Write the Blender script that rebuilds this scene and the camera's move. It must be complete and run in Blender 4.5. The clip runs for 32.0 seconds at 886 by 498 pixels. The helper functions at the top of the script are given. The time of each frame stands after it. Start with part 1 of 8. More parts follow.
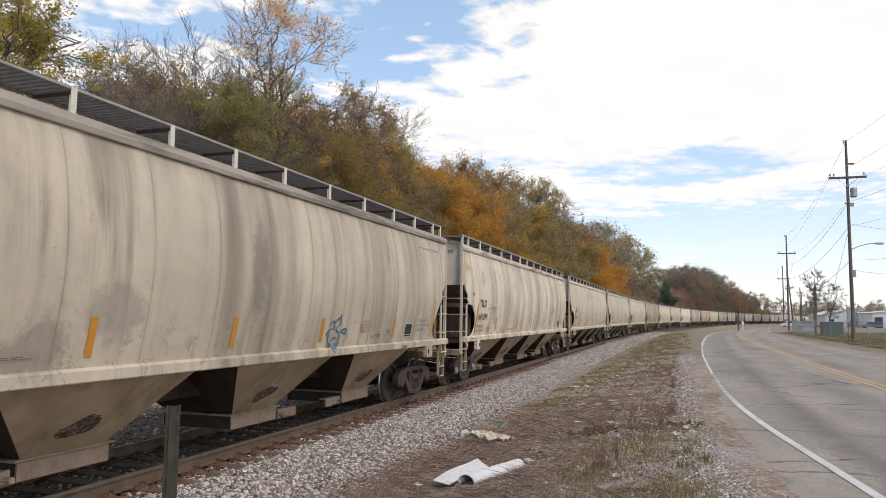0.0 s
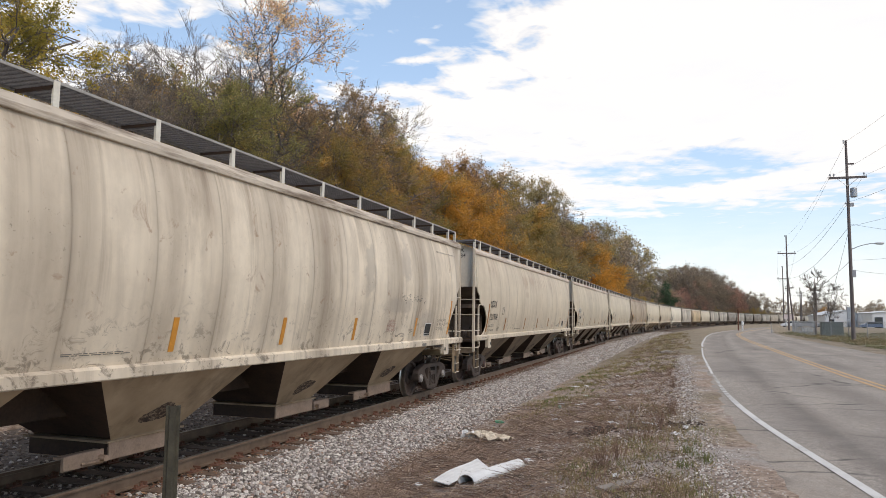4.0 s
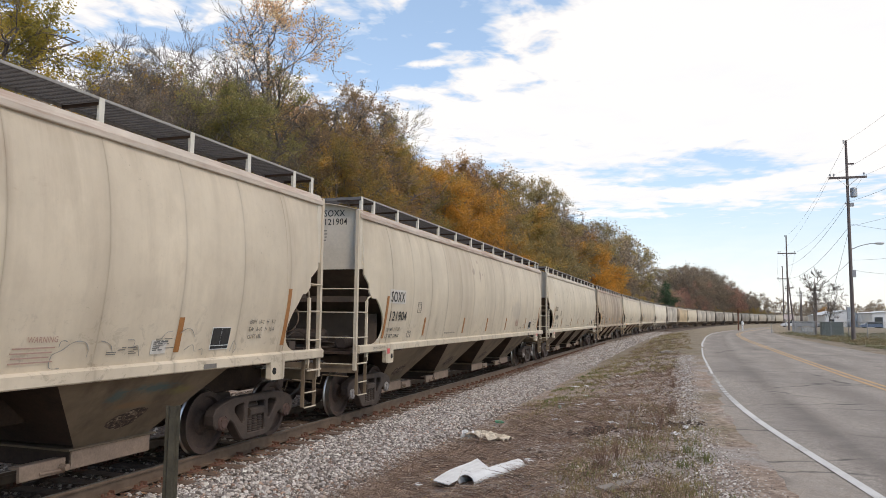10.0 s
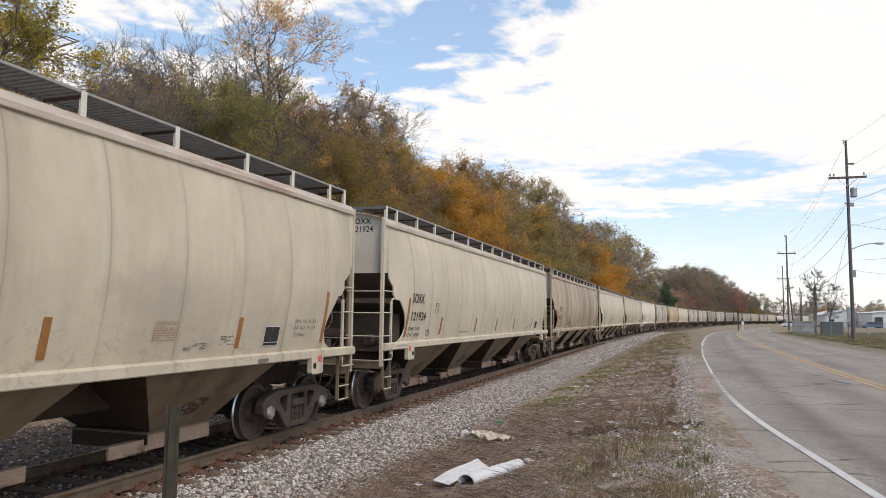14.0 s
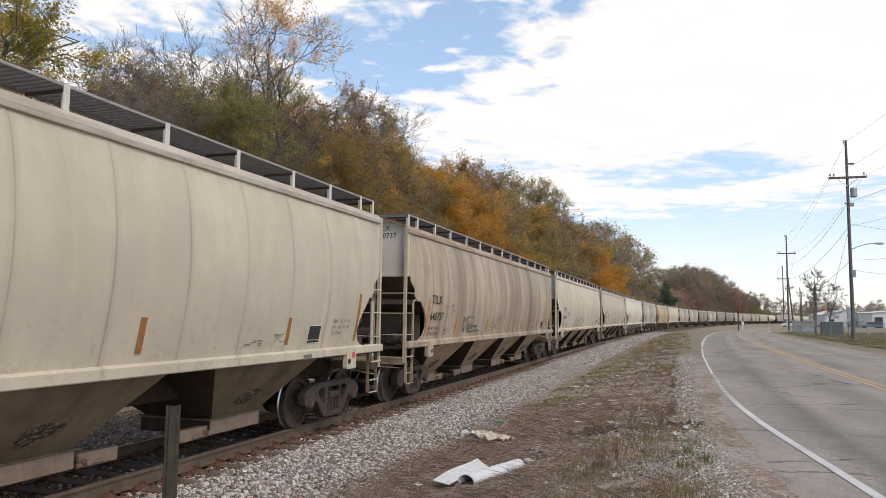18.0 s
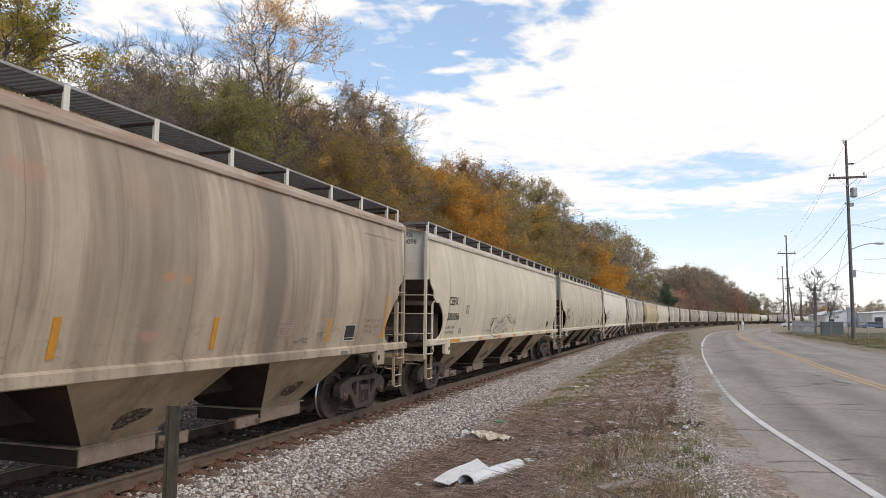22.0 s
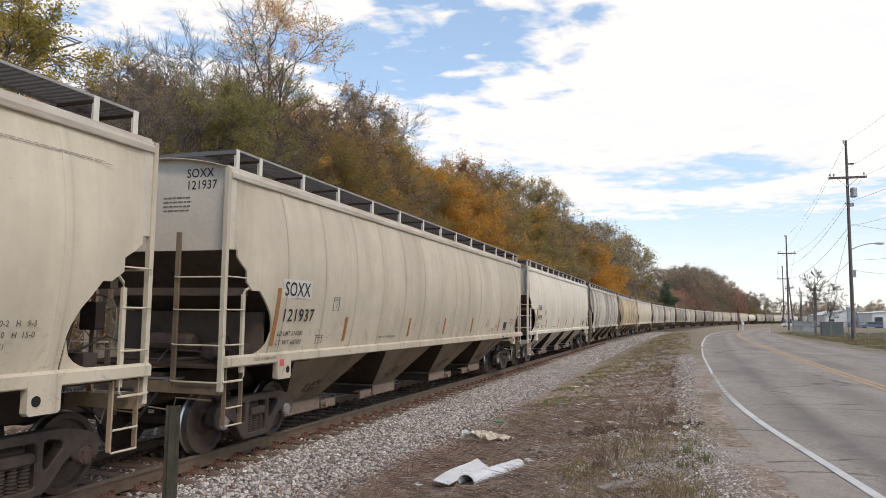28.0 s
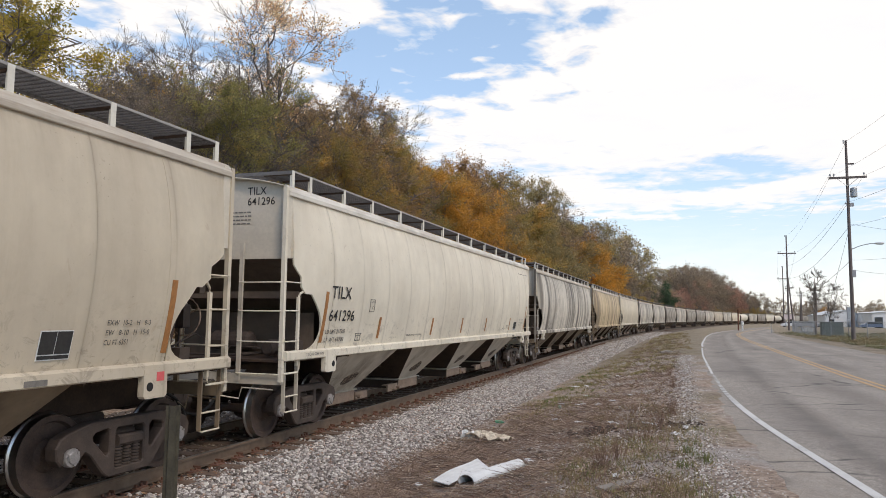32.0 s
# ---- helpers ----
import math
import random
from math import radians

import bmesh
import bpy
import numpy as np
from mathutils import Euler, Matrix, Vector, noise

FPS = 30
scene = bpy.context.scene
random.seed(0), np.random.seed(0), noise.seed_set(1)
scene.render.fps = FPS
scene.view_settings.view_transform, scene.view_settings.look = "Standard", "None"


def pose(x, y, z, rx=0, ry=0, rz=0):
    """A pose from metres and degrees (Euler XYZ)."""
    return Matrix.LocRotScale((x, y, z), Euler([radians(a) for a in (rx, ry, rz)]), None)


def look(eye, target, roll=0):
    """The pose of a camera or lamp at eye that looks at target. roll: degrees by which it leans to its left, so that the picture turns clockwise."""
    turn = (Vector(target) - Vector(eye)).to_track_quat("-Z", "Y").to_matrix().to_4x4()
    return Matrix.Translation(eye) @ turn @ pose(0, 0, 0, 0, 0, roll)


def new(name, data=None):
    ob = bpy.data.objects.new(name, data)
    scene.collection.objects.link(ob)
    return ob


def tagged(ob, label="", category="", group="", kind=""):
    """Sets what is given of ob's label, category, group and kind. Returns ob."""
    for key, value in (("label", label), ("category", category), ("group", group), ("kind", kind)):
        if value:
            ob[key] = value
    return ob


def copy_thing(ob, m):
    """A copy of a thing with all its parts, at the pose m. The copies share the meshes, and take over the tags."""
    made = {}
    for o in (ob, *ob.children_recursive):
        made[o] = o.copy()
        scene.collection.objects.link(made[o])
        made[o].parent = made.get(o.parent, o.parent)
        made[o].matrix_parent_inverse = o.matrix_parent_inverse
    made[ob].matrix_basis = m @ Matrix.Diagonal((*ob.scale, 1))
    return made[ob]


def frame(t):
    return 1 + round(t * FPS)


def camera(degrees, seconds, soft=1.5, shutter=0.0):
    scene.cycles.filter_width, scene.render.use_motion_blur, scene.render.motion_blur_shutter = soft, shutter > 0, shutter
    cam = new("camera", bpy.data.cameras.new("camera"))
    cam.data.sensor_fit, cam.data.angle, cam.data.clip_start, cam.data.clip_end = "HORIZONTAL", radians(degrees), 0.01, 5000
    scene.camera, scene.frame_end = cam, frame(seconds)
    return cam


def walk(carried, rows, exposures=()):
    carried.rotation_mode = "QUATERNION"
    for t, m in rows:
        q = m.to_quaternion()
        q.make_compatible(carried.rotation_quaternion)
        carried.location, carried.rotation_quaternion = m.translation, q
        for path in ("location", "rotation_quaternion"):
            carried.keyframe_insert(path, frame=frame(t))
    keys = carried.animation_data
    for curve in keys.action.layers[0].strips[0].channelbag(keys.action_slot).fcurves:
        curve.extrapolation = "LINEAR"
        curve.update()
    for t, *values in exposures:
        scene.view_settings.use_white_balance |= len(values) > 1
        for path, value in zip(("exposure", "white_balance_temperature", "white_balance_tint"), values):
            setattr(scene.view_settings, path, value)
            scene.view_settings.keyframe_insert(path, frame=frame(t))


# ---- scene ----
# camera: stands still beside the road, a little above the rails
EYE = Vector((7.587, 0.0, 2.085))
YAW, PITCH = radians(-18.603), radians(5.309)
AIM = EYE + Vector((math.sin(YAW) * math.cos(PITCH), math.cos(YAW) * math.cos(PITCH), math.sin(PITCH))) * 10
cam = camera(63.57, 32.0, soft=0.8)
walk(cam, [(0.0, look(EYE, AIM, 0.711)), (32.0, look(EYE, AIM, 0.711))], [(0.0, 0.27, 6740, 12), (32.0, 0.27, 6740, 12)])

# ---- light ----
SUN_DIR = Vector((0.50, -0.46, 0.74)).normalized()
world = bpy.data.worlds.new("sky")
scene.world = world
world.use_nodes = True
wn, wl = world.node_tree.nodes, world.node_tree.links
sky = wn.new("ShaderNodeTexSky")
sky.sky_type, sky.sun_disc = "NISHITA", False
sky.sun_elevation = math.asin(SUN_DIR.z)
sky.sun_rotation = math.atan2(SUN_DIR.x, SUN_DIR.y)
sky.air_density, sky.dust_density, sky.ozone_density = 1.0, 0.4, 1.6
wl.new(sky.outputs[0], wn["Background"].inputs[0])
wn["Background"].inputs[1].default_value = 0.15
sun = new("sun", bpy.data.lights.new("sun", "SUN"))
sun.data.energy, sun.data.angle, sun.data.color = 1.35, radians(14), (1.0, 0.90, 0.77)
sun.matrix_basis = look(SUN_DIR * 50, (0, 0, 0))

# ---- node helpers ----


class Mat:
    """A small wrapper that builds a node material."""

    def __init__(self, name, rough=0.8, metal=0.0):
        self.m = bpy.data.materials.new(name)
        self.m.use_nodes = True
        self.n, self.l = self.m.node_tree.nodes, self.m.node_tree.links
        self.b = self.n["Principled BSDF"]
        self.b.inputs["Roughness"].default_value = rough
        self.b.inputs["Metallic"].default_value = metal
        self.tc = self.n.new("ShaderNodeTexCoord")

    def coords(self, scale=(1, 1, 1), shift=(0, 0, 0)):
        mp = self.n.new("ShaderNodeMapping")
        mp.inputs["Scale"].default_value = scale
        mp.inputs["Location"].default_value = shift
        self.l.new(self.tc.outputs["Object"], mp.inputs["Vector"])
        return mp.outputs[0]

    def noise(self, scale, detail=4, rough=0.6, stretch=(1, 1, 1), shift=(0, 0, 0), warp=0.0):
        t = self.n.new("ShaderNodeTexNoise")
        t.inputs["Scale"].default_value = scale
        t.inputs["Detail"].default_value = detail
        t.inputs["Roughness"].default_value = rough
        t.inputs["Distortion"].default_value = warp
        self.l.new(self.coords(stretch, shift), t.inputs["Vector"])
        return t.outputs["Fac"]

    def cells(self, scale, feature="F1", out="Distance", stretch=(1, 1, 1)):
        t = self.n.new("ShaderNodeTexVoronoi")
        t.feature = feature
        t.inputs["Scale"].default_value = scale
        self.l.new(self.coords(stretch), t.inputs["Vector"])
        return t.outputs[out]

    def axis(self, i):
        s = self.n.new("ShaderNodeSeparateXYZ")
        self.l.new(self.tc.outputs["Object"], s.inputs[0])
        return s.outputs[i]

    def random(self):
        return self.n.new("ShaderNodeObjectInfo").outputs["Random"]

    def island(self):
        return self.n.new("ShaderNodeNewGeometry").outputs["Random Per Island"]

    def ramp(self, value, *stops):
        r = self.n.new("ShaderNodeValToRGB")
        e = r.color_ramp.elements
        while len(e) < len(stops):
            e.new(0.5)
        for el, (pos, col) in zip(e, stops):
            el.position = pos
            el.color = (*col, 1) if isinstance(col, (tuple, list)) else (col, col, col, 1)
        self.l.new(value, r.inputs[0])
        return r.outputs[0]

    def put(self, value, socket):
        if isinstance(value, (int, float)):
            socket.default_value = value
        elif isinstance(value, (tuple, list)):
            socket.default_value = (*value, 1) if len(value) == 3 else value
        else:
            self.l.new(value, socket)

    def mix(self, fac, a, b, how="MIX"):
        m = self.n.new("ShaderNodeMix")
        m.data_type, m.blend_type = "RGBA", how
        self.put(fac, m.inputs[0])
        self.put(a, m.inputs[6])
        self.put(b, m.inputs[7])
        return m.outputs[2]

    def math(self, op, a, b=0.0, c=0.0):
        m = self.n.new("ShaderNodeMath")
        m.operation = op
        for i, v in enumerate((a, b, c)):
            self.put(v, m.inputs[i])
        return m.outputs[0]

    def color(self, c):
        self.put(c, self.b.inputs["Base Color"])
        return self

    def rough(self, r):
        self.put(r, self.b.inputs["Roughness"])
        return self

    def bump(self, height, strength=0.3, distance=0.01):
        b = self.n.new("ShaderNodeBump")
        b.inputs["Strength"].default_value = strength
        b.inputs["Distance"].default_value = distance
        self.l.new(height, b.inputs["Height"])
        self.l.new(b.outputs[0], self.b.inputs["Normal"])
        return self


def plain(name, c, rough=0.7, metal=0.0, vary=0.25, scale=6.0, bump=0.15):
    """A surface of one colour with two scales of wear."""
    k = Mat(name, rough, metal)
    d = tuple(v * (1 - vary) for v in c)
    e = tuple(min(1, v * (1 + vary)) for v in c)
    both = k.math("ADD", k.math("MULTIPLY", k.noise(scale), 0.6), k.math("MULTIPLY", k.noise(scale * 9, 3), 0.4))
    k.color(k.ramp(both, (0.3, d), (0.7, e)))
    return k.bump(k.noise(scale * 9, 3), bump, 0.004).m


def car_paint(name, base, grime, streak, rust, seed, runs=0.0, marks=()):
    """Weathered freight car paint: rain streaks run down the side, dirt lies in patches, the welds darken, rust blooms here and there."""
    k = Mat(name, 0.62)
    base, grime = [(r * 1.055, g * 0.995, b * 0.925) for r, g, b in (base, grime)]
    s = (seed * 7.3, seed * 3.1, seed * 1.7)
    lo = tuple(v * 0.84 for v in base)
    col = k.ramp(k.noise(0.55, 4, 0.6, shift=s), (0.35, lo), (0.65, base))
    col = k.mix(k.ramp(k.noise(2.8, 7, 0.72, stretch=(1, 1, 0.7), shift=s), (0.42, 0.0), (0.64, 0.16)), col, grime)
    sheets = k.n.new("ShaderNodeTexWhiteNoise")
    sheets.noise_dimensions = "1D"
    k.put(k.math("FLOOR", k.math("MULTIPLY_ADD", k.axis(1), 1 / 1.2815, 6.5 + seed * 31)), sheets.inputs["W"])
    col = k.mix(k.math("MULTIPLY", sheets.outputs["Value"], 0.10), col, grime)
    thin = k.noise(1.0, 6, 0.68, stretch=(0.3, 2.3, 0.20), shift=s, warp=0.6)
    broad = k.noise(1.0, 4, 0.55, stretch=(0.2, 0.95, 0.10), shift=s[::-1])
    fine = k.noise(1.0, 5, 0.7, stretch=(0.3, 13.0, 0.6), shift=s)
    gate = k.ramp(k.noise(0.45, 3, shift=(s[2], s[0], s[1])), (0.40, 0.15), (0.62, 1.0))
    col = k.mix(k.math("MULTIPLY", k.math("MULTIPLY", k.ramp(thin, (0.50, 0.0), (0.74, 1.0)), gate), streak), col, grime)
    col = k.mix(k.math("MULTIPLY", k.ramp(broad, (0.46, 0.0), (0.72, 1.0)), streak * 0.95), col, grime)
    col = k.mix(k.math("MULTIPLY", k.math("MULTIPLY", k.ramp(fine, (0.55, 0.0), (0.8, 1.0)), gate), 0.04 + 0.06 * streak), col, grime)
    # dark welds between the sheets, with dirt that spreads from them
    u = k.math("ABSOLUTE", k.math("SUBTRACT", k.math("FRACT", k.math("MULTIPLY_ADD", k.axis(1), 1 / 1.2815, 6.5)), 0.5))
    weld = k.ramp(u, (0.425, 0.0), (0.478, 0.20), (0.492, 0.45), (0.5, 0.62))
    patchy = k.ramp(k.noise(1.0, 4, 0.6, stretch=(1, 0.75, 0.45), shift=s), (0.38, 0.40), (0.66, 1.0))
    col = k.mix(k.math("MULTIPLY", weld, patchy), col, tuple(v * 0.75 for v in grime))
    # dark dirt washed down from the eaves
    drip = k.ramp(k.noise(1.0, 5, 0.65, stretch=(0.3, 3.0, 0.25), shift=s[::-1]), (0.30, 0.0), (0.52, 0.5), (0.70, 1.0))
    under = k.ramp(k.math("MULTIPLY_ADD", k.axis(2), 1.0, -3.15), (0.0, 0.0), (0.60, 0.35), (0.88, 1.0))
    col = k.mix(k.math("MULTIPLY", k.math("MULTIPLY", drip, under), 0.40 + 0.35 * min(streak, 1.0)), col, grime)
    # rusty runs below the eaves
    if runs:
        top = k.ramp(k.math("MULTIPLY_ADD", k.axis(2), 1.0, -3.05), (0.0, 0.0), (0.55, 1.0), (0.98, 0.6))
        run = k.ramp(k.noise(1.0, 5, 0.7, stretch=(0.3, 2.6, 0.5), shift=s), (0.44, 0.0), (0.64, 1.0))
        where = k.ramp(k.noise(0.35, 3, shift=s[::-1]), (0.46, 0.0), (0.58, 1.0))
        col = k.mix(k.math("MULTIPLY", k.math("MULTIPLY", top, run), k.math("MULTIPLY", where, runs)), col, (0.24, 0.145, 0.095))
    spots = k.math("MULTIPLY", k.ramp(k.noise(2.4, 7, 0.7, shift=s, warp=1.0), (0.62, 0.0), (0.74, 1.0)), rust)
    col = k.mix(spots, col, (0.26, 0.14, 0.075))
    scuff = k.math("MULTIPLY", k.ramp(k.noise(6.0, 6, 0.78, stretch=(1, 1, 1.7), shift=s), (0.67, 0.0), (0.73, 1.0)), 0.25 + rust * 0.6)
    col = k.mix(scuff, col, (0.10, 0.085, 0.07))
    # fine specks in loose flocks
    flock = k.ramp(k.noise(0.8, 4, 0.6, stretch=(1, 0.8, 1.2), shift=s[::-1]), (0.50, 0.0), (0.64, 1.0))
    speck = k.ramp(k.noise(16, 5, 0.7, stretch=(1, 1, 1.3), shift=s), (0.63, 0.0), (0.68, 1.0))
    col = k.mix(k.math("MULTIPLY", k.math("MULTIPLY", speck, flock), 0.25 + 0.6 * rust), col, (0.11, 0.085, 0.065))
    # dirt and knocks along the lower sheets
    low = k.ramp(k.math("MULTIPLY_ADD", k.axis(2), 1.0, -1.4), (0.05, 1.0), (0.45, 0.6), (0.95, 0.0))
    knocks = k.ramp(k.noise(5.0, 7, 0.75, stretch=(1, 0.8, 1), shift=s[::-1], warp=0.8), (0.54, 0.0), (0.62, 1.0))
    col = k.mix(k.math("MULTIPLY", k.math("MULTIPLY", low, knocks), 0.30 + rust * 0.45), col, tuple(v * 0.6 for v in grime))
    # single stains of their own shape: (y, z, half length, half height, colour, strength)
    for y, z, ry, rz, tone, force in marks:
        v = k.n.new("ShaderNodeVectorMath")
        v.operation = "LENGTH"
        k.l.new(k.coords((0, 1 / ry, 1 / rz), (0, -y / ry, -z / rz)), v.inputs[0])
        edge = k.math("MULTIPLY_ADD", k.noise(3.5, 6, 0.7, shift=s), 1.6, k.math("MULTIPLY", v.outputs["Value"], -1.0))
        col = k.mix(k.math("MULTIPLY", k.ramp(edge, (-0.15 + 0.2, 0.0), (0.35, 1.0)), force), col, tone)
    k.color(col)
    k.rough(k.ramp(thin, (0.3, 0.50), (0.8, 0.75)))
    return k.bump(k.noise(1.3, 3, 0.5, stretch=(1, 1, 0.45), shift=s), 0.5, 0.03).m


def eave_paint(name, base, stain, amount, seed):
    """Paint of the eave rail, stained brown along its length."""
    k = Mat(name, 0.7)
    s = (seed * 3.7, seed * 5.1, seed)
    lo = tuple(v * 0.82 for v in base)
    col = k.ramp(k.noise(1.5, 5, shift=s), (0.35, lo), (0.65, base))
    col = k.mix(k.math("MULTIPLY", k.ramp(k.noise(1.0, 5, 0.65, stretch=(1, 0.55, 6), shift=s), (0.47, 0.05), (0.62, 1.0)), amount), col, stain)
    return k.color(col).bump(k.noise(20, 4), 0.2, 0.004).m


# ---- materials ----
EAVE = eave_paint("eave_paint", (0.56, 0.50, 0.41), (0.30, 0.22, 0.165), 0.55, 1)
CREAM = (0.60, 0.545, 0.45)
PAINT = car_paint("car_paint", CREAM, (0.22, 0.19, 0.155), 0.35, 0.25, 0)
END_PAINT = plain("end_sheet_paint", (0.58, 0.52, 0.42), 0.6, vary=0.14, scale=2.0)
# Grime of the underframe; also paints the shade on the bays' end faces.
GRIME_AND_SHADE = plain("grimy_shaded_underframe", (0.048, 0.028, 0.018), 0.85, vary=0.5, scale=3.0, bump=0.3)
STEEL_DARK = plain("cast_truck_steel", (0.054, 0.037, 0.028), 0.75, vary=0.5, scale=7.0, bump=0.4)
WHEEL_RUST = plain("wheel_rust", (0.060, 0.038, 0.028), 0.8, vary=0.5, scale=5.0)
TREAD = plain("worn_wheel_tread", (0.50, 0.49, 0.47), 0.30, 1.0, vary=0.15, scale=9.0)
CAP_STEEL = plain("bearing_cap_steel", (0.30, 0.28, 0.27), 0.55, 0.5, vary=0.3, scale=14.0)
CAP_RED = plain("bearing_cap_rust", (0.080, 0.046, 0.036), 0.8, vary=0.3, scale=14.0)
GRATE = plain("galvanised_grating", (0.13, 0.122, 0.118), 0.75, 0.1, vary=0.3, scale=8.0)
EDGE_STEEL = plain("walkway_edge_steel", (0.34, 0.325, 0.30), 0.6, 0.2, vary=0.2, scale=5.0)
PLATFORM = plain("grey_platform_steel", (0.27, 0.265, 0.27), 0.5, 0.4, vary=0.2, scale=6.0)
POST_PAINT = plain("pale_post_paint", (0.66, 0.625, 0.54), 0.6, vary=0.12, scale=6.0)
HOLE = plain("dark_hole", (0.01, 0.009, 0.008), 0.9)
ORANGE = plain("orange_reflector", (0.58, 0.25, 0.030), 0.5, vary=0.2, scale=12.0)
BROWN_STRIP = plain("faded_reflector", (0.33, 0.140, 0.038), 0.6, vary=0.3, scale=12.0)
STENCIL = plain("black_stencil", (0.034, 0.032, 0.030), 1.0, vary=0.3, scale=20.0)
STENCIL_WORN = plain("half_worn_stencil", (0.085, 0.080, 0.073), 0.9, vary=0.4, scale=20.0)
FAINT_STROKE = plain("faint_brown_stroke", (0.29, 0.26, 0.222), 0.8, vary=0.3, scale=20.0)
STENCIL_FAINT = plain("worn_stencil", (0.17, 0.155, 0.135), 0.8, vary=0.3, scale=20.0)
DECAL_WHITE = plain("white_decal", (0.72, 0.72, 0.70), 0.6, vary=0.1, scale=14.0)
BACKING = plain("worn_white_backing", (0.57, 0.54, 0.485), 0.65, vary=0.14, scale=6.0)
DECAL_RED = plain("red_decal", (0.62, 0.10, 0.10), 0.6, vary=0.15, scale=14.0)
DECAL_FADED = plain("faded_red_print", (0.42, 0.27, 0.22), 0.7, vary=0.2, scale=14.0)
SPRAY_DARK = plain("grey_spray_paint", (0.11, 0.11, 0.105), 0.7, vary=0.3, scale=9.0)
SPRAY_FAINT = plain("faint_grey_marker", (0.27, 0.265, 0.245), 0.7, vary=0.35, scale=9.0)
SPRAY_BLUE = plain("blue_spray_paint", (0.10, 0.19, 0.24), 0.7, vary=0.3, scale=9.0)



def bay_paint(name, low, high, grime, seed, sprayed=()):
    """Dirty paint of the hopper bays: patches of grime, and scrapes that run along the car."""
    k = Mat(name, 0.75)
    s = (seed * 3.3, seed * 1.9, seed * 5.7)
    col = k.ramp(k.noise(1.6, 5, shift=s), (0.3, low), (0.7, high))
    col = k.mix(k.ramp(k.noise(1.0, 5, 0.7, stretch=(1, 1.2, 0.6), shift=s), (0.50, 0.0), (0.72, 0.75)), col, grime)
    col = k.mix(k.ramp(k.noise(1.0, 6, 0.75, stretch=(2, 1.1, 14), shift=s, warp=0.3), (0.62, 0.0), (0.70, 0.6)), col, grime)
    col = k.mix(k.ramp(k.noise(1.0, 6, 0.75, stretch=(2, 1.6, 18), shift=s[::-1]), (0.66, 0.0), (0.72, 0.45)), col, tuple(v * 1.35 for v in high))
    # washed-out spray paint: (y, z, half length, half height, colour)
    for y, z, ry, rz, tone in sprayed:
        v = k.n.new("ShaderNodeVectorMath")
        v.operation = "LENGTH"
        k.l.new(k.coords((0, 1 / ry, 1 / rz), (0, -y / ry, -z / rz)), v.inputs[0])
        edge = k.math("MULTIPLY_ADD", k.noise(4.5, 6, 0.7, stretch=(1, 1, 2.5), shift=s), 1.6, k.math("MULTIPLY", v.outputs["Value"], -1.0))
        col = k.mix(k.ramp(edge, (0.0, 0.0), (0.5, 0.75)), col, tone)
    return k.color(col).bump(k.noise(9, 4), 0.25, 0.006).m


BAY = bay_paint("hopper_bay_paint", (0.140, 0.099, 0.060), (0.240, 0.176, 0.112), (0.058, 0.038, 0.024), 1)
# darker bay colours for the slope sheet, beam and bulkhead inside the ends
BAY_DARK = bay_paint("dark_end_recess", (0.080, 0.056, 0.040), (0.145, 0.105, 0.074), (0.035, 0.024, 0.018), 4)
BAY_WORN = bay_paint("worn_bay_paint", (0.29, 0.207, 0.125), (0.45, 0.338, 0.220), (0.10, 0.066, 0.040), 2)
BAY_SPRAYED = bay_paint("sprayed_bay_paint", (0.140, 0.099, 0.060), (0.240, 0.176, 0.112), (0.058, 0.038, 0.024), 1,
                        ((5.75, 1.13, 0.60, 0.10, (0.055, 0.115, 0.120)), (5.15, 1.08, 0.22, 0.12, (0.070, 0.120, 0.115)), (6.35, 1.05, 0.45, 0.09, (0.20, 0.165, 0.060)), (5.6, 0.93, 0.55, 0.07, (0.23, 0.135, 0.065))))
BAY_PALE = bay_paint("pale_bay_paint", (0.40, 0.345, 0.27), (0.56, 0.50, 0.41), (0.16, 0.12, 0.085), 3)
k = Mat("worn_bracket_steel", 0.8)
k.color(k.ramp(k.noise(13, 6, 0.75, stretch=(1, 1, 2.2)), (0.36, (0.022, 0.016, 0.013)), (0.52, (0.080, 0.050, 0.034)), (0.62, (0.33, 0.255, 0.175))))
BRACKET_STEEL = k.bump(k.noise(22, 4), 0.5, 0.01).m
GATE = plain("outlet_gate_paint", (0.34, 0.235, 0.165), 0.8, vary=0.35, scale=4.0)
k = Mat("rail_steel", 0.55, 0.3)
k.color(k.ramp(k.noise(4, 5), (0.3, (0.11, 0.074, 0.050)), (0.7, (0.21, 0.148, 0.102))))
RAIL = k.bump(k.noise(30, 3), 0.2, 0.003).m
RAIL_TOP = plain("polished_railhead", (0.26, 0.23, 0.20), 0.42, 0.6, vary=0.2, scale=5.0)
TIE_WOOD = plain("creosoted_tie", (0.135, 0.088, 0.060), 0.9, vary=0.5, scale=9.0, bump=0.5)
RUST = plain("rusty_plate", (0.145, 0.066, 0.040), 0.9, vary=0.45, scale=11.0, bump=0.4)

k = Mat("ballast_bed", 0.95)
# dark brown near by: paints the shade in the gaps between the stones
B1 = k.mix(k.ramp(k.noise(0.9, 4), (0.4, 0.0), (0.7, 0.8)), k.ramp(k.cells(17, out="Color"), (0.1, (0.05, 0.034, 0.024)), (0.9, (0.20, 0.158, 0.125))), (0.090, 0.062, 0.044))
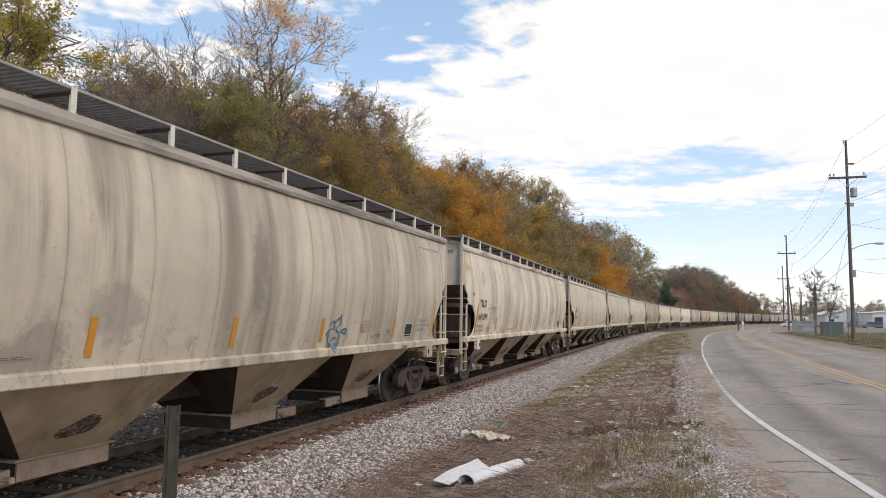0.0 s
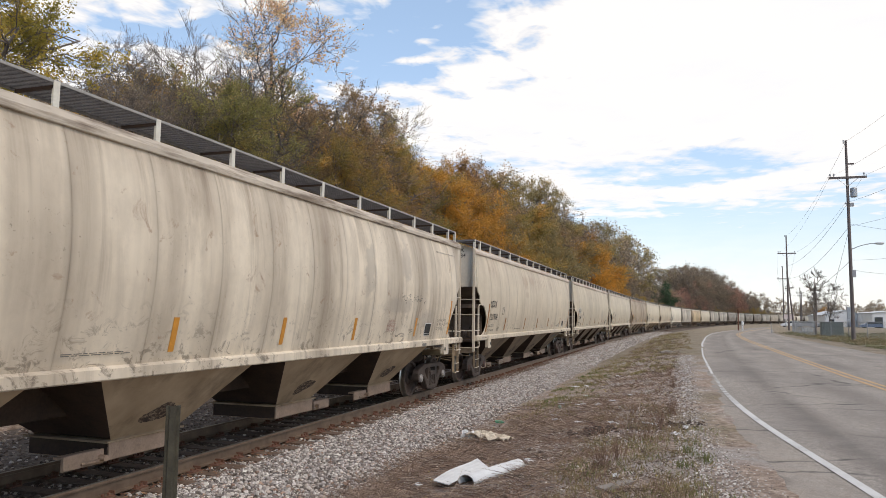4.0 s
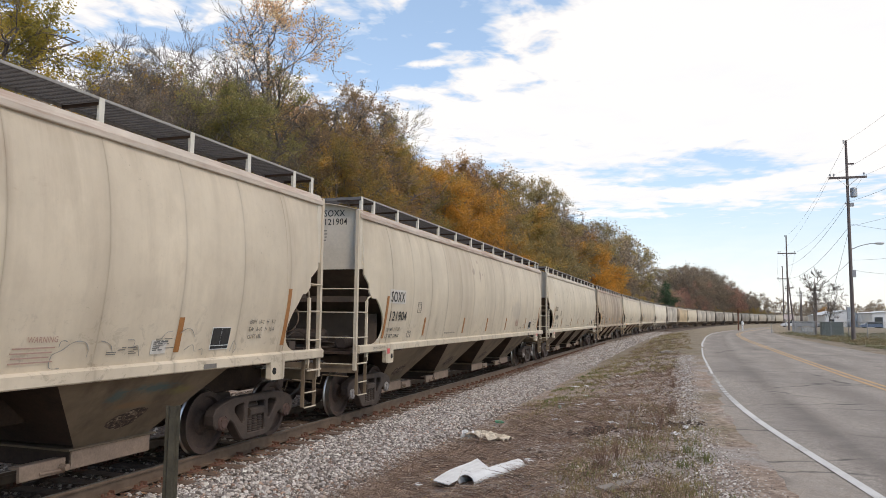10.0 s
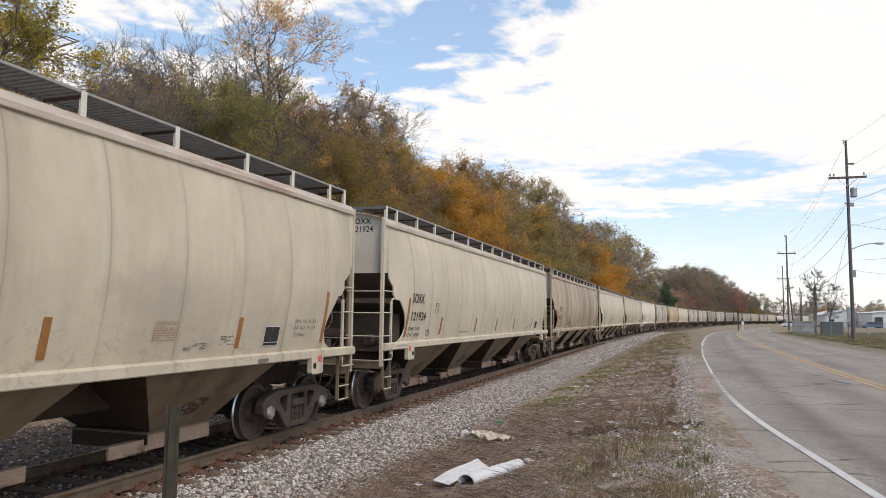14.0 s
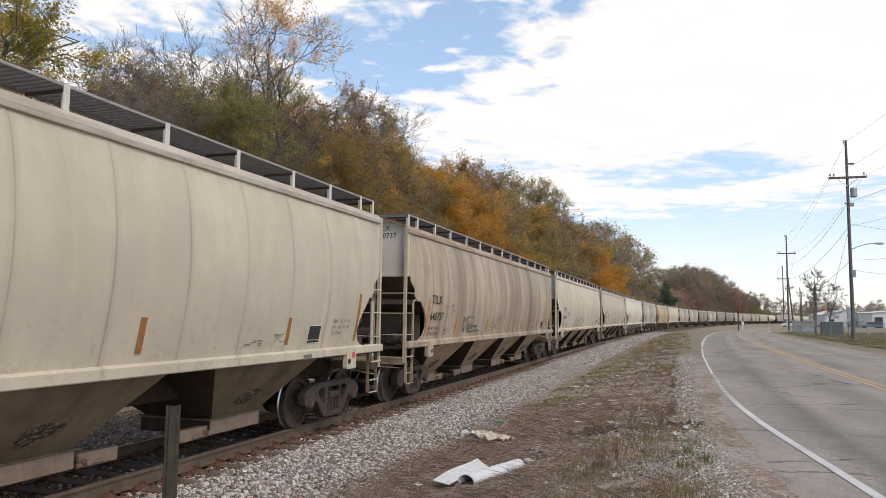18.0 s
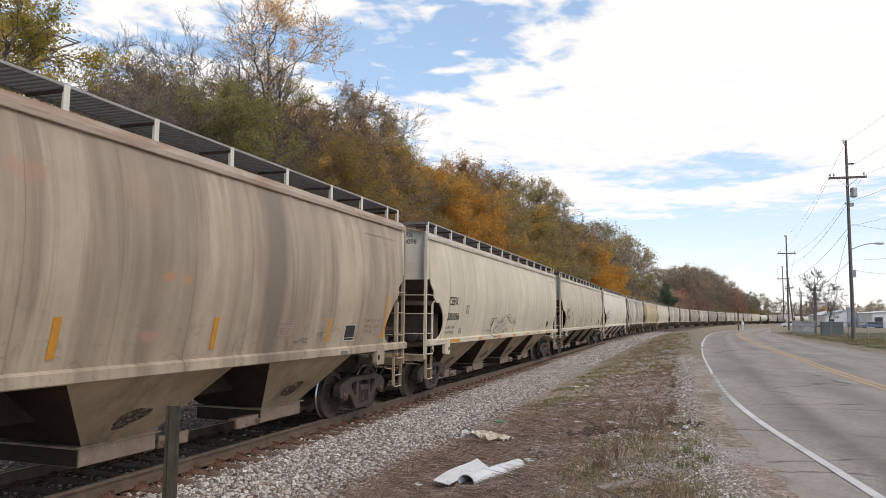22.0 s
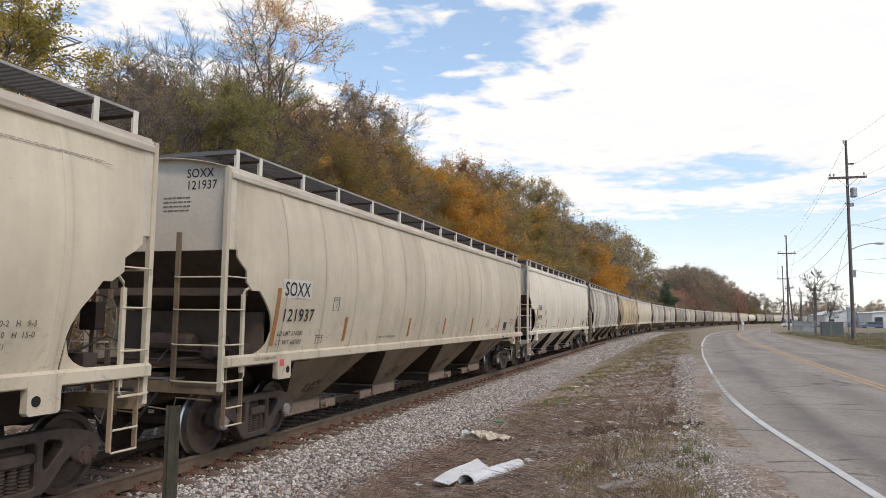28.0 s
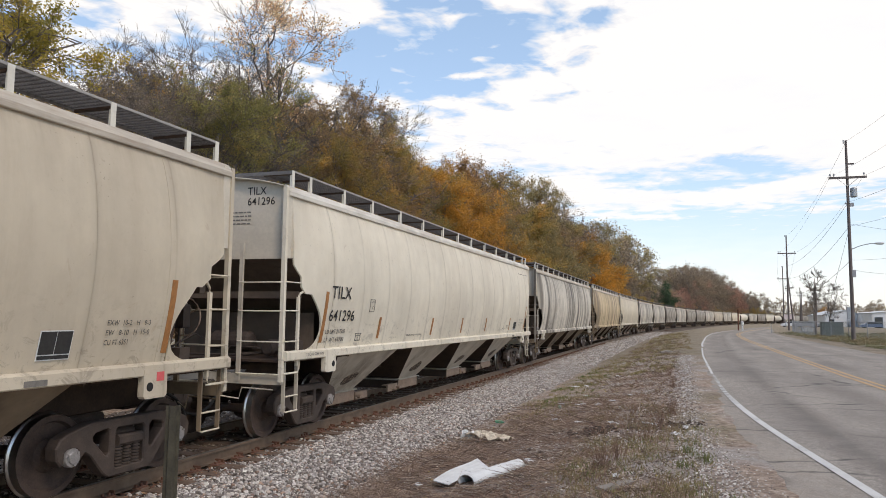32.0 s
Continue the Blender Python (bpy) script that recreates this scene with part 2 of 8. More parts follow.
# past the loose stones the bed itself is pale crushed rock
k.color(k.mix(k.ramp(k.math("MULTIPLY", k.axis(1), 0.01), (1.05, 0.0), (1.25, 1.0)), B1, k.ramp(k.cells(17, out="Color"), (0.1, (0.17, 0.142, 0.120)), (0.5, (0.36, 0.320, 0.280)), (0.9, (0.56, 0.51, 0.45)))))
BED = k.bump(k.cells(17), 1.0, 0.04).m

k = Mat("ballast_stone", 0.9)
k.color(k.mix(k.ramp(k.noise(40, 3), (0.35, 0.0), (0.7, 0.5)), k.ramp(k.island(), (0.0, (0.080, 0.062, 0.050)), (0.30, (0.23, 0.190, 0.162)), (0.50, (0.42, 0.375, 0.335)), (0.72, (0.62, 0.555, 0.485)), (0.88, (0.82, 0.77, 0.69)), (0.95, (0.40, 0.25, 0.165)), (1.0, (0.22, 0.125, 0.085))), (0.25, 0.23, 0.21)))
STONE = k.bump(k.noise(60, 3), 0.3, 0.004).m

k = Mat("dark_stone", 0.8)
k.color(k.ramp(k.island(), (0.0, (0.060, 0.038, 0.024)), (0.5, (0.145, 0.098, 0.066)), (0.78, (0.33, 0.255, 0.195)), (1.0, (0.58, 0.51, 0.43))))
DARK_STONE = k.m

k = Mat("roadside_ground", 0.95)
G1 = k.ramp(k.noise(7, 8, 0.75), (0.32, (0.14, 0.094, 0.066)), (0.48, (0.34, 0.245, 0.182)), (0.66, (0.66, 0.535, 0.43)))
G2 = k.mix(k.ramp(k.noise(0.55, 5), (0.46, 0.0), (0.62, 0.75)), G1, k.ramp(k.noise(26, 4), (0.3, (0.25, 0.225, 0.205)), (0.7, (0.54, 0.505, 0.475))))
G3 = k.mix(k.ramp(k.noise(0.33, 5, shift=(9, 3, 0)), (0.52, 0.0), (0.68, 0.6)), G2, k.ramp(k.noise(9, 6), (0.3, (0.115, 0.100, 0.045)), (0.7, (0.29, 0.245, 0.130))))
G3 = k.mix(k.ramp(k.noise(0.8, 6, 0.7, shift=(2, 7, 0)), (0.52, 0.0), (0.62, 0.6)), G3, k.ramp(k.noise(12, 6, 0.7), (0.3, (0.115, 0.082, 0.062)), (0.7, (0.35, 0.265, 0.208))))
# further along, the gravel gives way to earth and thin grass
AWAY = k.math("MULTIPLY", k.ramp(k.math("MULTIPLY", k.axis(1), 0.01), (0.24, 0.0), (0.42, 1.0)), k.ramp(k.noise(0.7, 5, 0.65, stretch=(1, 0.5, 1)), (0.30, 0.45), (0.60, 0.95)))
G3 = k.mix(AWAY, G3, k.ramp(k.noise(6, 6, 0.7), (0.3, (0.125, 0.100, 0.058)), (0.7, (0.275, 0.225, 0.145))))
k.color(G3)
GROUND = k.bump(k.math("ADD", k.noise(14, 6, 0.7), k.noise(60, 3)), 0.9, 0.04).m

k = Mat("asphalt", 0.9)
A1 = k.ramp(k.noise(70, 3, 0.7), (0.30, (0.175, 0.155, 0.137)), (0.5, (0.33, 0.296, 0.266)), (0.70, (0.54, 0.492, 0.443)))
A2 = k.mix(k.ramp(k.noise(0.35, 5, 0.6, stretch=(1.6, 0.6, 1)), (0.38, 0.0), (0.66, 0.7)), A1, (0.17, 0.155, 0.147))
A3 = k.mix(k.ramp(k.noise(1.7, 6, 0.65), (0.48, 0.0), (0.75, 0.5)), A2, (0.36, 0.335, 0.31))
A3 = k.mix(k.ramp(k.noise(11, 6, 0.75, stretch=(1, 0.7, 1)), (0.46, 0.0), (0.64, 0.65)), A3, (0.17, 0.150, 0.135))
A3 = k.mix(k.ramp(k.noise(27, 5, 0.75, shift=(3, 8, 0)), (0.56, 0.0), (0.68, 0.7)), A3, (0.52, 0.485, 0.445))
# darker wheel paths and oil along the lanes; the uv map runs across and along the road, in metres
uv = k.n.new("ShaderNodeUVMap")
uv.uv_map = "lanes"
su = k.n.new("ShaderNodeSeparateXYZ")
k.l.new(uv.outputs[0], su.inputs[0])
lane = k.math("ABSOLUTE", k.math("SUBTRACT", k.math("FRACT", k.math("MULTIPLY_ADD", su.outputs[0], 1 / 1.85, 0.05)), 0.5))
path = k.math("MULTIPLY", k.ramp(lane, (0.10, 1.0), (0.34, 0.0)), k.ramp(k.noise(0.5, 4, stretch=(1.5, 0.35, 1)), (0.35, 0.1), (0.65, 0.65)))
A4 = k.mix(path, A3, (0.165, 0.148, 0.138))
# one dark tyre track that swings across the near lane, and pale dust on the shoulder
swing = k.math("ABSOLUTE", k.math("SUBTRACT", su.outputs[0], k.ramp(k.math("MULTIPLY", su.outputs[1], 1 / 60), (0.0, 0.35), (0.18, 0.65), (0.26, 1.0), (0.4, 1.18), (0.9, 1.5))))
A4 = k.mix(k.math("MULTIPLY", k.ramp(swing, (0.04, 0.55), (0.20, 0.28), (0.42, 0.0)), k.ramp(k.noise(1.6, 5), (0.35, 0.4), (0.6, 1.0))), A4, (0.12, 0.105, 0.097))
dust = k.math("MULTIPLY", k.ramp(k.math("MULTIPLY", su.outputs[0], -1.0), (0.02, 0.0), (0.30, 0.45), (0.9, 0.8)), k.ramp(k.noise(2.6, 6, 0.7), (0.34, 0.25), (0.60, 1.0)))
A4 = k.mix(dust, A4, k.ramp(k.noise(55, 4, 0.75), (0.32, (0.20, 0.165, 0.135)), (0.5, (0.36, 0.31, 0.265)), (0.68, (0.54, 0.49, 0.44))))
wide = k.n.new("ShaderNodeTexVoronoi")
wide.feature = "DISTANCE_TO_EDGE"
wide.inputs["Scale"].default_value = 1.0
mp = k.n.new("ShaderNodeMapping")
mp.inputs["Scale"].default_value = (0.11, 0.30, 1)
wob = k.n.new("ShaderNodeTexNoise")
wob.inputs["Scale"].default_value = 1.3
wob.inputs["Detail"].default_value = 5
k.l.new(uv.outputs[0], wob.inputs["Vector"])
shift = k.n.new("ShaderNodeVectorMath")
shift.operation = "MULTIPLY_ADD"
k.l.new(wob.outputs["Color"], shift.inputs[0])
shift.inputs[1].default_value = (0.9, 0.9, 0)
k.l.new(uv.outputs[0], shift.inputs[2])
k.l.new(shift.outputs[0], mp.inputs["Vector"])
k.l.new(mp.outputs[0], wide.inputs["Vector"])
CRACK = k.ramp(wide.outputs["Distance"], (0.0, 1.0), (0.006, 0.6), (0.014, 0.0))
BREAK = k.ramp(k.noise(0.6, 3), (0.42, 0.0), (0.58, 0.85))
k.color(k.mix(k.math("MULTIPLY", CRACK, BREAK), k.mix(1.0, A4, (1.0, 0.972, 0.915), "MULTIPLY"), (0.05, 0.045, 0.042)))
ASPHALT = k.bump(k.math("ADD", k.noise(160, 2), k.noise(9, 4)), 0.55, 0.010).m


def worn_line(name, c):
    k = Mat(name, 0.8)
    wear = k.math("ADD", k.math("MULTIPLY", k.noise(2.2, 5, 0.65), 0.6), k.math("MULTIPLY", k.noise(45, 3), 0.4))
    k.color(k.ramp(wear, (0.40, c), (0.56, tuple(v * 0.85 for v in c)), (0.66, (0.17, 0.16, 0.152))))
    return k.bump(k.noise(160, 2), 0.3, 0.004).m


LINE_WHITE = worn_line("worn_white_line", (0.60, 0.59, 0.56))
LINE_YELLOW = worn_line("worn_yellow_line", (0.54, 0.345, 0.165))


# ---- mesh helpers ----
class Build:
    """Collects vertices and faces of one mesh."""

    def __init__(self):
        self.v, self.f = [], []

    def add(self, verts, faces):
        n = len(self.v)
        self.v += [tuple(p) for p in verts]
        self.f += [tuple(i + n for i in f) for f in faces]
        return self

    def box(self, x0, x1, y0, y1, z0, z1, c=0.0):
        """A box, its long edges chamfered by c along the y direction."""
        if c:
            ring = [(x0 + c, z0), (x1 - c, z0), (x1, z0 + c), (x1, z1 - c), (x1 - c, z1), (x0 + c, z1), (x0, z1 - c), (x0, z0 + c)]
            return self.prism([(x, z) for x, z in ring], y0, y1)
        v = [(x, y, z) for z in (z0, z1) for y in (y0, y1) for x in (x0, x1)]
        return self.add(v, [(0, 2, 3, 1), (4, 5, 7, 6), (0, 1, 5, 4), (2, 6, 7, 3), (0, 4, 6, 2), (1, 3, 7, 5)])

    def prism(self, ring, y0, y1):
        """A ring of (x, z), drawn anticlockwise seen from -y, carried from y0 to y1."""
        n = len(ring)
        v = [(x, y0, z) for x, z in ring] + [(x, y1, z) for x, z in ring]
        f = [(i, (i + 1) % n, n + (i + 1) % n, n + i) for i in range(n)]
        return self.add(v, f + [tuple(range(n))[::-1], tuple(range(n, 2 * n))])

    def slab(self, ring, x0, x1):
        """A ring of (y, z) carried from x0 to x1."""
        n = len(ring)
        v = [(x0, y, z) for y, z in ring] + [(x1, y, z) for y, z in ring]
        f = [(i, (i + 1) % n, n + (i + 1) % n, n + i) for i in range(n)]
        return self.add(v, f + [tuple(range(n))[::-1], tuple(range(n, 2 * n))])

    def tube(self, path, r, n=6, r1=None, caps=True):
        pts = [Vector(p) for p in path]
        rings, m = [], len(pts)
        for i, p in enumerate(pts):
            d = (pts[min(i + 1, m - 1)] - pts[max(i - 1, 0)]).normalized()
            a = d.orthogonal().normalized() if abs(d.z) < 0.9 else d.cross(Vector((0, 1, 0))).normalized()
            b = d.cross(a)
            q = r if r1 is None else r + (r1 - r) * i / max(m - 1, 1)
            rings += [p + a * math.cos(t * 2 * math.pi / n) * q + b * math.sin(t * 2 * math.pi / n) * q for t in range(n)]
        f = [(j * n + i, j * n + (i + 1) % n, (j + 1) * n + (i + 1) % n, (j + 1) * n + i) for j in range(m - 1) for i in range(n)]
        return self.add(rings, f + ([tuple(range(n))[::-1], tuple(range((m - 1) * n, m * n))] if caps else []))

    def lathe(self, prof, n=24, axis="x", at=(0, 0, 0)):
        """A profile of (along, radius) turned round an axis."""
        v = []
        for a, r in prof:
            for t in range(n):
                c, s = math.cos(2 * math.pi * t / n) * r, math.sin(2 * math.pi * t / n) * r
                v.append((at[0] + a, at[1] + c, at[2] + s) if axis == "x" else (at[0] + c, at[1] + a, at[2] - s) if axis == "y" else (at[0] + c, at[1] + s, at[2] + a))
        m = len(prof)
        f = [(j * n + i, j * n + (i + 1) % n, (j + 1) * n + (i + 1) % n, (j + 1) * n + i) for j in range(m - 1) for i in range(n)]
        return self.add(v, f + [tuple(range(n))[::-1], tuple(range((m - 1) * n, m * n))])

    def mesh(self, name, material, smooth=False):
        me = bpy.data.meshes.new(name)
        me.from_pydata(self.v, [], self.f)
        me.materials.append(material)
        if smooth:
            me.polygons.foreach_set("use_smooth", [True] * len(me.polygons))
        me.update()
        return me


def tidy(me):
    """Turn all faces outward."""
    bm = bmesh.new()
    bm.from_mesh(me)
    bmesh.ops.recalc_face_normals(bm, faces=bm.faces)
    bm.to_mesh(me)
    bm.free()
    return me


def part(name, build, material, parent, label="", smooth=False, at=None):
    me = build if isinstance(build, bpy.types.Mesh) else tidy(build.mesh(name, material, smooth))
    ob = new(name, me)
    ob.parent = parent
    if at is not None:
        ob.matrix_basis = at
    return tagged(ob, label)


def thing(name, label, category, group="", kind="", m=None, data=None):
    ob = new(name, data)
    if m is not None:
        ob.matrix_basis = m
    return tagged(ob, label, category, group, kind)


def crease(me, deg=35):
    """Smooth faces, with hard edges where they meet at more than deg degrees."""
    me.polygons.foreach_set("use_smooth", [True] * len(me.polygons))
    me.set_sharp_from_angle(angle=radians(deg))
    return me


# ---- the track's line ----
STEP = np.arange(-80.0, 1300.0, 1.0)
BEND = np.clip((STEP - 34.25) / 39.7, 0, 1) * 0.000866
TURN = np.cumsum(BEND)
LINE_X, LINE_Y = np.cumsum(np.sin(TURN)), np.cumsum(np.cos(TURN))
LINE_X, LINE_Y = LINE_X - LINE_X[80], LINE_Y - LINE_Y[80]


def along(s, d=0.0):
    """The point s metres along the track and d metres to its right, and the track's turn."""
    x, y, th = (np.interp(s, STEP, q) for q in (LINE_X, LINE_Y, TURN))
    return x + d * np.cos(th), y - d * np.sin(th), th


def beside(x, y):
    """How far points lie to the right of the track (approximately, by the nearest step)."""
    x, y = np.asarray(x, float), np.asarray(y, float)
    d = np.empty(len(x))
    for a in range(0, len(x), 2000):
        dx, dy = x[a:a + 2000, None] - LINE_X, y[a:a + 2000, None] - LINE_Y
        i = np.argmin(dx * dx + dy * dy, axis=1)
        r = np.arange(len(i))
        d[a:a + 2000] = dx[r, i] * np.cos(TURN[i]) - dy[r, i] * np.sin(TURN[i])
    return d


def wave(x, y, f, seed=0.0):
    """A cheap smooth uneven field, about -1 to 1."""
    return (np.sin(x * f * 1.3 + 1.7 * seed + 2.1 * np.sin(y * f * 0.7 + seed)) + np.sin(y * f * 1.7 - 0.6 * seed + 1.6 * np.sin(x * f * 0.9 + 2 * seed))
            + 0.6 * np.sin((x + y) * f * 2.9 + seed)) / 2.6


def height(x, y):
    """The ground's height: the bank of the woods, the ditch by the ballast, the verge up to the road."""
    x, y = np.atleast_1d(np.asarray(x, float)), np.atleast_1d(np.asarray(y, float))
    d = beside(x, y)
    z = np.interp(d, [-400, -70, -45, -22, -9, -6.2, -5.0, 2.6, 3.4, 5.0, 6.6, 7.7, 9, 16, 20, 30, 60, 400], [8, 8, 7, 3.6, 0.3, -0.35, -0.58, -0.55, -0.30, -0.08, 0.20, 0.31, 0.30, 0.30, 0.42, 0.5, 0.4, 0.2])
    rough = np.interp(d, [-30, -6, -4, -3, 3, 3.6, 6.5, 7.6, 8.2, 17, 20], [0.5, 0.15, 0.0, 0, 0, 0.05, 0.045, 0.02, 0, 0, 0.05])
    return z + rough * (wave(x, y, 0.9, 1) + 0.6 * wave(x, y, 2.7, 2))


def sheet(xs, ys, zs):
    nx, ny = len(xs), len(ys)
    X, Y = np.meshgrid(xs, ys)
    v = np.stack([X.ravel(), Y.ravel(), zs.ravel()], 1)
    i = (np.arange(ny - 1)[:, None] * nx + np.arange(nx - 1)).ravel()
    f = np.stack([i, i + 1, i + nx + 1, i + nx], 1)
    return v, f


def raw(name, v, f, material, smooth=True):
    me = bpy.data.meshes.new(name)
    me.from_pydata(np.asarray(v).tolist(), [], np.asarray(f).tolist())
    me.materials.append(material)
    if smooth:
        me.polygons.foreach_set("use_smooth", [True] * len(me.polygons))
    me.update()
    return me


# ---- ground ----
gx = np.concatenate([[-4000, -2000, -900, -400, -200, -120], np.arange(-80, -10, 4), np.arange(-10, 2.5, 1.0), np.arange(2.5, 9.0, 0.16), np.arange(9, 30, 1.0), np.arange(30, 80, 5), [90, 120, 200, 400, 900, 2000, 4000]])
gy = np.concatenate([[-3000, -900, -300, -100, -50, -20, -8], np.arange(0, 26, 0.2), np.arange(26, 60, 0.8), np.arange(60, 140, 3), np.arange(140, 400, 12), [450, 520, 620, 800, 1200, 2000, 4500]])
GX, GY = np.meshgrid(gx, gy)
GZ = height(GX.ravel(), GY.ravel())
tagged(new("ground", raw("ground", *sheet(gx, gy, GZ), GROUND)), "brown gravelly verge with dead grass and weeds", "ground", kind="structure")

# ---- ballast and track ----
tagged(new("ballast"), "grey crushed stone ballast under the railway track", "ballast", kind="structure")
ballast = bpy.data.objects["ballast"]
SV = np.concatenate([np.arange(-30, 60, 0.5), np.arange(60, 240, 4), np.arange(240, 1150, 15)])
DV = np.array([-6.0, -5.0, -2.6, -1.75, -1.3, -0.6, 0, 0.6, 1.3, 1.75, 2.3, 2.8, 3.3, 3.75])
DZ = np.array([-0.45, -0.30, -0.25, -0.225, -0.222, -0.222, -0.222, -0.222, -0.222, -0.225, -0.25, -0.30, -0.36, -0.50])
S2, D2 = np.meshgrid(SV, DV)
BX, BY, _ = along(S2.ravel(), D2.ravel())
BZ = np.repeat(DZ, len(SV)) + 0.012 * wave(BX, BY, 3.0, 4)
nS, nD = len(SV), len(DV)
ii = (np.arange(nD - 1)[:, None] * nS + np.arange(nS - 1)).ravel()
part("bed", raw("bed", np.stack([BX, BY, BZ], 1), np.stack([ii, ii + nS, ii + nS + 1, ii + 1], 1)[:, ::-1], BED), None, ballast)


def strip_along(ring, ss, lat):
    """A ring of (offset, z) swept along the track at lateral place lat."""
    b = Build()
    n = len(ring)
    for s in ss:
        for o, z in ring:
            x, y, _ = along(s, lat + o)
            b.v.append((float(x), float(y), z))
    for j in range(len(ss) - 1):
        for i in range(n):
            b.f.append((j * n + i, j * n + (i + 1) % n, (j + 1) * n + (i + 1) % n, (j + 1) * n + i))
    return b


RS = list(np.concatenate([np.arange(-40, 120, 4.0), np.arange(120, 1150, 12.0)]))
RING = [(-0.07, -0.185), (0.07, -0.185), (0.07, -0.172), (0.012, -0.155), (0.010, -0.045), (0.036, -0.035), (0.036, -0.010), (0.028, -0.002), (-0.028, -0.002), (-0.036, -0.010), (-0.036, -0.035), (-0.010, -0.045), (-0.012, -0.155), (-0.07, -0.172)]
for side in (-1, 1):
    rail = thing("rail", "brown rusty steel rail with a worn bright top", "rail", "rails of the track", "structure", data=tidy(strip_along(RING, RS, side * 0.754).mesh("rail", RAIL)))
    part("running_surface", strip_along([(-0.026, -0.0015), (0.026, -0.0015), (0.026, 0.0), (-0.026, 0.0)], RS, side * 0.754), RAIL_TOP, rail, "polished rail top")

# wooden ties with rusty plates, spaced along the track
random.seed(5)
tie_b = Build().box(-1.30, 1.30, -0.11, 0.11, -0.36, -0.187, 0.012)
tie_me = tidy(tie_b.mesh("tie", TIE_WOOD))
plate_b = Build()
for lat in (-0.754, 0.754):
    plate_b.box(lat - 0.17, lat + 0.17, -0.10, 0.10, -0.187, -0.172)
    for o in (-0.10, 0.10):
        for q in (-0.05, 0.05):
            plate_b.box(lat + o - 0.014, lat + o + 0.014, q - 0.014, q + 0.014, -0.172, -0.140)
    plate_b.box(lat - 0.05, lat + 0.12, 0.112, 0.135, -0.187, -0.13)
plate_me = tidy(plate_b.mesh("tie_plates", RUST))
for n in range(300):
    s = -4 + n * 0.535
    x, y, th = along(s)
    m = pose(float(x) + random.uniform(-0.04, 0.04), float(y) + random.uniform(-0.02, 0.02), random.uniform(-0.008, 0.004), 0, 0, -math.degrees(float(th)) + random.uniform(-0.8, 0.8))
    tie = part("tie", tie_me, TIE_WOOD, ballast, at=m)
    if n < 130:
        part("tie_plate", plate_me, RUST, tie)


# loose stones
def rock(rng, n=1):
    """A lumpy stone: a box with its corners pushed about and cut."""
    v = np.array([(-1, -1, -.7), (1, -1, -.7), (1, 1, -.7), (-1, 1, -.7), (-.75, -.7, .7), (.8, -.75, .6), (.7, .8, .75), (-.8, .7, .6), (0, 0, 1.0)], float)
    return v + rng.uniform(-0.35, 0.35, v.shape)


ROCK_F = np.array([(0, 1, 5, 4), (1, 2, 6, 5), (2, 3, 7, 6), (3, 0, 4, 7)])
ROCK_T = np.array([(4, 5, 8), (5, 6, 8), (6, 7, 8), (7, 4, 8)])


def scatter_stones(name, px, py, pz, size, seed, material, parent, label=""):
    rng = np.random.default_rng(seed)
    kinds = np.stack([rock(rng) for _ in range(24)])
    n = len(px)
    v = kinds[rng.integers(0, 24, n)]
    a = rng.uniform(0, 6.28, n)
    c, s = np.cos(a)[:, None], np.sin(a)[:, None]
    tilt = rng.uniform(-0.7, 0.7, n)[:, None]
    x, y, z = v[..., 0], v[..., 1], v[..., 2]
    y, z = y * np.cos(tilt) - z * np.sin(tilt), y * np.sin(tilt) + z * np.cos(tilt)
    x, y = x * c - y * s, x * s + y * c
    sz = size[:, None] * rng.uniform(0.75, 1.25, (n, 1))
    v = np.stack([px[:, None] + x * sz, py[:, None] + y * sz, pz[:, None] + z * sz * 0.8], 2).reshape(-1, 3)
    base = (np.arange(n) * 9)[:, None, None]
    f = (ROCK_F + base).reshape(-1, 4).tolist() + (ROCK_T + base).reshape(-1, 3).tolist()
    me = bpy.data.meshes.new(name)
    me.from_pydata(v.tolist(), [], f)
    me.materials.append(material)
    me.update()
    ob = new(name, me)
    ob.parent = parent
    return tagged(ob, label, kind="stuff")


def bed_height(d):
    return np.interp(d, DV, DZ)


rng = np.random.default_rng(3)
N = 70000
ss = 5 + 33 * rng.random(N) ** 1.35
dd = np.concatenate([rng.uniform(0.86, 3.5, N * 77 // 100), rng.uniform(-0.66, 0.66, N * 10 // 100), rng.uniform(-5.2, -0.66, N - N * 77 // 100 - N * 10 // 100)])
rng.shuffle(dd)
keep = ~((dd > 2.9) & (rng.random(N) < (dd - 2.9) * 1.1)) & ~((dd > 0.8) & (dd < 1.25) & (rng.random(N) < (1.30 - dd) * 2.0))
# the ties lie nearly bare of stones
on_tie = (np.abs((ss + 4) / 0.535 - np.round((ss + 4) / 0.535)) < 0.20) & (np.abs(dd) < 1.32)
keep &= ~(on_tie & (rng.random(N) < np.where(np.abs(dd) > 1.15, 0.55, 0.82)))
ss, dd = ss[keep], dd[keep]
sx, sy, _ = along(ss, dd)
# stones from the near rail inward and beyond are a darker brown
inboard = dd < 0.72
scatter_stones("oily_stones", sx[inboard], sy[inboard], bed_height(dd[inboard]) + 0.006, rng.uniform(0.012, 0.028, inboard.sum()), 6, DARK_STONE, ballast)
ss, dd, sx, sy = ss[~inboard], dd[~inboard], sx[~inboard], sy[~inboard]
scatter_stones("stones", sx, sy, bed_height(dd) + 0.010, rng.uniform(0.009, 0.024, len(ss)), 4, STONE, ballast)
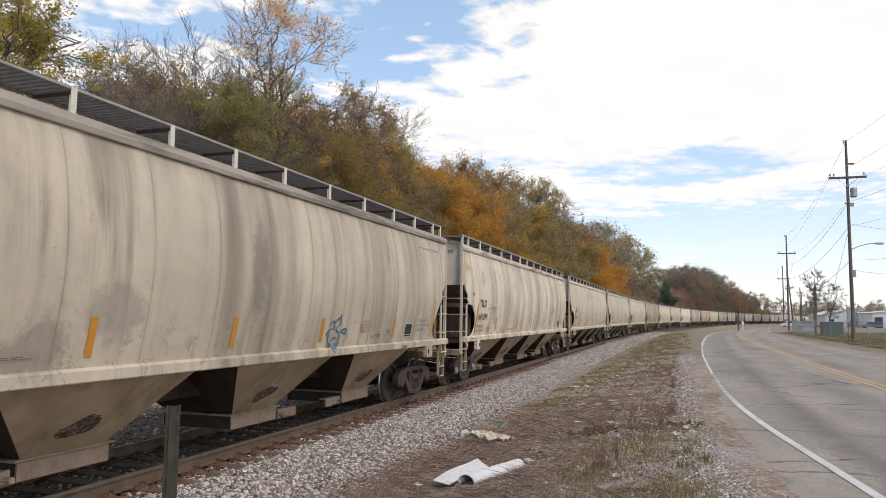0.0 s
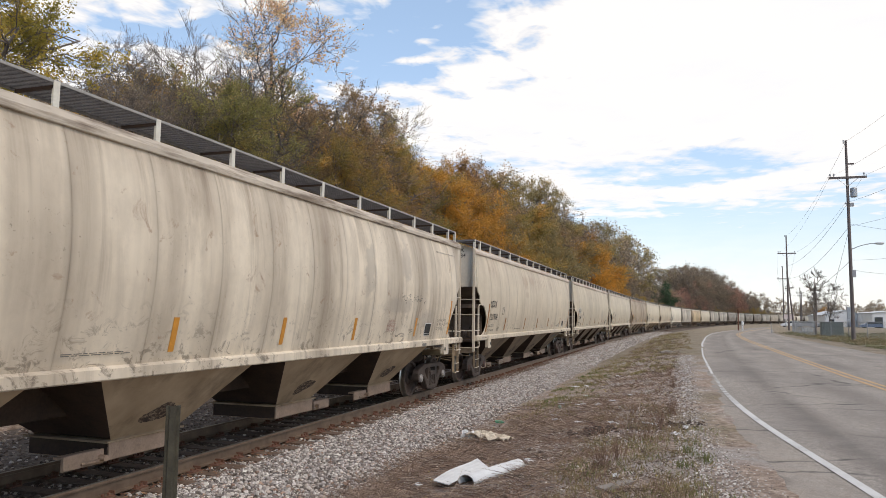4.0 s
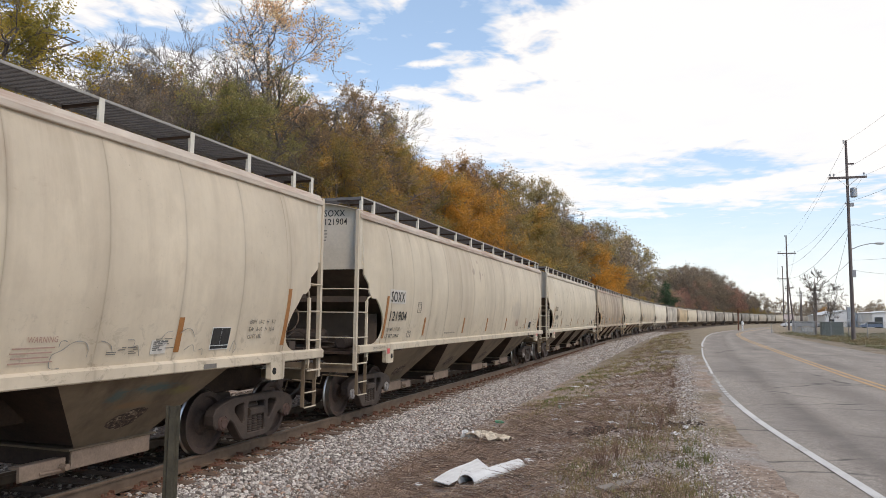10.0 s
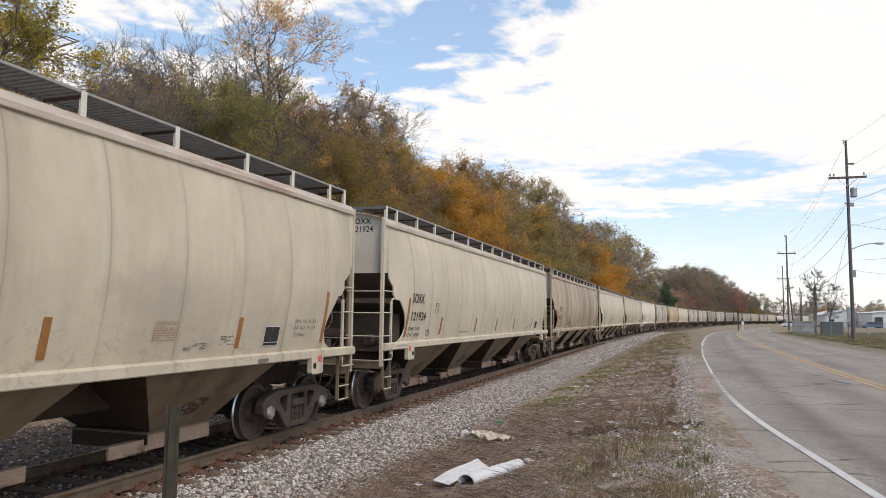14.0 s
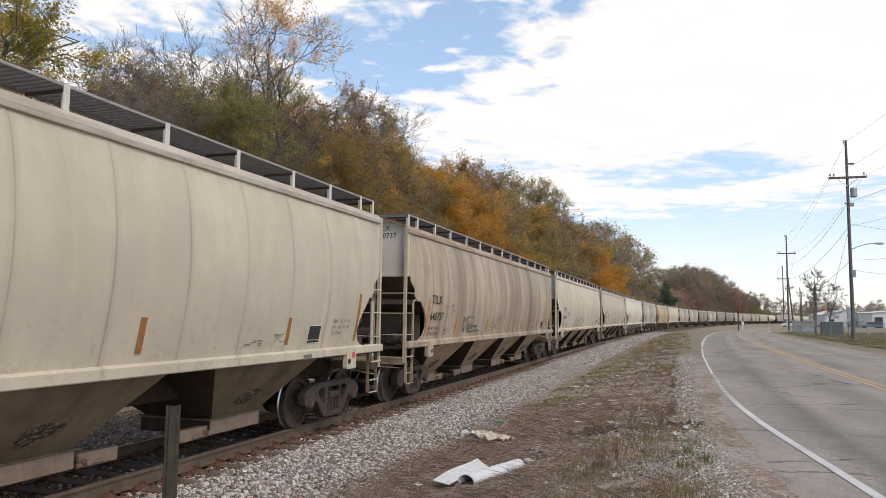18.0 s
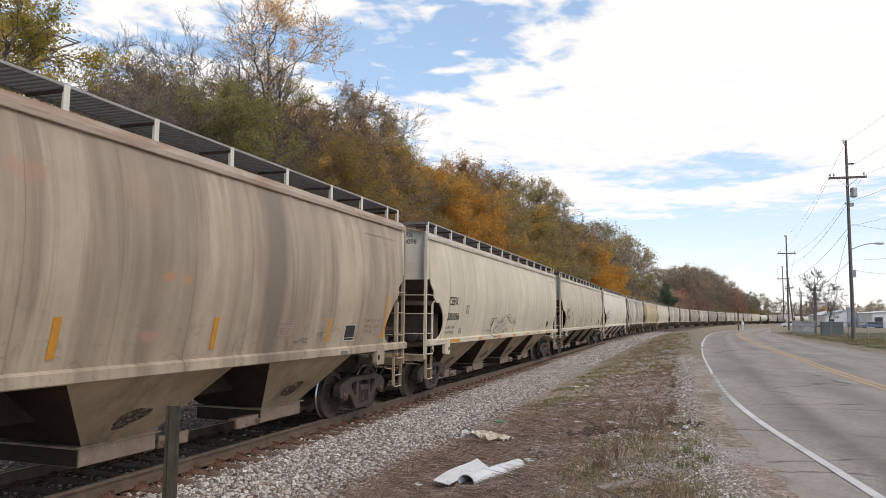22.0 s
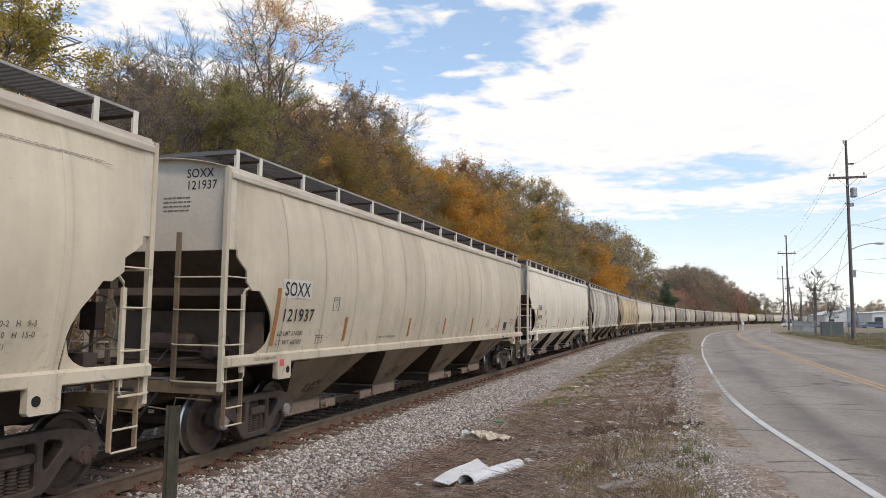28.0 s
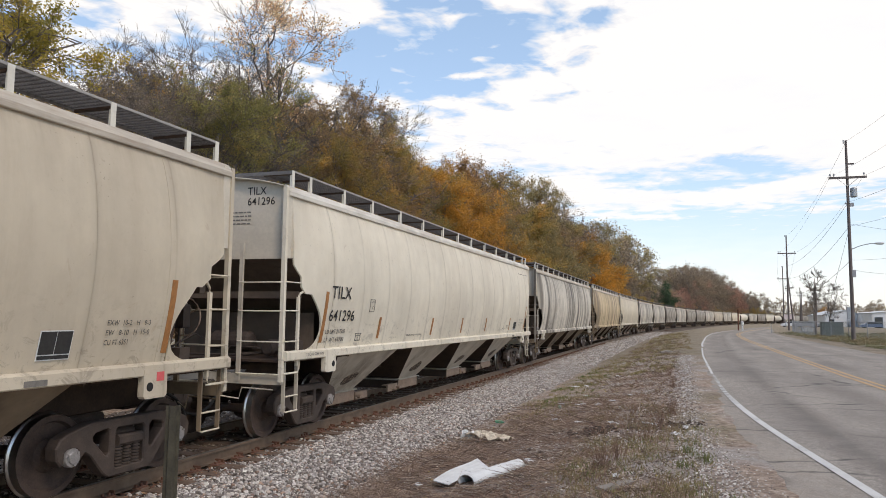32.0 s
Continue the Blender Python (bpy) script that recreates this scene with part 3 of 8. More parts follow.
# the stones of the nearest stretch, one by one
k = Mat("single_ballast_stone", 0.9)
k.color(k.mix(k.ramp(k.noise(40, 3), (0.35, 0.0), (0.7, 0.5)), k.ramp(k.random(), (0.0, (0.080, 0.062, 0.050)), (0.30, (0.23, 0.190, 0.162)), (0.50, (0.42, 0.375, 0.335)), (0.72, (0.62, 0.555, 0.485)), (0.88, (0.82, 0.77, 0.69)), (0.95, (0.40, 0.25, 0.165)), (1.0, (0.22, 0.125, 0.085))), (0.25, 0.23, 0.21)))
ONE_STONE = k.bump(k.noise(60, 3), 0.3, 0.004).m
stone_kinds = [raw("stone", rock(rng) * 0.024, np.concatenate([ROCK_F[:, [0, 1, 2]], ROCK_F[:, [0, 2, 3]], ROCK_T]), ONE_STONE, False) for _ in range(12)]
for n in range(300):
    s1, d1 = 6.2 + 3.2 * (n / 300) + rng.uniform(-0.1, 0.1), rng.uniform(1.5, 3.3)
    x, y, _ = along(s1, d1)
    q = float(rng.uniform(0.75, 1.3))
    stone = part("stone", stone_kinds[n % 12], ONE_STONE, ballast, at=pose(float(x), float(y), float(bed_height(d1)) + 0.026, float(rng.uniform(-35, 35)), float(rng.uniform(-35, 35)), float(rng.uniform(0, 360))))
    stone.scale = (q, q, q)
N = 14000
ss = 36 + 90 * rng.random(N) ** 1.5
dd = rng.uniform(0.85, 3.5, N)
sx, sy, _ = along(ss, dd)
scatter_stones("stones", sx, sy, bed_height(dd) + 0.008, rng.uniform(0.024, 0.05, N) * np.interp(ss, [36, 126], [0.9, 1.5]), 5, STONE, ballast)

# ---- road ----
RY = np.concatenate([np.arange(-60.0, 4, 1.0), np.arange(4, 45, 0.25), np.arange(45, 620.0, 1.0)])


def smooth_line(ys, xs, width=13):
    q = np.interp(np.arange(-80.0, 640.0, 1.0), ys, xs)
    return np.interp(RY, np.arange(-60.0, 620.0, 1.0), np.convolve(q, np.ones(width) / width, "same")[20:-20])


WHITE_X = smooth_line([-80, -40, -15, 0, 8.6, 11, 14, 17.3, 21, 37, 55, 77, 95, 105, 122, 150, 191, 270, 380, 640], [24, 16, 11.6, 10.2, 9.42, 9.04, 8.74, 8.52, 8.46, 8.45, 8.8, 9.7, 11.0, 12.3, 14.8, 19, 26.5, 45, 80, 205], 7)
YELLOW_X = smooth_line([-80, -40, -15, 0, 20, 37, 64, 85, 100, 122, 150, 191, 270, 380, 640], [28, 20, 15.6, 13.5, 12.35, 12.3, 12.4, 13.1, 14.5, 18.0, 23, 30.5, 49, 85, 211])
RIGHT_X = smooth_line([-80, -40, -15, 0, 20, 44, 80, 95, 105, 125, 150, 191, 270, 380, 640], [34, 26, 21.5, 19.3, 18.0, 17.7, 17.7, 18.2, 19.3, 23, 28, 36, 55, 91, 217])
SHOULDER = np.interp(RY, [-60, 0, 9, 19, 40, 80, 120], [1.5, 1.4, 1.25, 0.75, 0.5, 0.5, 0.6])


def ribbon(name, left, right, z, material, parent=None, rows=1, ragged=0.0):
    t = np.linspace(0, 1, rows + 1)
    lx = left + ragged * (wave(left * 0, RY, 0.9, 3) + 0.7 * wave(left * 0, RY, 2.6, 5) + 0.45 * wave(left * 0, RY, 6.1, 7) + 0.3 * wave(left * 0, RY, 11.3, 2))
    X = lx[None] * (1 - t[:, None]) + right[None] * t[:, None]
    Z = z + 0.05 * np.sin(np.pi * t)[:, None] + 0 * X if rows > 1 else z + 0 * X
    if rows > 1:
        Z[0], Z[-1] = z - 0.055, z - 0.03
    v = np.stack([X.ravel(), np.tile(RY, rows + 1), Z.ravel()], 1)
    n = len(RY)
    i = (np.arange(rows)[:, None] * n + np.arange(n - 1)).ravel()
    me = raw(name, v, np.stack([i, i + n, i + n + 1, i + 1], 1), material)
    at = np.empty(len(me.loops), int)
    me.loops.foreach_get("vertex_index", at)
    lanes = me.uv_layers.new(name="lanes")
    lanes.data.foreach_set("uv", np.stack([(X - WHITE_X[None]).ravel()[at], v[at, 1]], 1).ravel())
    return me


road = tagged(new("road", ribbon("road", WHITE_X - SHOULDER, RIGHT_X + 0.7, 0.335, ASPHALT, rows=6, ragged=0.13)), "worn grey two-lane asphalt road with cracks", "road", kind="structure")


def road_line(name, centre, w, material, label, ys=RY):
    """A painted line that lies on the road."""
    c, left, right = (np.interp(ys, RY, q) for q in (centre, WHITE_X - SHOULDER, RIGHT_X + 0.7))
    w = w + 0 * ys
    t = (c - left) / (right - left)
    g = np.floor(t * 6)
    z0, z1 = np.where(g == 0, -0.055, 0.05 * np.sin(np.pi * g / 6)), np.where(g == 5, -0.03, 0.05 * np.sin(np.pi * (g + 1) / 6))
    z = 0.335 + z0 + (z1 - z0) * (t * 6 - g) + 0.006
    v = np.concatenate([np.stack([c - w / 2, ys, z], 1), np.stack([c + w / 2, ys, z], 1)])
    n = len(ys)
    i = np.arange(n - 1)
    return part(name, raw(name, v, np.stack([i, i + n, i + n + 1, i + 1], 1), material), None, road, label)


# the edge line: whole near by, worn to short bars further on, then thin
road_line("edge_line", WHITE_X, 0.125, LINE_WHITE, "worn white edge line", np.concatenate([np.arange(-60.0, 4, 1), np.arange(4, 17.1, 0.25)]))
for n in range(17):
    y0 = 17.15 + n * 0.43
    road_line("edge_line", WHITE_X, 0.125 - 0.003 * n, LINE_WHITE, "short bar of the worn white edge line", np.array([y0, y0 + 0.27 - 0.006 * n]))
road_line("edge_line", WHITE_X - 0.03, 0.085, LINE_WHITE, "thin worn white edge line", np.concatenate([np.arange(25.0, 45, 0.25), np.arange(45, 48.0)]))
road_line("edge_line", WHITE_X, 0.13, LINE_WHITE, "worn white edge line", np.arange(49.0, 620.0, 1.0))
road_line("edge_line", RIGHT_X, 0.13, LINE_WHITE, "worn white edge line")
road_line("centre_line", YELLOW_X - 0.13, 0.12, LINE_YELLOW, "worn yellow centre line")
road_line("centre_line", YELLOW_X + 0.13, 0.12, LINE_YELLOW, "worn yellow centre line")

# ---- covered hopper cars ----
CAR_PITCH, TRUCK, AXLE = 20.923, 8.276, 0.889
SEAMS = [-8.33 + 1.2815 * i for i in range(14)]
BAYS = (-6.05, -2.12, 1.80, 5.73)


def side_x(z):
    """Half the car's width at height z: the sides bulge."""
    return np.interp(z, [1.40, 1.47, 1.58, 1.70, 1.87, 2.05, 2.22, 2.40, 2.55, 2.70, 2.85, 3.00, 3.22, 3.45, 3.58, 3.70, 3.83, 3.95, 4.06], [1.442, 1.455, 1.478, 1.502, 1.536, 1.567, 1.593, 1.614, 1.625, 1.630, 1.629, 1.622, 1.601, 1.570, 1.547, 1.520, 1.487, 1.450, 1.405])


NOTCH = ([-9.5, -9.40, -9.27, -9.262, -9.15, -8.995, -8.93, -8.865, -8.795, -8.726, -8.675, -8.632, -8.605, -8.594, -8.585, -8.34],
         [2.895, 2.81, 2.705, 2.54, 2.418, 2.415, 2.345, 2.272, 2.19, 2.11, 2.02, 1.93, 1.83, 1.73, 1.47, 1.47])
NOTCH_END = ([y + (0.19 if y > -9.2 else 0.07 if y > -9.39 else 0.0) for y in NOTCH[0][:-1]] + [-8.22], NOTCH[1])


def bulge_x(y, z):
    """Half the width at height z, y metres along: the bulge dies out towards the ends."""
    w = min(1.0, max(0.0, (9.5 - abs(y)) / 0.95))
    w = w * w * (3 - 2 * w)
    return float(side_x(z)) * w + float(np.interp(z, [1.40, 1.47, 2.4, 3.2, 4.06], [1.442, 1.455, 1.475, 1.470, 1.405])) * (1 - w)


def panel(ys, lows, sgn=1, rows=14):
    """One curved side sheet, slightly dished between its welded edges."""
    b = Build()
    n, r = len(ys), rows + 1
    for inner in (0, 1):
        for y, lo in zip(ys, lows):
            u = (y - ys[0]) / (ys[-1] - ys[0]) * 2 - 1
            for j in range(r):
                z = lo + (4.06 - lo) * j / rows
                x = bulge_x(y, z) - 0.010 * (1 - u ** 4) - 0.03 * inner
                b.v.append((sgn * float(x), y, z))
    for i in range(n - 1):
        for j in range(rows):
            a = i * r + j
            b.f.append((a, a + r, a + r + 1, a + 1))
            b.f.append(tuple(q + n * r for q in (a, a + 1, a + r + 1, a + r)))
    o = n * r
    for i in range(n - 1):
        b.f.append((i * r, i * r + o, (i + 1) * r + o, (i + 1) * r))
        b.f.append((i * r + rows, (i + 1) * r + rows, (i + 1) * r + rows + o, i * r + rows + o))
    for j in range(rows):
        b.f.append((j, j + 1, j + 1 + o, j + o))
        e = (n - 1) * r
        b.f.append((e + j, e + j + o, e + j + 1 + o, e + j + 1))
    return b


def arch(x):
    """The roof's height above the rails at x."""
    return 4.19 + 0.22 * (1 - (x / 1.42) ** 2)


def wheelset_meshes(seg=36):
    b = Build()
    b.lathe([(-1.08, 0.075), (1.08, 0.075)], 12)
    for g in (-1, 1):
        prof = [(.655, .08), (.655, .155), (.705, .34), (.677, .385), (.677, .484), (.70, .484), (.718, .462), (.816, .455), (.816, .388), (.770, .365), (.755, .19), (.815, .15), (.815, .08)]
        b.lathe([(g * x, r) for x, r in prof], seg)
    band = Build()
    n = seg
    for g in (1,):
        prof = [(.688, .4855), (.702, .4850), (.720, .4635), (.8140, .4565)]
        for x, r in prof:
            band.v += [(g * x, math.cos(2 * math.pi * t / n) * r, math.sin(2 * math.pi * t / n) * r) for t in range(n)]
        o = len(band.v) - 4 * n
        band.f += [(o + j * n + i, o + j * n + (i + 1) % n, o + (j + 1) * n + (i + 1) % n, o + (j + 1) * n + i) for j in range(3) for i in range(n)]
    cap = Build().lathe([(1.06, .105), (1.12, .105), (1.13, .098), (1.13, .07), (1.145, .06), (1.145, .0)], 20)
    for t in range(3):
        a = t * 2.094
        cap.lathe([(1.128, .018), (1.152, .018)], 6, at=(0, math.cos(a) * 0.075, math.sin(a) * 0.075))
    capl = Build()
    capl.v, capl.f = [(-x, y, z) for x, y, z in cap.v], [f[::-1] for f in cap.f]
    return (crease(tidy(b.mesh("wheelset", WHEEL_RUST))), crease(tidy(band.mesh("tread", TREAD))), crease(tidy(cap.mesh("bearing_cap", CAP_STEEL))), crease(tidy(capl.mesh("bearing_cap", CAP_STEEL))))


def sideframe_mesh(g):
    """A cast side frame in one piece: arched top chord, jaws over the axle ends, two windows and an opening for the springs."""
    half = [(.33, .13), (.42, .19), (.62, .425), (.70, .475), (.755, .41), (.79, .40), (.80, .52), (.83, .545), (.95, .545), (.98, .52), (.99, .40), (1.03, .375), (1.09, .45), (1.11, .58), (1.05, .675), (.92, .73), (.62, .80)]
    gap = [(-.235, .25), (-.22, .225), (.22, .225), (.235, .25), (.235, .66), (.205, .69), (-.205, .69), (-.235, .66)]
    window = [(.335, .42), (.355, .39), (.39, .40), (.575, .585), (.585, .635), (.55, .675), (.38, .70), (.335, .675)]
    loops = [half + [(-y, z) for y, z in half[::-1]], gap, window, [(-y, z) for y, z in window]]
    bm = bmesh.new()
    edges = []
    for ring in loops:
        vs = [bm.verts.new((0.95, y, z)) for y, z in ring]
        edges += [bm.edges.new((vs[n - 1], vs[n])) for n in range(len(vs))]
    flat = [f for f in bmesh.ops.triangle_fill(bm, use_beauty=True, edges=edges)["geom"] if isinstance(f, bmesh.types.BMFace)]
    moved = bmesh.ops.extrude_face_region(bm, geom=flat)["geom"]
    bmesh.ops.translate(bm, vec=(0.16, 0, 0), verts=[q for q in moved if isinstance(q, bmesh.types.BMVert)])
    bmesh.ops.recalc_face_normals(bm, faces=bm.faces)
    rim = [e for e in bm.edges if len(e.link_faces) == 2 and abs(e.link_faces[0].normal.dot(e.link_faces[1].normal)) < 0.3 and all(q.co.x > 1.1 for q in e.verts)]
    bmesh.ops.bevel(bm, geom=rim, offset=0.016, segments=1, affect="EDGES")
    if g < 0:
        for q in bm.verts:
            q.co.x = -q.co.x
        bmesh.ops.reverse_faces(bm, faces=bm.faces)
    me = bpy.data.meshes.new("sideframe")
    bm.to_mesh(me)
    bm.free()
    me.materials.append(STEEL_DARK)
    return me


def spring_mesh(g):
    prof, z = [], 0.226
    while z < 0.47:
        prof += [(z, .048), (z + .008, .066), (z + .022, .066), (z + .030, .048)]
        z += 0.038
    return crease(tidy(Build().lathe(prof, 12, "z", (g * 1.04, 0, 0)).mesh("spring", STEEL_DARK)), 60)


def lettering(text, size, squeeze=1.0):
    """A mesh of flat letters in the (x, y) plane, from the built-in font."""
    cu = bpy.data.curves.new("letters", "FONT")
    cu.body, cu.size, cu.space_character, cu.offset = text, size / 0.69, 1.05, 0.0025 * size / 0.2
    cu.resolution_u = 3
    ob = bpy.data.objects.new("letters", cu)
    me = bpy.data.meshes.new_from_object(ob)
    bpy.data.objects.remove(ob)
    v = np.empty(len(me.vertices) * 3)
    me.vertices.foreach_get("co", v)
    v = v.reshape(-1, 3)
    v[:, 0] *= squeeze
    me.vertices.foreach_set("co", v.ravel())
    return me, v


def on_side(me, v, y, z, lift=0.007):
    """Lays flat letters on the curved right side, starting at y, z (the foot of the letters)."""
    zz = v[:, 1] + z
    w = np.stack([side_x(zz) + lift, v[:, 0] + y, zz], 1)
    me.vertices.foreach_set("co", w.ravel())
    me.update()
    return me


def side_text(parent, text, y, z, size, material, name="lettering", wide=0.0):
    """Letters on the side; wide sets the length of the line."""
    me, v = lettering(text, size)
    if wide:
        v[:, 0] *= wide / max(v[:, 0].max(), 0.01)
    me.materials.append(material)
    return part(name, on_side(me, v, y, z), material, parent)


def side_bars(parent, y, z, rows, w, size, material, name="small_print", skip=0.25, seed=1):
    """Rows of short bars in place of writing too small to read."""
    r = random.Random(seed)
    b = Build()
    for j in range(rows):
        a = y
        while a < y + w:
            l = r.uniform(0.05, 0.16)
            zz = z - j * size * 1.9
            if r.random() > skip:
                side_patch(b, a, a + l, zz, zz + size)
            a += l + 0.03
    return part(name, b, material, parent)


def side_patch(b, y0, y1, z0, z1, lean=0.0, lift=0.006, rows=4):
    """A thin plate that lies on the side; lean shifts its foot along the car."""
    n = len(b.v)
    for j in range(rows + 1):
        z = z0 + (z1 - z0) * j / rows
        sh = lean * (1 - j / rows)
        for y, l in ((y0 + sh, 0.0), (y0 + sh, lift), (y1 + sh, lift), (y1 + sh, 0.0)):
            b.v.append((float(side_x(z)) - 0.012 + l + 0.008, y, z))
    for j in range(rows):
        for i in range(3):
            a = n + j * 4 + i
            b.f.append((a, a + 1, a + 5, a + 4))
    return b


def mirrored(b):
    c = Build()
    c.v, c.f = [(x, -y, z) for x, y, z in b.v], [f[::-1] for f in b.f]
    return c


def build_truck(car, yc, full):
    tr = part("truck_bolster", Build().box(-1.0, 1.0, -0.19, 0.19, 0.50, 0.66, 0.03).box(-1.13, 1.13, -0.20, 0.20, 0.475, 0.60, 0.025).box(-0.4, 0.4, -0.3, 0.3, 0.64, 0.78, 0.03), STEEL_DARK, car, at=pose(0, yc, 0))
    for g in (1, -1):
        part("sideframe", FRAMES[g], STEEL_DARK, tr)
        if full and g > 0:
            for q in (-0.145, 0.0, 0.145):
                part("spring", SPRING, STEEL_DARK, tr, at=pose(0, q, 0))
    for a in (-AXLE, AXLE):
        w = part("wheelset", (WHEEL if full else WHEEL_FAR)[0], WHEEL_RUST, car, at=pose(0, yc + a, 0.457))
        if full:
            part("tread", WHEEL[1], TREAD, w)
            part("bearing_cap", WHEEL[2], CAP_STEEL, w)
            part("bearing_cap", WHEEL[3], CAP_STEEL, w)
    return tr


WHEEL, WHEEL_FAR = wheelset_meshes(), wheelset_meshes(14)
FRAMES = {g: sideframe_mesh(g) for g in (1, -1)}
SPRING = spring_mesh(1)


def end_parts(b_of, car, sgn, full):
    """All that stands at one end of the car; sgn -1 is the end that leads."""

    def put(name, b, mat, label="", smooth=False, parent=car):
        return part(name, b if sgn < 0 else mirrored(b), mat, parent, label, smooth)

    # end sheet with an arched top, slope sheet, deck
    ring = [(-1.385, 3.0), (1.385, 3.0)] + [(1.385 - 2.77 * i / 10, arch(1.385 - 2.77 * i / 10) - 0.012) for i in range(11)]
    put("end_sheet", Build().prism(ring, -9.50, -9.46), END_PAINT)
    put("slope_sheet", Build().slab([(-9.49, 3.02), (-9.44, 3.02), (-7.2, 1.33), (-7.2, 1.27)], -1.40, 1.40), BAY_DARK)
    if not full:
        frame_b = Build()
        for g in (-1, 1):
            frame_b.box(g * 1.40 - 0.045, g * 1.40 + 0.045, -9.735, -9.665, 0.98, 4.17)
            frame_b.box(g * 1.405 - 0.012, g * 1.405 + 0.012, -9.665, -9.47, 3.0, 4.17)
        put("end_frame", frame_b.box(-1.40, 1.40, -9.70, -9.58, 0.93, 1.10), PAINT)
        put("coupler", Build().box(-0.16, 0.16, -10.46, -9.2, 0.72, 0.98, 0.02), STEEL_DARK)
        put("deck", Build().box(-1.42, 1.42, -9.62, -7.3, 1.285, 1.325), GRIME_AND_SHADE)
        return
    put("deck", Build().box(-1.42, 1.42, -9.62, -7.3, 1.285, 1.325), GRIME_AND_SHADE)
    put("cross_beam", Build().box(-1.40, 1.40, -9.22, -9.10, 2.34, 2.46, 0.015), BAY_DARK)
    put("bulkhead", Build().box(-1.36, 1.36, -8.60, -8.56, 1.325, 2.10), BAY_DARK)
    put("brake_cylinder", Build().lathe([(-9.25, 0.0), (-9.25, 0.10), (-9.22, 0.14), (-8.95, 0.14), (-8.92, 0.05), (-8.75, 0.03)], 14, "y", (0.85, 0, 1.50)), STEEL_DARK)
    put("brake_rigging", Build().tube([(0.2, -9.4, 1.37), (0.9, -8.9, 1.42), (1.25, -8.7, 1.36)], 0.025, 6).tube([(-0.9, -9.3, 1.36), (0.2, -9.4, 1.37)], 0.02, 6).box(1.10, 1.32, -9.05, -8.85, 1.325, 1.62), STEEL_DARK)
    put("end_sill", Build().box(-1.40, 1.40, -9.70, -9.58, 0.93, 1.10, 0.012), BAY)
    for g in (-1, 1):
        put("corner_post", Build().box(g * 1.405 - 0.034, g * 1.405 + 0.034, -9.735, -9.665, 0.98, 4.17, 0.008), PAINT)
        edge = [(g * 1.33, 3.0)] + [(g * (bulge_x(9.5, z) - 0.004), z) for z in np.linspace(3.0, 4.05, 7)] + [(g * 1.33, 4.05)]
        put("corner_flange", Build().prism(edge[::g], -9.512, -9.498), END_PAINT)
        put("post_web", Build().box(g * 1.405 - 0.012, g * 1.405 + 0.012, -9.665, -9.512, 3.0, 4.17), END_PAINT)
        put("ladder_stile", Build().box(g * 0.60 - 0.035, g * 0.60 + 0.035, -9.72, -9.68, 0.98, 3.25), BAY)
        put("ladder_stile", Build().box(g * 1.44 - 0.02, g * 1.44 + 0.02, -9.30, -9.24, 1.22, 2.36), PAINT)
        put("ladder_stay", Build().tube([(g * 1.44, -9.27, 2.35), (g * 1.45, -9.24, 2.42), (g * 1.5, -9.10, 2.50)], 0.02, 6), PAINT)
        for z in (1.11, 1.63, 2.13, 2.60):
            if g < 0 and not full:
                continue
            put("rung", Build().tube([(g * 0.57, -9.715, z), (g * 0.62, -9.745, z - 0.008), (g * 1.36, -9.745, z - 0.008), (g * 1.41, -9.72, z)], 0.012, 6), PAINT)
            if g > 0:
                y1 = -9.24 if z < 2.4 else -9.12
                put("rung", Build().tube([(g * 1.45, -9.70, z), (g * 1.475, -9.66, z), (g * 1.475, y1 - 0.05, z), (g * 1.45, y1, z)], 0.012, 6), PAINT)
        # stirrup step below the corner
        if g > 0 or full:
            st = Build()
            for y in (-9.60, -9.20):
                st.box(g * 1.40 - 0.03, g * 1.40 + 0.03, y - 0.012, y + 0.012, 0.50, 1.30)
            put("stirrup", st, BAY)
            for z in (0.51, 0.76):
                put("stirrup_rung", Build().tube([(g * 1.40, -9.60, z), (g * 1.44, -9.59, z - 0.02), (g * 1.44, -9.21, z - 0.02), (g * 1.40, -9.20, z)], 0.013, 6), PAINT)
            put("grab_iron", Build().tube([(g * 1.46, -9.72, 1.12), (g * 1.47, -9.28, 1.12), (g * 1.47, -9.24, 1.17), (g * 1.47, -9.24, 1.32)], 0.011, 6), PAINT)
        # jacking pad
        jp = put("jacking_pad", Build().slab([(-8.39, 1.08), (-8.36, 1.05), (-8.02, 1.05), (-7.99, 1.08), (-7.99, 1.40), (-8.39, 1.40)], g * 1.46 - 0.03, g * 1.46 + 0.06), PAINT)
        if g > 0:
            # no opening is cut: a near-black disc paints the dark of the hole
            hole = Build().lathe([(1.518, .055), (1.524, .055)], 14, "x", (0, -8.09, 1.19))
            put("jack_hole", hole, HOLE, parent=jp)
        curl = [(y + (0.10 if sgn > 0 else -0.09), z) for y, z in ((-8.88, 1.474), (-8.78, 1.50), (-8.68, 1.545), (-8.60, 1.61), (-8.555, 1.69), (-8.53, 1.78), (-8.53, 1.474))]
        gv = [(g * (bulge_x(y, z) - o), y, z) for o in (0.012, 0.030) for y, z in curl]
        put("corner_gusset", Build().add(gv, [tuple(range(7)), tuple(range(13, 6, -1))] + [(i, (i + 1) % 7, 7 + (i + 1) % 7, 7 + i) for i in range(7)]), PAINT)
    # open platform over the end sill, air tank, pipes; the hand brake's wheel stands at the trailing end
    pf = Build()
    for i in range(7):
        pf.box(-1.30, 0.52, -9.70 + i * 0.055, -9.67 + i * 0.055, 1.115, 1.135)
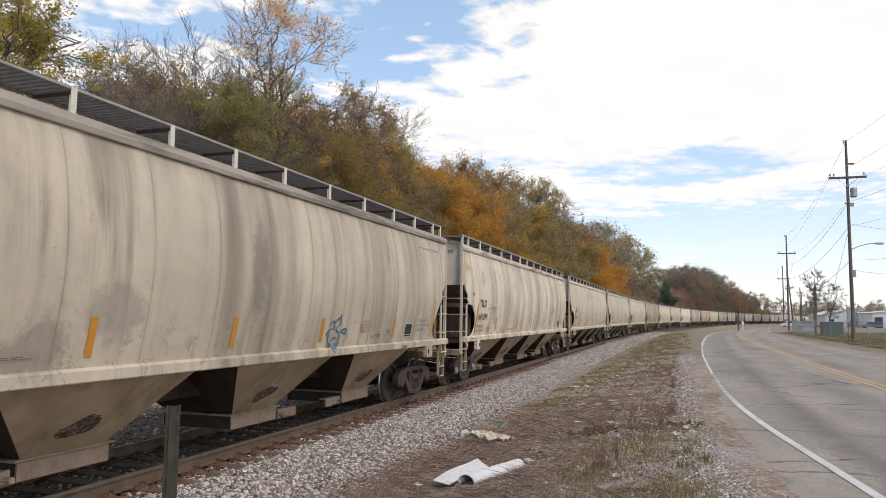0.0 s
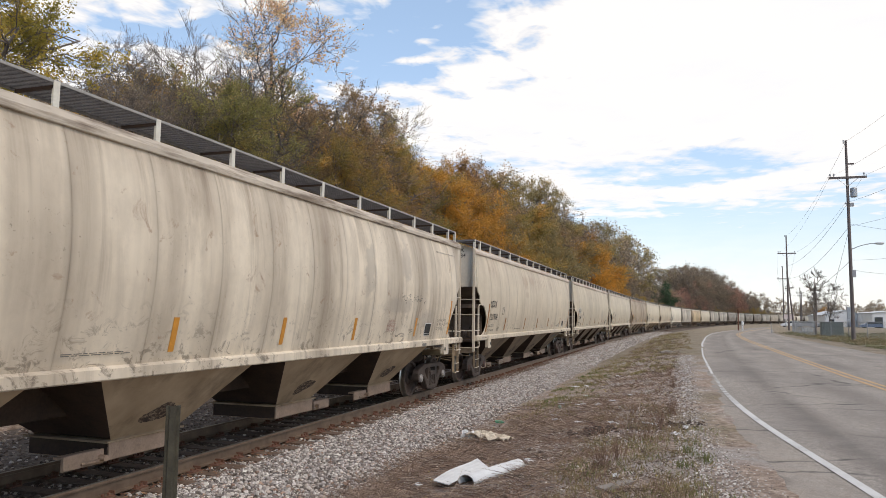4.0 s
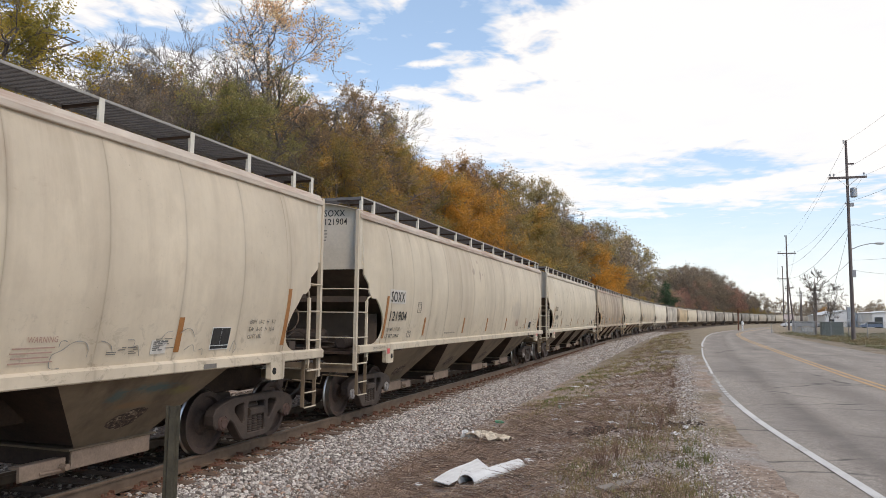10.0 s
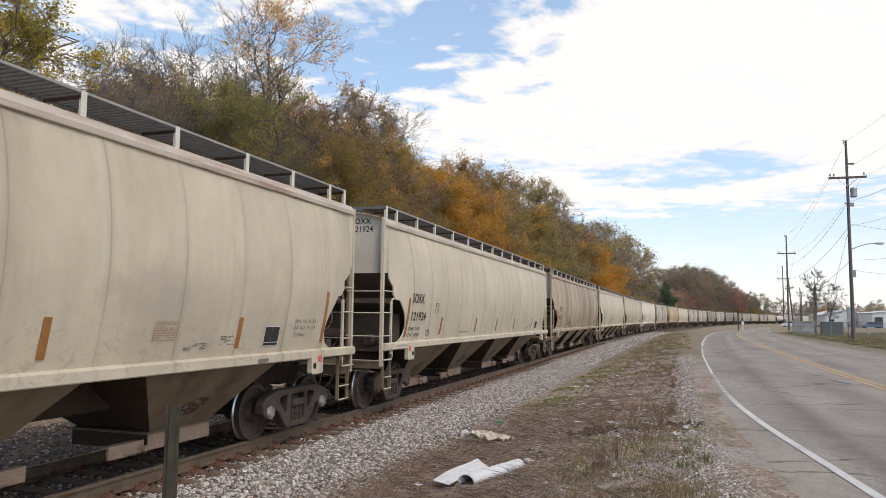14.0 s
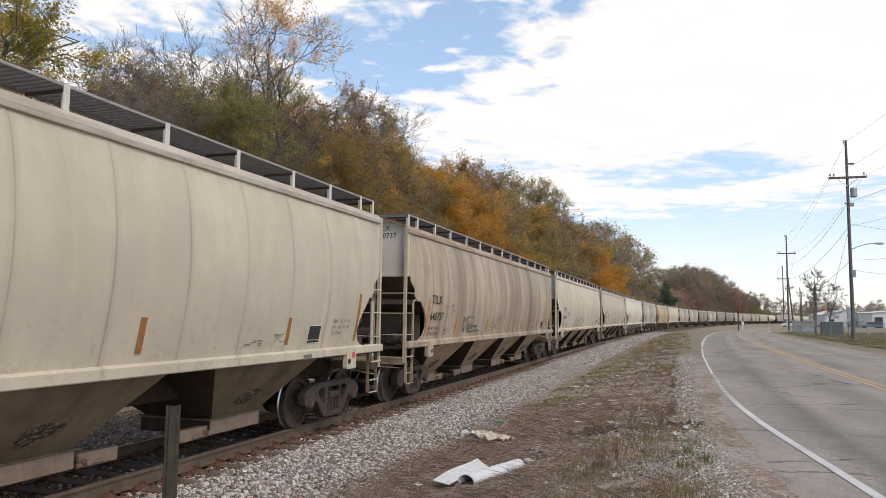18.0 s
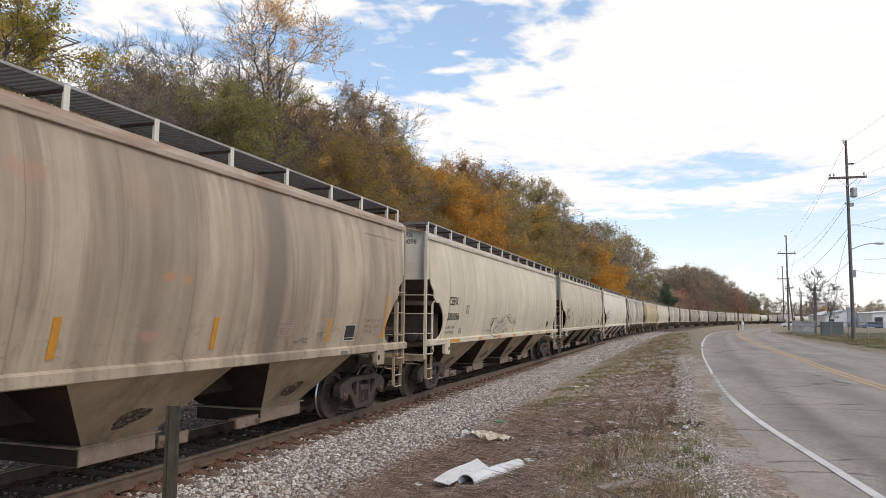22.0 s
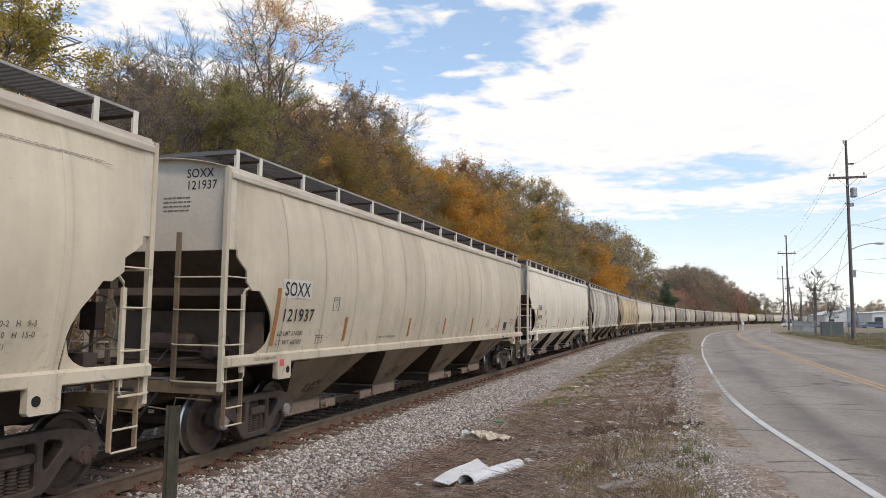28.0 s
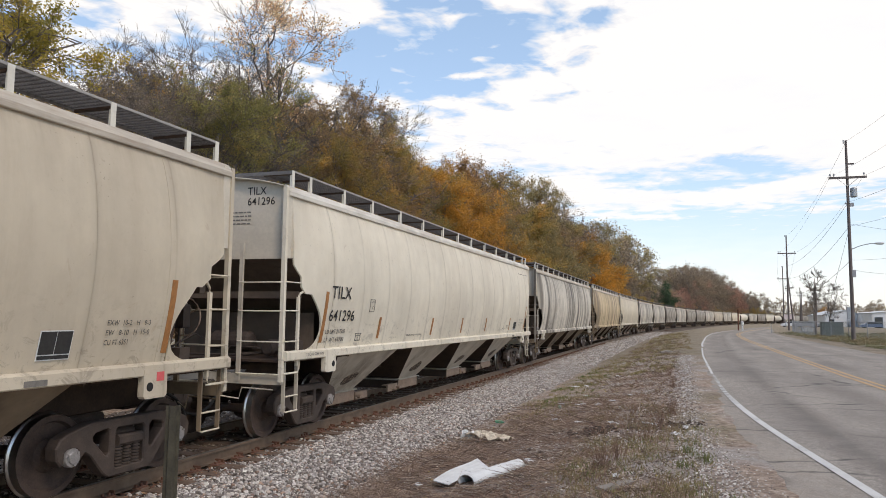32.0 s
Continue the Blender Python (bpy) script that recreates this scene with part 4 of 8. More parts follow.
    for x in (-1.28, -0.7, -0.1, 0.48):
        pf.box(x - 0.015, x + 0.015, -9.70, -9.335, 1.10, 1.116)
    put("platform", pf, PLATFORM)
    put("air_tank", Build().lathe([(-0.55, 0.0), (-0.52, 0.12), (-0.45, 0.17), (0.25, 0.17), (0.32, 0.12), (0.35, 0.0)], 14, "x", (0, -8.86, 1.60)), STEEL_DARK)
    for path in ([(1.28, -9.50, 1.34), (1.28, -9.44, 1.72), (1.20, -9.30, 1.80), (1.05, -9.0, 1.62)], [(0.10, -9.45, 1.34), (0.16, -9.30, 1.52), (0.62, -9.20, 1.50), (0.95, -9.05, 1.38)]):
        put("brake_pipe", Build().tube(path, 0.014, 6), STEEL_DARK)
    if sgn > 0:
        ring = [(0.78 + 0.27 * math.cos(t * math.pi / 9), -9.60, 2.02 + 0.27 * math.sin(t * math.pi / 9)) for t in range(19)]
        wheel = put("brake_wheel", Build().tube(ring, 0.013, 6), GATE)
        for t in range(3):
            put("spoke", Build().tube([(0.78, -9.58, 2.02), (0.78 + 0.26 * math.cos(t * 2.094 + 0.5), -9.60, 2.02 + 0.26 * math.sin(t * 2.094 + 0.5))], 0.010, 5), GATE, parent=wheel)
        put("brake_housing", Build().box(0.66, 0.90, -9.57, -9.42, 1.86, 2.20, 0.02), STEEL_DARK)
        put("brake_chain_rod", Build().tube([(0.78, -9.50, 1.86), (0.80, -9.45, 1.32)], 0.014, 5), STEEL_DARK)
    # coupler, draft gear, hose
    put("coupler", Build().box(-0.16, 0.16, -9.95, -9.2, 0.72, 0.98, 0.02).box(-0.10, 0.10, -10.30, -9.9, 0.76, 0.92, 0.02).slab([(-10.46, .68), (-10.26, .66), (-10.22, 1.0), (-10.44, 1.0)], -0.20, 0.14), STEEL_DARK)
    put("air_hose", Build().tube([(0.38, -9.75, 0.92), (0.42, -9.95, 0.80), (0.40, -10.15, 0.60), (0.30, -10.32, 0.48), (0.16, -10.44, 0.52)], 0.024, 7), HOLE)
    put("uncoupling_lever", Build().tube([(1.30, -9.76, 0.86), (0.75, -9.80, 0.88), (0.70, -9.80, 0.70), (0.24, -10.1, 0.80)], 0.012, 6), BAY)
    # walkway across the end
    put("end_walkway", grating(-1.34, 1.34, -9.42, -8.82, cross=True), GRATE)


def grating(x0, x1, y0, y1, cross=False):
    """An open steel grating: thin bearing bars and cross rods."""
    b = Build()
    if cross:
        for i in range(int((y1 - y0) / 0.06) + 1):
            y = y0 + i * 0.06
            b.box(x0, x1, y - 0.004, y + 0.004, 4.470, 4.495)
        for i in range(int((x1 - x0) / 0.2) + 1):
            b.box(x0 + i * 0.2 - 0.006, x0 + i * 0.2 + 0.006, y0, y1, 4.46, 4.49)
        b.box(x0, x1, y0 - 0.02, y0, 4.44, 4.50)
        return b
    n = int((x1 - x0) / 0.046)
    for i in range(n + 1):
        x = x0 + (x1 - x0) * i / n
        b.box(x - 0.003, x + 0.003, y0, y1, 4.472, 4.495)
    for i in range(int((y1 - y0) / 0.10) + 1):
        y = y0 + i * 0.10
        b.box(x0, x1, y - 0.006, y + 0.006, 4.465, 4.495)
    return b


BRACKETS = [0.0] + [s * y for y in (1.39, 2.98, 4.53, 6.12, 7.46, 8.80, 9.41) for s in (-1, 1)]


def hopper_sheets(car, first):
    part("side_sheet", crease(tidy(first.mesh("side_sheet", PAINT)), 50), PAINT, car)
    part("side_sheet", crease(tidy(mirrored(panel(*NOTCH_END)).mesh("side_sheet", PAINT)), 50), PAINT, car)
    one = crease(tidy(panel(list(np.linspace(-0.6396, 0.6396, 9)), [1.47] * 9).mesh("side_sheet", PAINT)), 50)
    for i in range(13):
        yc = (SEAMS[i] + SEAMS[i + 1]) / 2
        me = one.copy()
        me.transform(Matrix.Translation((0, yc, 0)))
        part("side_sheet", me, PAINT, car)


def hopper_car(full=True):
    """A four-bay covered hopper car; x = 0 is its middle, z = 0 the rail top, its leading end lies at -y."""
    car = thing("hopper_car", "cream covered hopper car with weathered curved sides", "freight car", "freight cars of the train")
    # right side, sheet by sheet; the far side as one
    first = panel(*NOTCH)
    if not full:
        ys = list(NOTCH[0]) + list(np.linspace(-8, 8, 26)) + [-y for y in NOTCH_END[0]][::-1]
        part("near_side", crease(tidy(panel(ys, NOTCH[1] + [1.47] * 26 + NOTCH_END[1][::-1], 1, 8).mesh("near_side", PAINT)), 50), PAINT, car)
    else:
        hopper_sheets(car, first)
    ys = list(NOTCH[0]) + list(np.linspace(-8, 8, 9)) + [-y for y in NOTCH_END[0]][::-1]
    part("far_side", tidy(panel(ys, NOTCH[1] + [1.47] * 9 + NOTCH_END[1][::-1], -1, 6).mesh("far_side", PAINT)), PAINT, car)
    # added backing behind the side sheets, so the seams between them show dark
    liner = Build()
    for z0, z1 in zip([1.47, 2.0, 2.8, 3.4], [2.0, 2.8, 3.4, 4.05]):
        a, c = float(side_x(z0)) - 0.034, float(side_x(z1)) - 0.034
        liner.add([(a, -8.5, z0), (a, 8.5, z0), (c, 8.5, z1), (c, -8.5, z1)], [(0, 1, 2, 3)])
    part("inner_frame", liner, GRIME_AND_SHADE, car)
    for g in (-1, 1):
        b = Build().prism([(g * 1.43, 1.315), (g * 1.50, 1.315), (g * 1.515, 1.33), (g * 1.515, 1.445), (g * 1.475, 1.475), (g * 1.43, 1.475)][::g], -9.70, 9.70)
        part("side_sill", b, PAINT, car)
        b = Build().prism([(g * 1.37, 4.030), (g * 1.440, 4.030), (g * 1.450, 4.040), (g * 1.450, 4.105), (g * 1.440, 4.114), (g * 1.385, 4.205), (g * 1.35, 4.222)][::g], -9.66, 9.66)
        part("eave_rail", b, EAVE, car)
        part("walkway", grating(0.78, 1.335, -9.40, 9.40) if g > 0 else Build().box(-1.335, -0.78, -9.40, 9.40, 4.46, 4.49), GRATE, car)
        part("walkway_edge", Build().box(g * 1.346 - 0.006, g * 1.346 + 0.006, -9.44, 9.44, 4.475, 4.505), EDGE_STEEL, car)
        part("walkway_edge", Build().box(g * 0.77 - 0.006, g * 0.77 + 0.006, -9.40, 9.40, 4.44, 4.50), GRATE, car)
        for y in BRACKETS:
            if not full:
                continue
            part("walkway_post", Build().box(g * 1.350 - 0.005, g * 1.350 + 0.005, y - 0.04, y + 0.04, 4.19, 4.50).box(g * 1.32 - 0.03, g * 1.32 + 0.03, y - 0.006, y + 0.006, 4.20, 4.46), POST_PAINT, car)
            if full:
                part("walkway_bracket", Build().slab([(y - 0.016, 4.425), (y + 0.016, 4.425), (y + 0.016, 4.46), (y - 0.016, 4.46)], min(g * 0.78, g * 1.34), max(g * 0.78, g * 1.34)), GRIME_AND_SHADE, car)
    if not full:
        rail = Build()
        for y in BRACKETS:
            rail.box(1.345, 1.355, y - 0.04, y + 0.04, 4.19, 4.50)
        tagged(part("walkway_posts", rail, PAINT, car), kind="stuff")
    roof = Build()
    xs = np.linspace(-1.37, 1.37, 11)
    roof.v = [(float(x), y, float(arch(x)) - dz) for dz in (0, 0.02) for y in (-9.62, 9.62) for x in xs]
    for o in (0, 22):
        roof.f += [(o + i, o + i + 1, o + i + 12, o + i + 11) for i in range(10)]
    roof.f += [(i, i + 1, i + 23, i + 22) for i in range(10)] + [(i + 11, i + 12, i + 34, i + 33) for i in range(10)]
    part("roof", tidy(roof.mesh("roof", PAINT, True)), PAINT, car)
    part("centre_sill", Build().box(-0.33, 0.33, -9.6, 9.6, 0.78, 1.20, 0.02), GRIME_AND_SHADE, car)
    for yb in BAYS:
        top, mid, z = [(-1.43, -1.66), (1.43, -1.66), (1.43, 1.36), (-1.43, 1.36)], [(-0.64, -0.62), (0.64, -0.62), (0.64, 0.67), (-0.64, 0.67)], (1.34, 0.47)
        v = [(x, yb + y, z[0]) for x, y in top] + [(x, yb + y, z[1]) for x, y in mid] + [(x * 0.98, yb + y * 0.98, 0.445) for x, y in mid]
        f = [(i, (i + 1) % 4, 4 + (i + 1) % 4, 4 + i) for i in range(4)] + [(4 + i, 4 + (i + 1) % 4, 8 + (i + 1) % 4, 8 + i) for i in range(4)]
        b = Build().add(v, f[1::2] + [(8, 9, 10, 11)])
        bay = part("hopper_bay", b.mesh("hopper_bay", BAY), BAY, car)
        # The bay's sloping end faces turn downward: their shade is painted near-black.
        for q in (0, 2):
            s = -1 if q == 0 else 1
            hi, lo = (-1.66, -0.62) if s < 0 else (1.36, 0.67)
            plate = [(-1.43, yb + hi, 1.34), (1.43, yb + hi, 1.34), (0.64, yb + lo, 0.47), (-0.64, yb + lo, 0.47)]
            part("slope_plate", Build().add(plate + [(x * 0.99, y - s * 0.02, zz) for x, y, zz in plate], [(0, 1, 2, 3), (7, 6, 5, 4), (0, 4, 5, 1), (1, 5, 6, 2), (2, 6, 7, 3), (3, 7, 4, 0)]), GRIME_AND_SHADE, bay)
        if not full:
            part("outlet_gate", Build().box(-0.66, 0.66, yb - 0.66, yb + 0.66, 0.205, 0.427, 0.012), GATE, bay)
            continue
        part("outlet_flange", Build().box(-0.70, 0.70, yb - 0.73, yb + 0.73, 0.428, 0.452, 0.008), BAY, bay)
        part("outlet_gate", Build().box(-0.66, 0.66, yb - 0.66, yb + 0.66, 0.205, 0.427, 0.012), GATE, bay)
        e = -1 if BAYS.index(yb) % 2 else 1
        lo, hi = sorted((yb + e * 0.74, yb + e * 1.36))
        # A separate near-black plate covers the gate's leading end.
        part("gate_end", Build().box(-0.64, 0.64, yb - 0.675, yb - 0.662, 0.215, 0.42), GRIME_AND_SHADE, bay, "near-black gate end")
        gb = Build().box(0.62, 0.66, lo, hi, 0.195, 0.37, 0.008).box(0.50, 0.62, lo, hi, 0.335, 0.36).tube([(0.45, yb + e * 0.80, 0.27), (0.76, yb + e * 0.80, 0.27)], 0.04, 8).tube([(0.66, yb + e * 1.1, 0.24), (0.68, yb + e * 0.7, 0.235)], 0.022, 6)
        part("gate_drive", gb, GATE, bay)
        if full:
            spot = Build()
            rr = random.Random(int(yb * 100))
            ring = []
            for t in range(34):
                w = t * 2 * math.pi / 34
                q = 1 + 0.10 * math.sin(w * 3 + yb) + rr.uniform(-0.09, 0.09)
                ring.append((yb - 0.06 + 0.29 * math.cos(w) * q, 0.74 + 0.12 * math.sin(w) * q + 0.04 * math.cos(w)))
            n = len(ring)
            spot.v = [(0.64 + (z - 0.47) * 0.908 + o, y, z) for o in (-0.02, 0.004) for y, z in ring]
            spot.f = [(t, (t + 1) % n, n + (t + 1) % n, n + t) for t in range(n)] + [tuple(range(n, 2 * n))]
            part("vibrator_bracket", spot, BRACKET_STEEL, bay, "worn dark vibrator bracket")
    for yc in (-TRUCK, TRUCK):
        build_truck(car, yc, full)
    for sgn in (-1, 1):
        end_parts(None, car, sgn, full)
    return car


def decals(car, mark, number, strip, loads=None, red=False, backing=False):
    """Reflective strips, stencils and placards on the visible side."""
    for y, z0, z1 in ((-8.60, 1.58, 2.48), (-6.11, 1.59, 2.03), (-2.77, 1.59, 2.02), (-0.18, 1.59, 2.02), (2.45, 1.59, 2.02), (5.77, 1.58, 2.02), (8.29, 1.58, 2.48)):
        if strip:
            part("reflector_strip", side_patch(Build(), y, y + 0.10, z0, z1), strip, car)
    b = Build()
    side_patch(b, 6.49, 6.90, 1.58, 1.885, lift=0.004)
    card = part("data_panel", b, DECAL_WHITE, car, "black and white data panel")
    part("panel_field", side_patch(Build(), 6.502, 6.688, 1.642, 1.874, lift=0.010), STENCIL, card)
    part("panel_field", side_patch(Build(), 6.700, 6.888, 1.642, 1.874, lift=0.010), STENCIL, card)
    side_bars(card, 6.52, 1.845, 2, 0.12, 0.014, DECAL_WHITE, "panel_print", 0.2, 3)
    part("panel_field", side_patch(Build(), 6.502, 6.888, 1.592, 1.630, lift=0.010, rows=1), STENCIL, card)
    if backing:
        part("mark_backing", side_patch(Build(), -8.46, -7.54, 2.335, 2.635, lift=0.003), BACKING, car, "white patch behind the lettering")
    if number:
        side_text(car, mark, -8.41, 2.37, 0.22, STENCIL, "reporting_mark", 0.81)
        side_text(car, number, -8.41, 1.96, 0.20, STENCIL, "car_number", 1.04)
        for j, s in enumerate(loads or ("LD LMT 217300", "LT WT 68700")):
            side_text(car, s, -8.44, 1.73 - j * 0.145, 0.075, STENCIL_WORN, "weight_stencil", 0.78)
    for j, s in enumerate(("EXW  10-2   H   9-3", "EW   8-10   H  15-0", "CU FT 6351")):
        tagged(side_text(car, s, 7.33, 1.93 - j * 0.11, 0.058, STENCIL_WORN, "size_stencil", (0.68, 0.68, 0.36)[j]), kind="stuff")
    side_text(car, "PLATE", -6.66, 2.32, 0.042, STENCIL_FAINT, "plate_stencil")
    side_text(car, "C", -6.60, 2.19, 0.07, STENCIL_FAINT, "plate_stencil")
    fr = Build()
    for a in ((-6.69, -6.68, 2.14, 2.39), (-6.47, -6.46, 2.14, 2.39)):
        side_patch(fr, *a)
    for a in ((-6.69, -6.46, 2.14, 2.15), (-6.69, -6.46, 2.38, 2.39)):
        side_patch(fr, *a, rows=1)
    part("stencil_frame", fr, STENCIL_FAINT, car)
    fr = Build()
    for a in ((-7.14, -7.128, 1.57, 1.72), (-6.93, -6.918, 1.57, 1.72), (-7.14, -6.918, 1.57, 1.582), (-7.17, -6.89, 1.705, 1.72), (-7.035, -7.022, 1.57, 1.72), (-7.12, -6.94, 1.665, 1.68)):
        side_patch(fr, *a, rows=1)
    part("stencil_frame", fr, STENCIL_FAINT, car)
    side_bars(car, 4.66, 1.665, 4, 0.42, 0.012, STENCIL_FAINT, seed=4)
    side_bars(car, 5.42, 1.75, 7, 0.20, 0.010, STENCIL_FAINT, seed=5)
    side_bars(car, -4.40, 1.625, 2, 0.9, 0.010, STENCIL_FAINT, skip=0.0, seed=6)
    if mark != "SOXX":
        side_bars(car, 7.3, 3.74, 2, 1.5, 0.010, FAINT_STROKE, skip=0.0, seed=7)
    # on the sill and on the leading end
    for s, name, z in ((mark, "end_mark", 4.10), (number, "end_number", 3.92)):
        if s:
            me, v = lettering(s, 0.13, 0.92)
            me.materials.append(STENCIL)
            me.vertices.foreach_set("co", np.stack([v[:, 0] + 0.53, 0 * v[:, 0] - 9.506, v[:, 1] + z], 1).ravel())
            part(name, me, STENCIL, car)
    b, r = Build(), random.Random(9)
    for j in range(4):
        x = 0.12
        while x < 0.56:
            l = r.uniform(0.04, 0.10)
            b.box(x, x + l, -9.506, -9.502, 3.79 - j * 0.065, 3.812 - j * 0.065)
            x += l + 0.02
    part("end_print", b, STENCIL_FAINT, car)
    me, v = lettering("2 INCH HF COMP SHOES", 0.042, 0.9)
    me.materials.append(STENCIL_FAINT)
    me.vertices.foreach_set("co", np.stack([0 * v[:, 0] + 1.5185, v[:, 0] - 9.08, v[:, 1] + 1.375], 1).ravel())
    part("sill_print", me, STENCIL_FAINT, car)
    part("lift_mark", Build().box(1.516, 1.522, 6.35, 6.62, 1.335, 1.395), STENCIL_FAINT, car)
    if red:
        for y in (-8.34, 8.20):
            part("warning_decal", Build().box(1.521, 1.524, y, y + 0.13, 1.25, 1.36), DECAL_RED, car)


def scribble(car, name, strokes, width, material):
    """Spray paint strokes along the side, each a run of (along, height)."""
    b = Build()
    for s in strokes:
        pts = []
        for (y0, z0), (y1, z1) in zip(s, s[1:]):
            pts += [(y0 + (y1 - y0) * t / 4, z0 + (z1 - z0) * t / 4) for t in range(4)]
        pts.append(s[-1])
        for _ in range(2):
            pts = [pts[0]] + [((p[0] + 2 * q[0] + r[0]) / 4, (p[1] + 2 * q[1] + r[1]) / 4) for p, q, r in zip(pts, pts[1:], pts[2:])] + [pts[-1]]
        n0 = len(b.v)
        for i, (y, z) in enumerate(pts):
            q, r = pts[max(i - 1, 0)], pts[min(i + 1, len(pts) - 1)]
            dy, dz = r[0] - q[0], r[1] - q[1]
            l = math.hypot(dy, dz) or 1.0
            w = width * (0.8 + 0.3 * math.sin(i * 0.9))
            for g in (-1, 1):
                zz = z + g * dy / l * w / 2
                b.v.append((float(side_x(zz)) + 0.004 if zz > 1.475 else 1.519, y - g * dz / l * w / 2, zz))
        b.f += [(n0 + 2 * i, n0 + 2 * i + 1, n0 + 2 * i + 3, n0 + 2 * i + 2) for i in range(len(pts) - 1)]
    return part(name, b, material, car)


def dress(car, paint, label, red_caps=False, worn=None, eave=None):
    for o in car.children_recursive:
        if o.type == "MESH" and o.material_slots and o.material_slots[0].material is PAINT:
            o.material_slots[0].link = "OBJECT"
            o.material_slots[0].material = paint
        if eave and o.name.startswith("eave_rail"):
            o.material_slots[0].link = "OBJECT"
            o.material_slots[0].material = eave
        if worn and o.type == "MESH" and o.material_slots and o.material_slots[0].material is BAY:
            o.material_slots[0].link = "OBJECT"
            o.material_slots[0].material = worn
        if red_caps and o.name.startswith("bearing_cap"):
            o.material_slots[0].link = "OBJECT"
            o.material_slots[0].material = CAP_RED
    car["label"] = label
    return car


PAINTS = {
    "streaked": car_paint("streaked_paint", (0.615, 0.555, 0.455), (0.20, 0.172, 0.138), 1.1, 0.35, 1, marks=((-2.4, 2.1, 0.75, 0.55, (0.30, 0.265, 0.225), 0.6), (-3.4, 1.7, 0.6, 0.5, (0.24, 0.20, 0.165), 0.6), (0.35, 2.7, 0.35, 1.1, (0.17, 0.145, 0.12), 0.55), (-5.2, 2.6, 0.8, 1.3, (0.22, 0.185, 0.15), 0.5))),
    "stained": car_paint("stained_paint", (0.80, 0.735, 0.615), (0.20, 0.158, 0.118), 0.85, 0.9, 2, 0.2, ((-9.3, 3.55, 0.35, 0.2, (0.52, 0.34, 0.17), 0.8), (-7.9, 3.3, 0.3, 0.5, (0.30, 0.26, 0.21), 0.5), (-8.9, 2.75, 0.12, 0.1, (0.10, 0.08, 0.065), 0.7), (-6.3, 2.0, 0.5, 0.3, (0.16, 0.14, 0.12), 0.35), (4.6, 2.3, 1.3, 0.32, (0.34, 0.29, 0.24), 0.5), (6.6, 2.0, 0.7, 0.35, (0.36, 0.31, 0.26), 0.45), (3.0, 3.0, 0.35, 0.9, (0.32, 0.28, 0.23), 0.5), (5.0, 3.3, 0.5, 0.7, (0.36, 0.31, 0.26), 0.45))),
    "cream": car_paint("cream_paint", (0.66, 0.60, 0.49), (0.27, 0.22, 0.165), 0.32, 0.2, 3, 0.5, [(-3.2 + 0.20 * n + 0.06 * math.sin(n * 5), 3.50 + 0.13 * math.sin(n * 3.1), 0.05 + 0.03 * math.sin(n * 2), 0.30 + 0.16 * math.cos(n * 4.3), (0.33, 0.215, 0.15), 0.40 + 0.25 * math.sin(n * 1.7)) for n in range(25)] + [(-2.75, 3.40, 0.75, 0.40, (0.40, 0.285, 0.20), 0.50), (-1.3, 3.55, 0.8, 0.26, (0.42, 0.30, 0.215), 0.45), (-2.6, 2.95, 0.5, 0.22, (0.42, 0.315, 0.23), 0.40)]),
    "soft": car_paint("soft_cream_paint", (0.615, 0.565, 0.46), (0.30, 0.25, 0.19), 0.38, 0.1, 4, 0.25, ((-1.87, 3.43, 0.22, 0.16, (0.30, 0.235, 0.185), 0.7), (-1.15, 3.3, 0.10, 0.28, (0.27, 0.20, 0.16), 0.7), (-0.84, 3.38, 0.06, 0.07, (0.27, 0.20, 0.16), 0.7), (-1.3, 3.75, 0.14, 0.09, (0.32, 0.24, 0.19), 0.6), (4.0, 2.3, 1.2, 0.5, (0.40, 0.35, 0.29), 0.4))),
    "clean": car_paint("clean_cream_paint", (0.63, 0.585, 0.48), (0.33, 0.285, 0.225), 0.28, 0.05, 5),
    "brown": car_paint("brown_grimed_paint", (0.52, 0.435, 0.335), (0.195, 0.160, 0.122), 1.15, 0.25, 6, marks=((-8.7, 3.4, 0.30, 0.8, (0.24, 0.20, 0.165), 0.45), (-6.5, 3.3, 0.45, 0.9, (0.24, 0.20, 0.165), 0.45), (-2.7, 3.3, 0.45, 0.8, (0.23, 0.19, 0.155), 0.45), (1.45, 2.52, 0.22, 0.10, (0.46, 0.22, 0.12), 0.85), (1.75, 2.50, 0.16, 0.11, (0.46, 0.24, 0.13), 0.8), (1.3, 1.80, 0.3, 0.12, (0.45, 0.25, 0.18), 0.6), (-0.6, 3.45, 0.35, 0.22, (0.40, 0.22, 0.14), 0.55), (0.9, 3.5, 0.5, 0.35, (0.40, 0.26, 0.18), 0.35), (3.4, 2.9, 0.3, 0.5, (0.30, 0.20, 0.15), 0.4))),
    "pale": car_paint("pale_paint", (0.665, 0.615, 0.50), (0.33, 0.285, 0.22), 0.3, 0.15, 7),
    "dull": car_paint("dull_paint", (0.61, 0.56, 0.455), (0.26, 0.215, 0.165), 0.35, 0.30, 8),
    "white": car_paint("white_paint", (0.75, 0.725, 0.63), (0.40, 0.35, 0.28), 0.25, 0.45, 9),
    "grey": car_paint("grey_streaked_paint", (0.68, 0.65, 0.58), (0.095, 0.082, 0.069), 2.0, 0.1, 10),
    "tan": car_paint("tan_paint", (0.66, 0.54, 0.345), (0.20, 0.15, 0.10), 1.7, 0.2, 11),
    "dark": car_paint("dark_grimed_paint", (0.48, 0.45, 0.40), (0.075, 0.062, 0.050), 2.2, 0.2, 12),
}
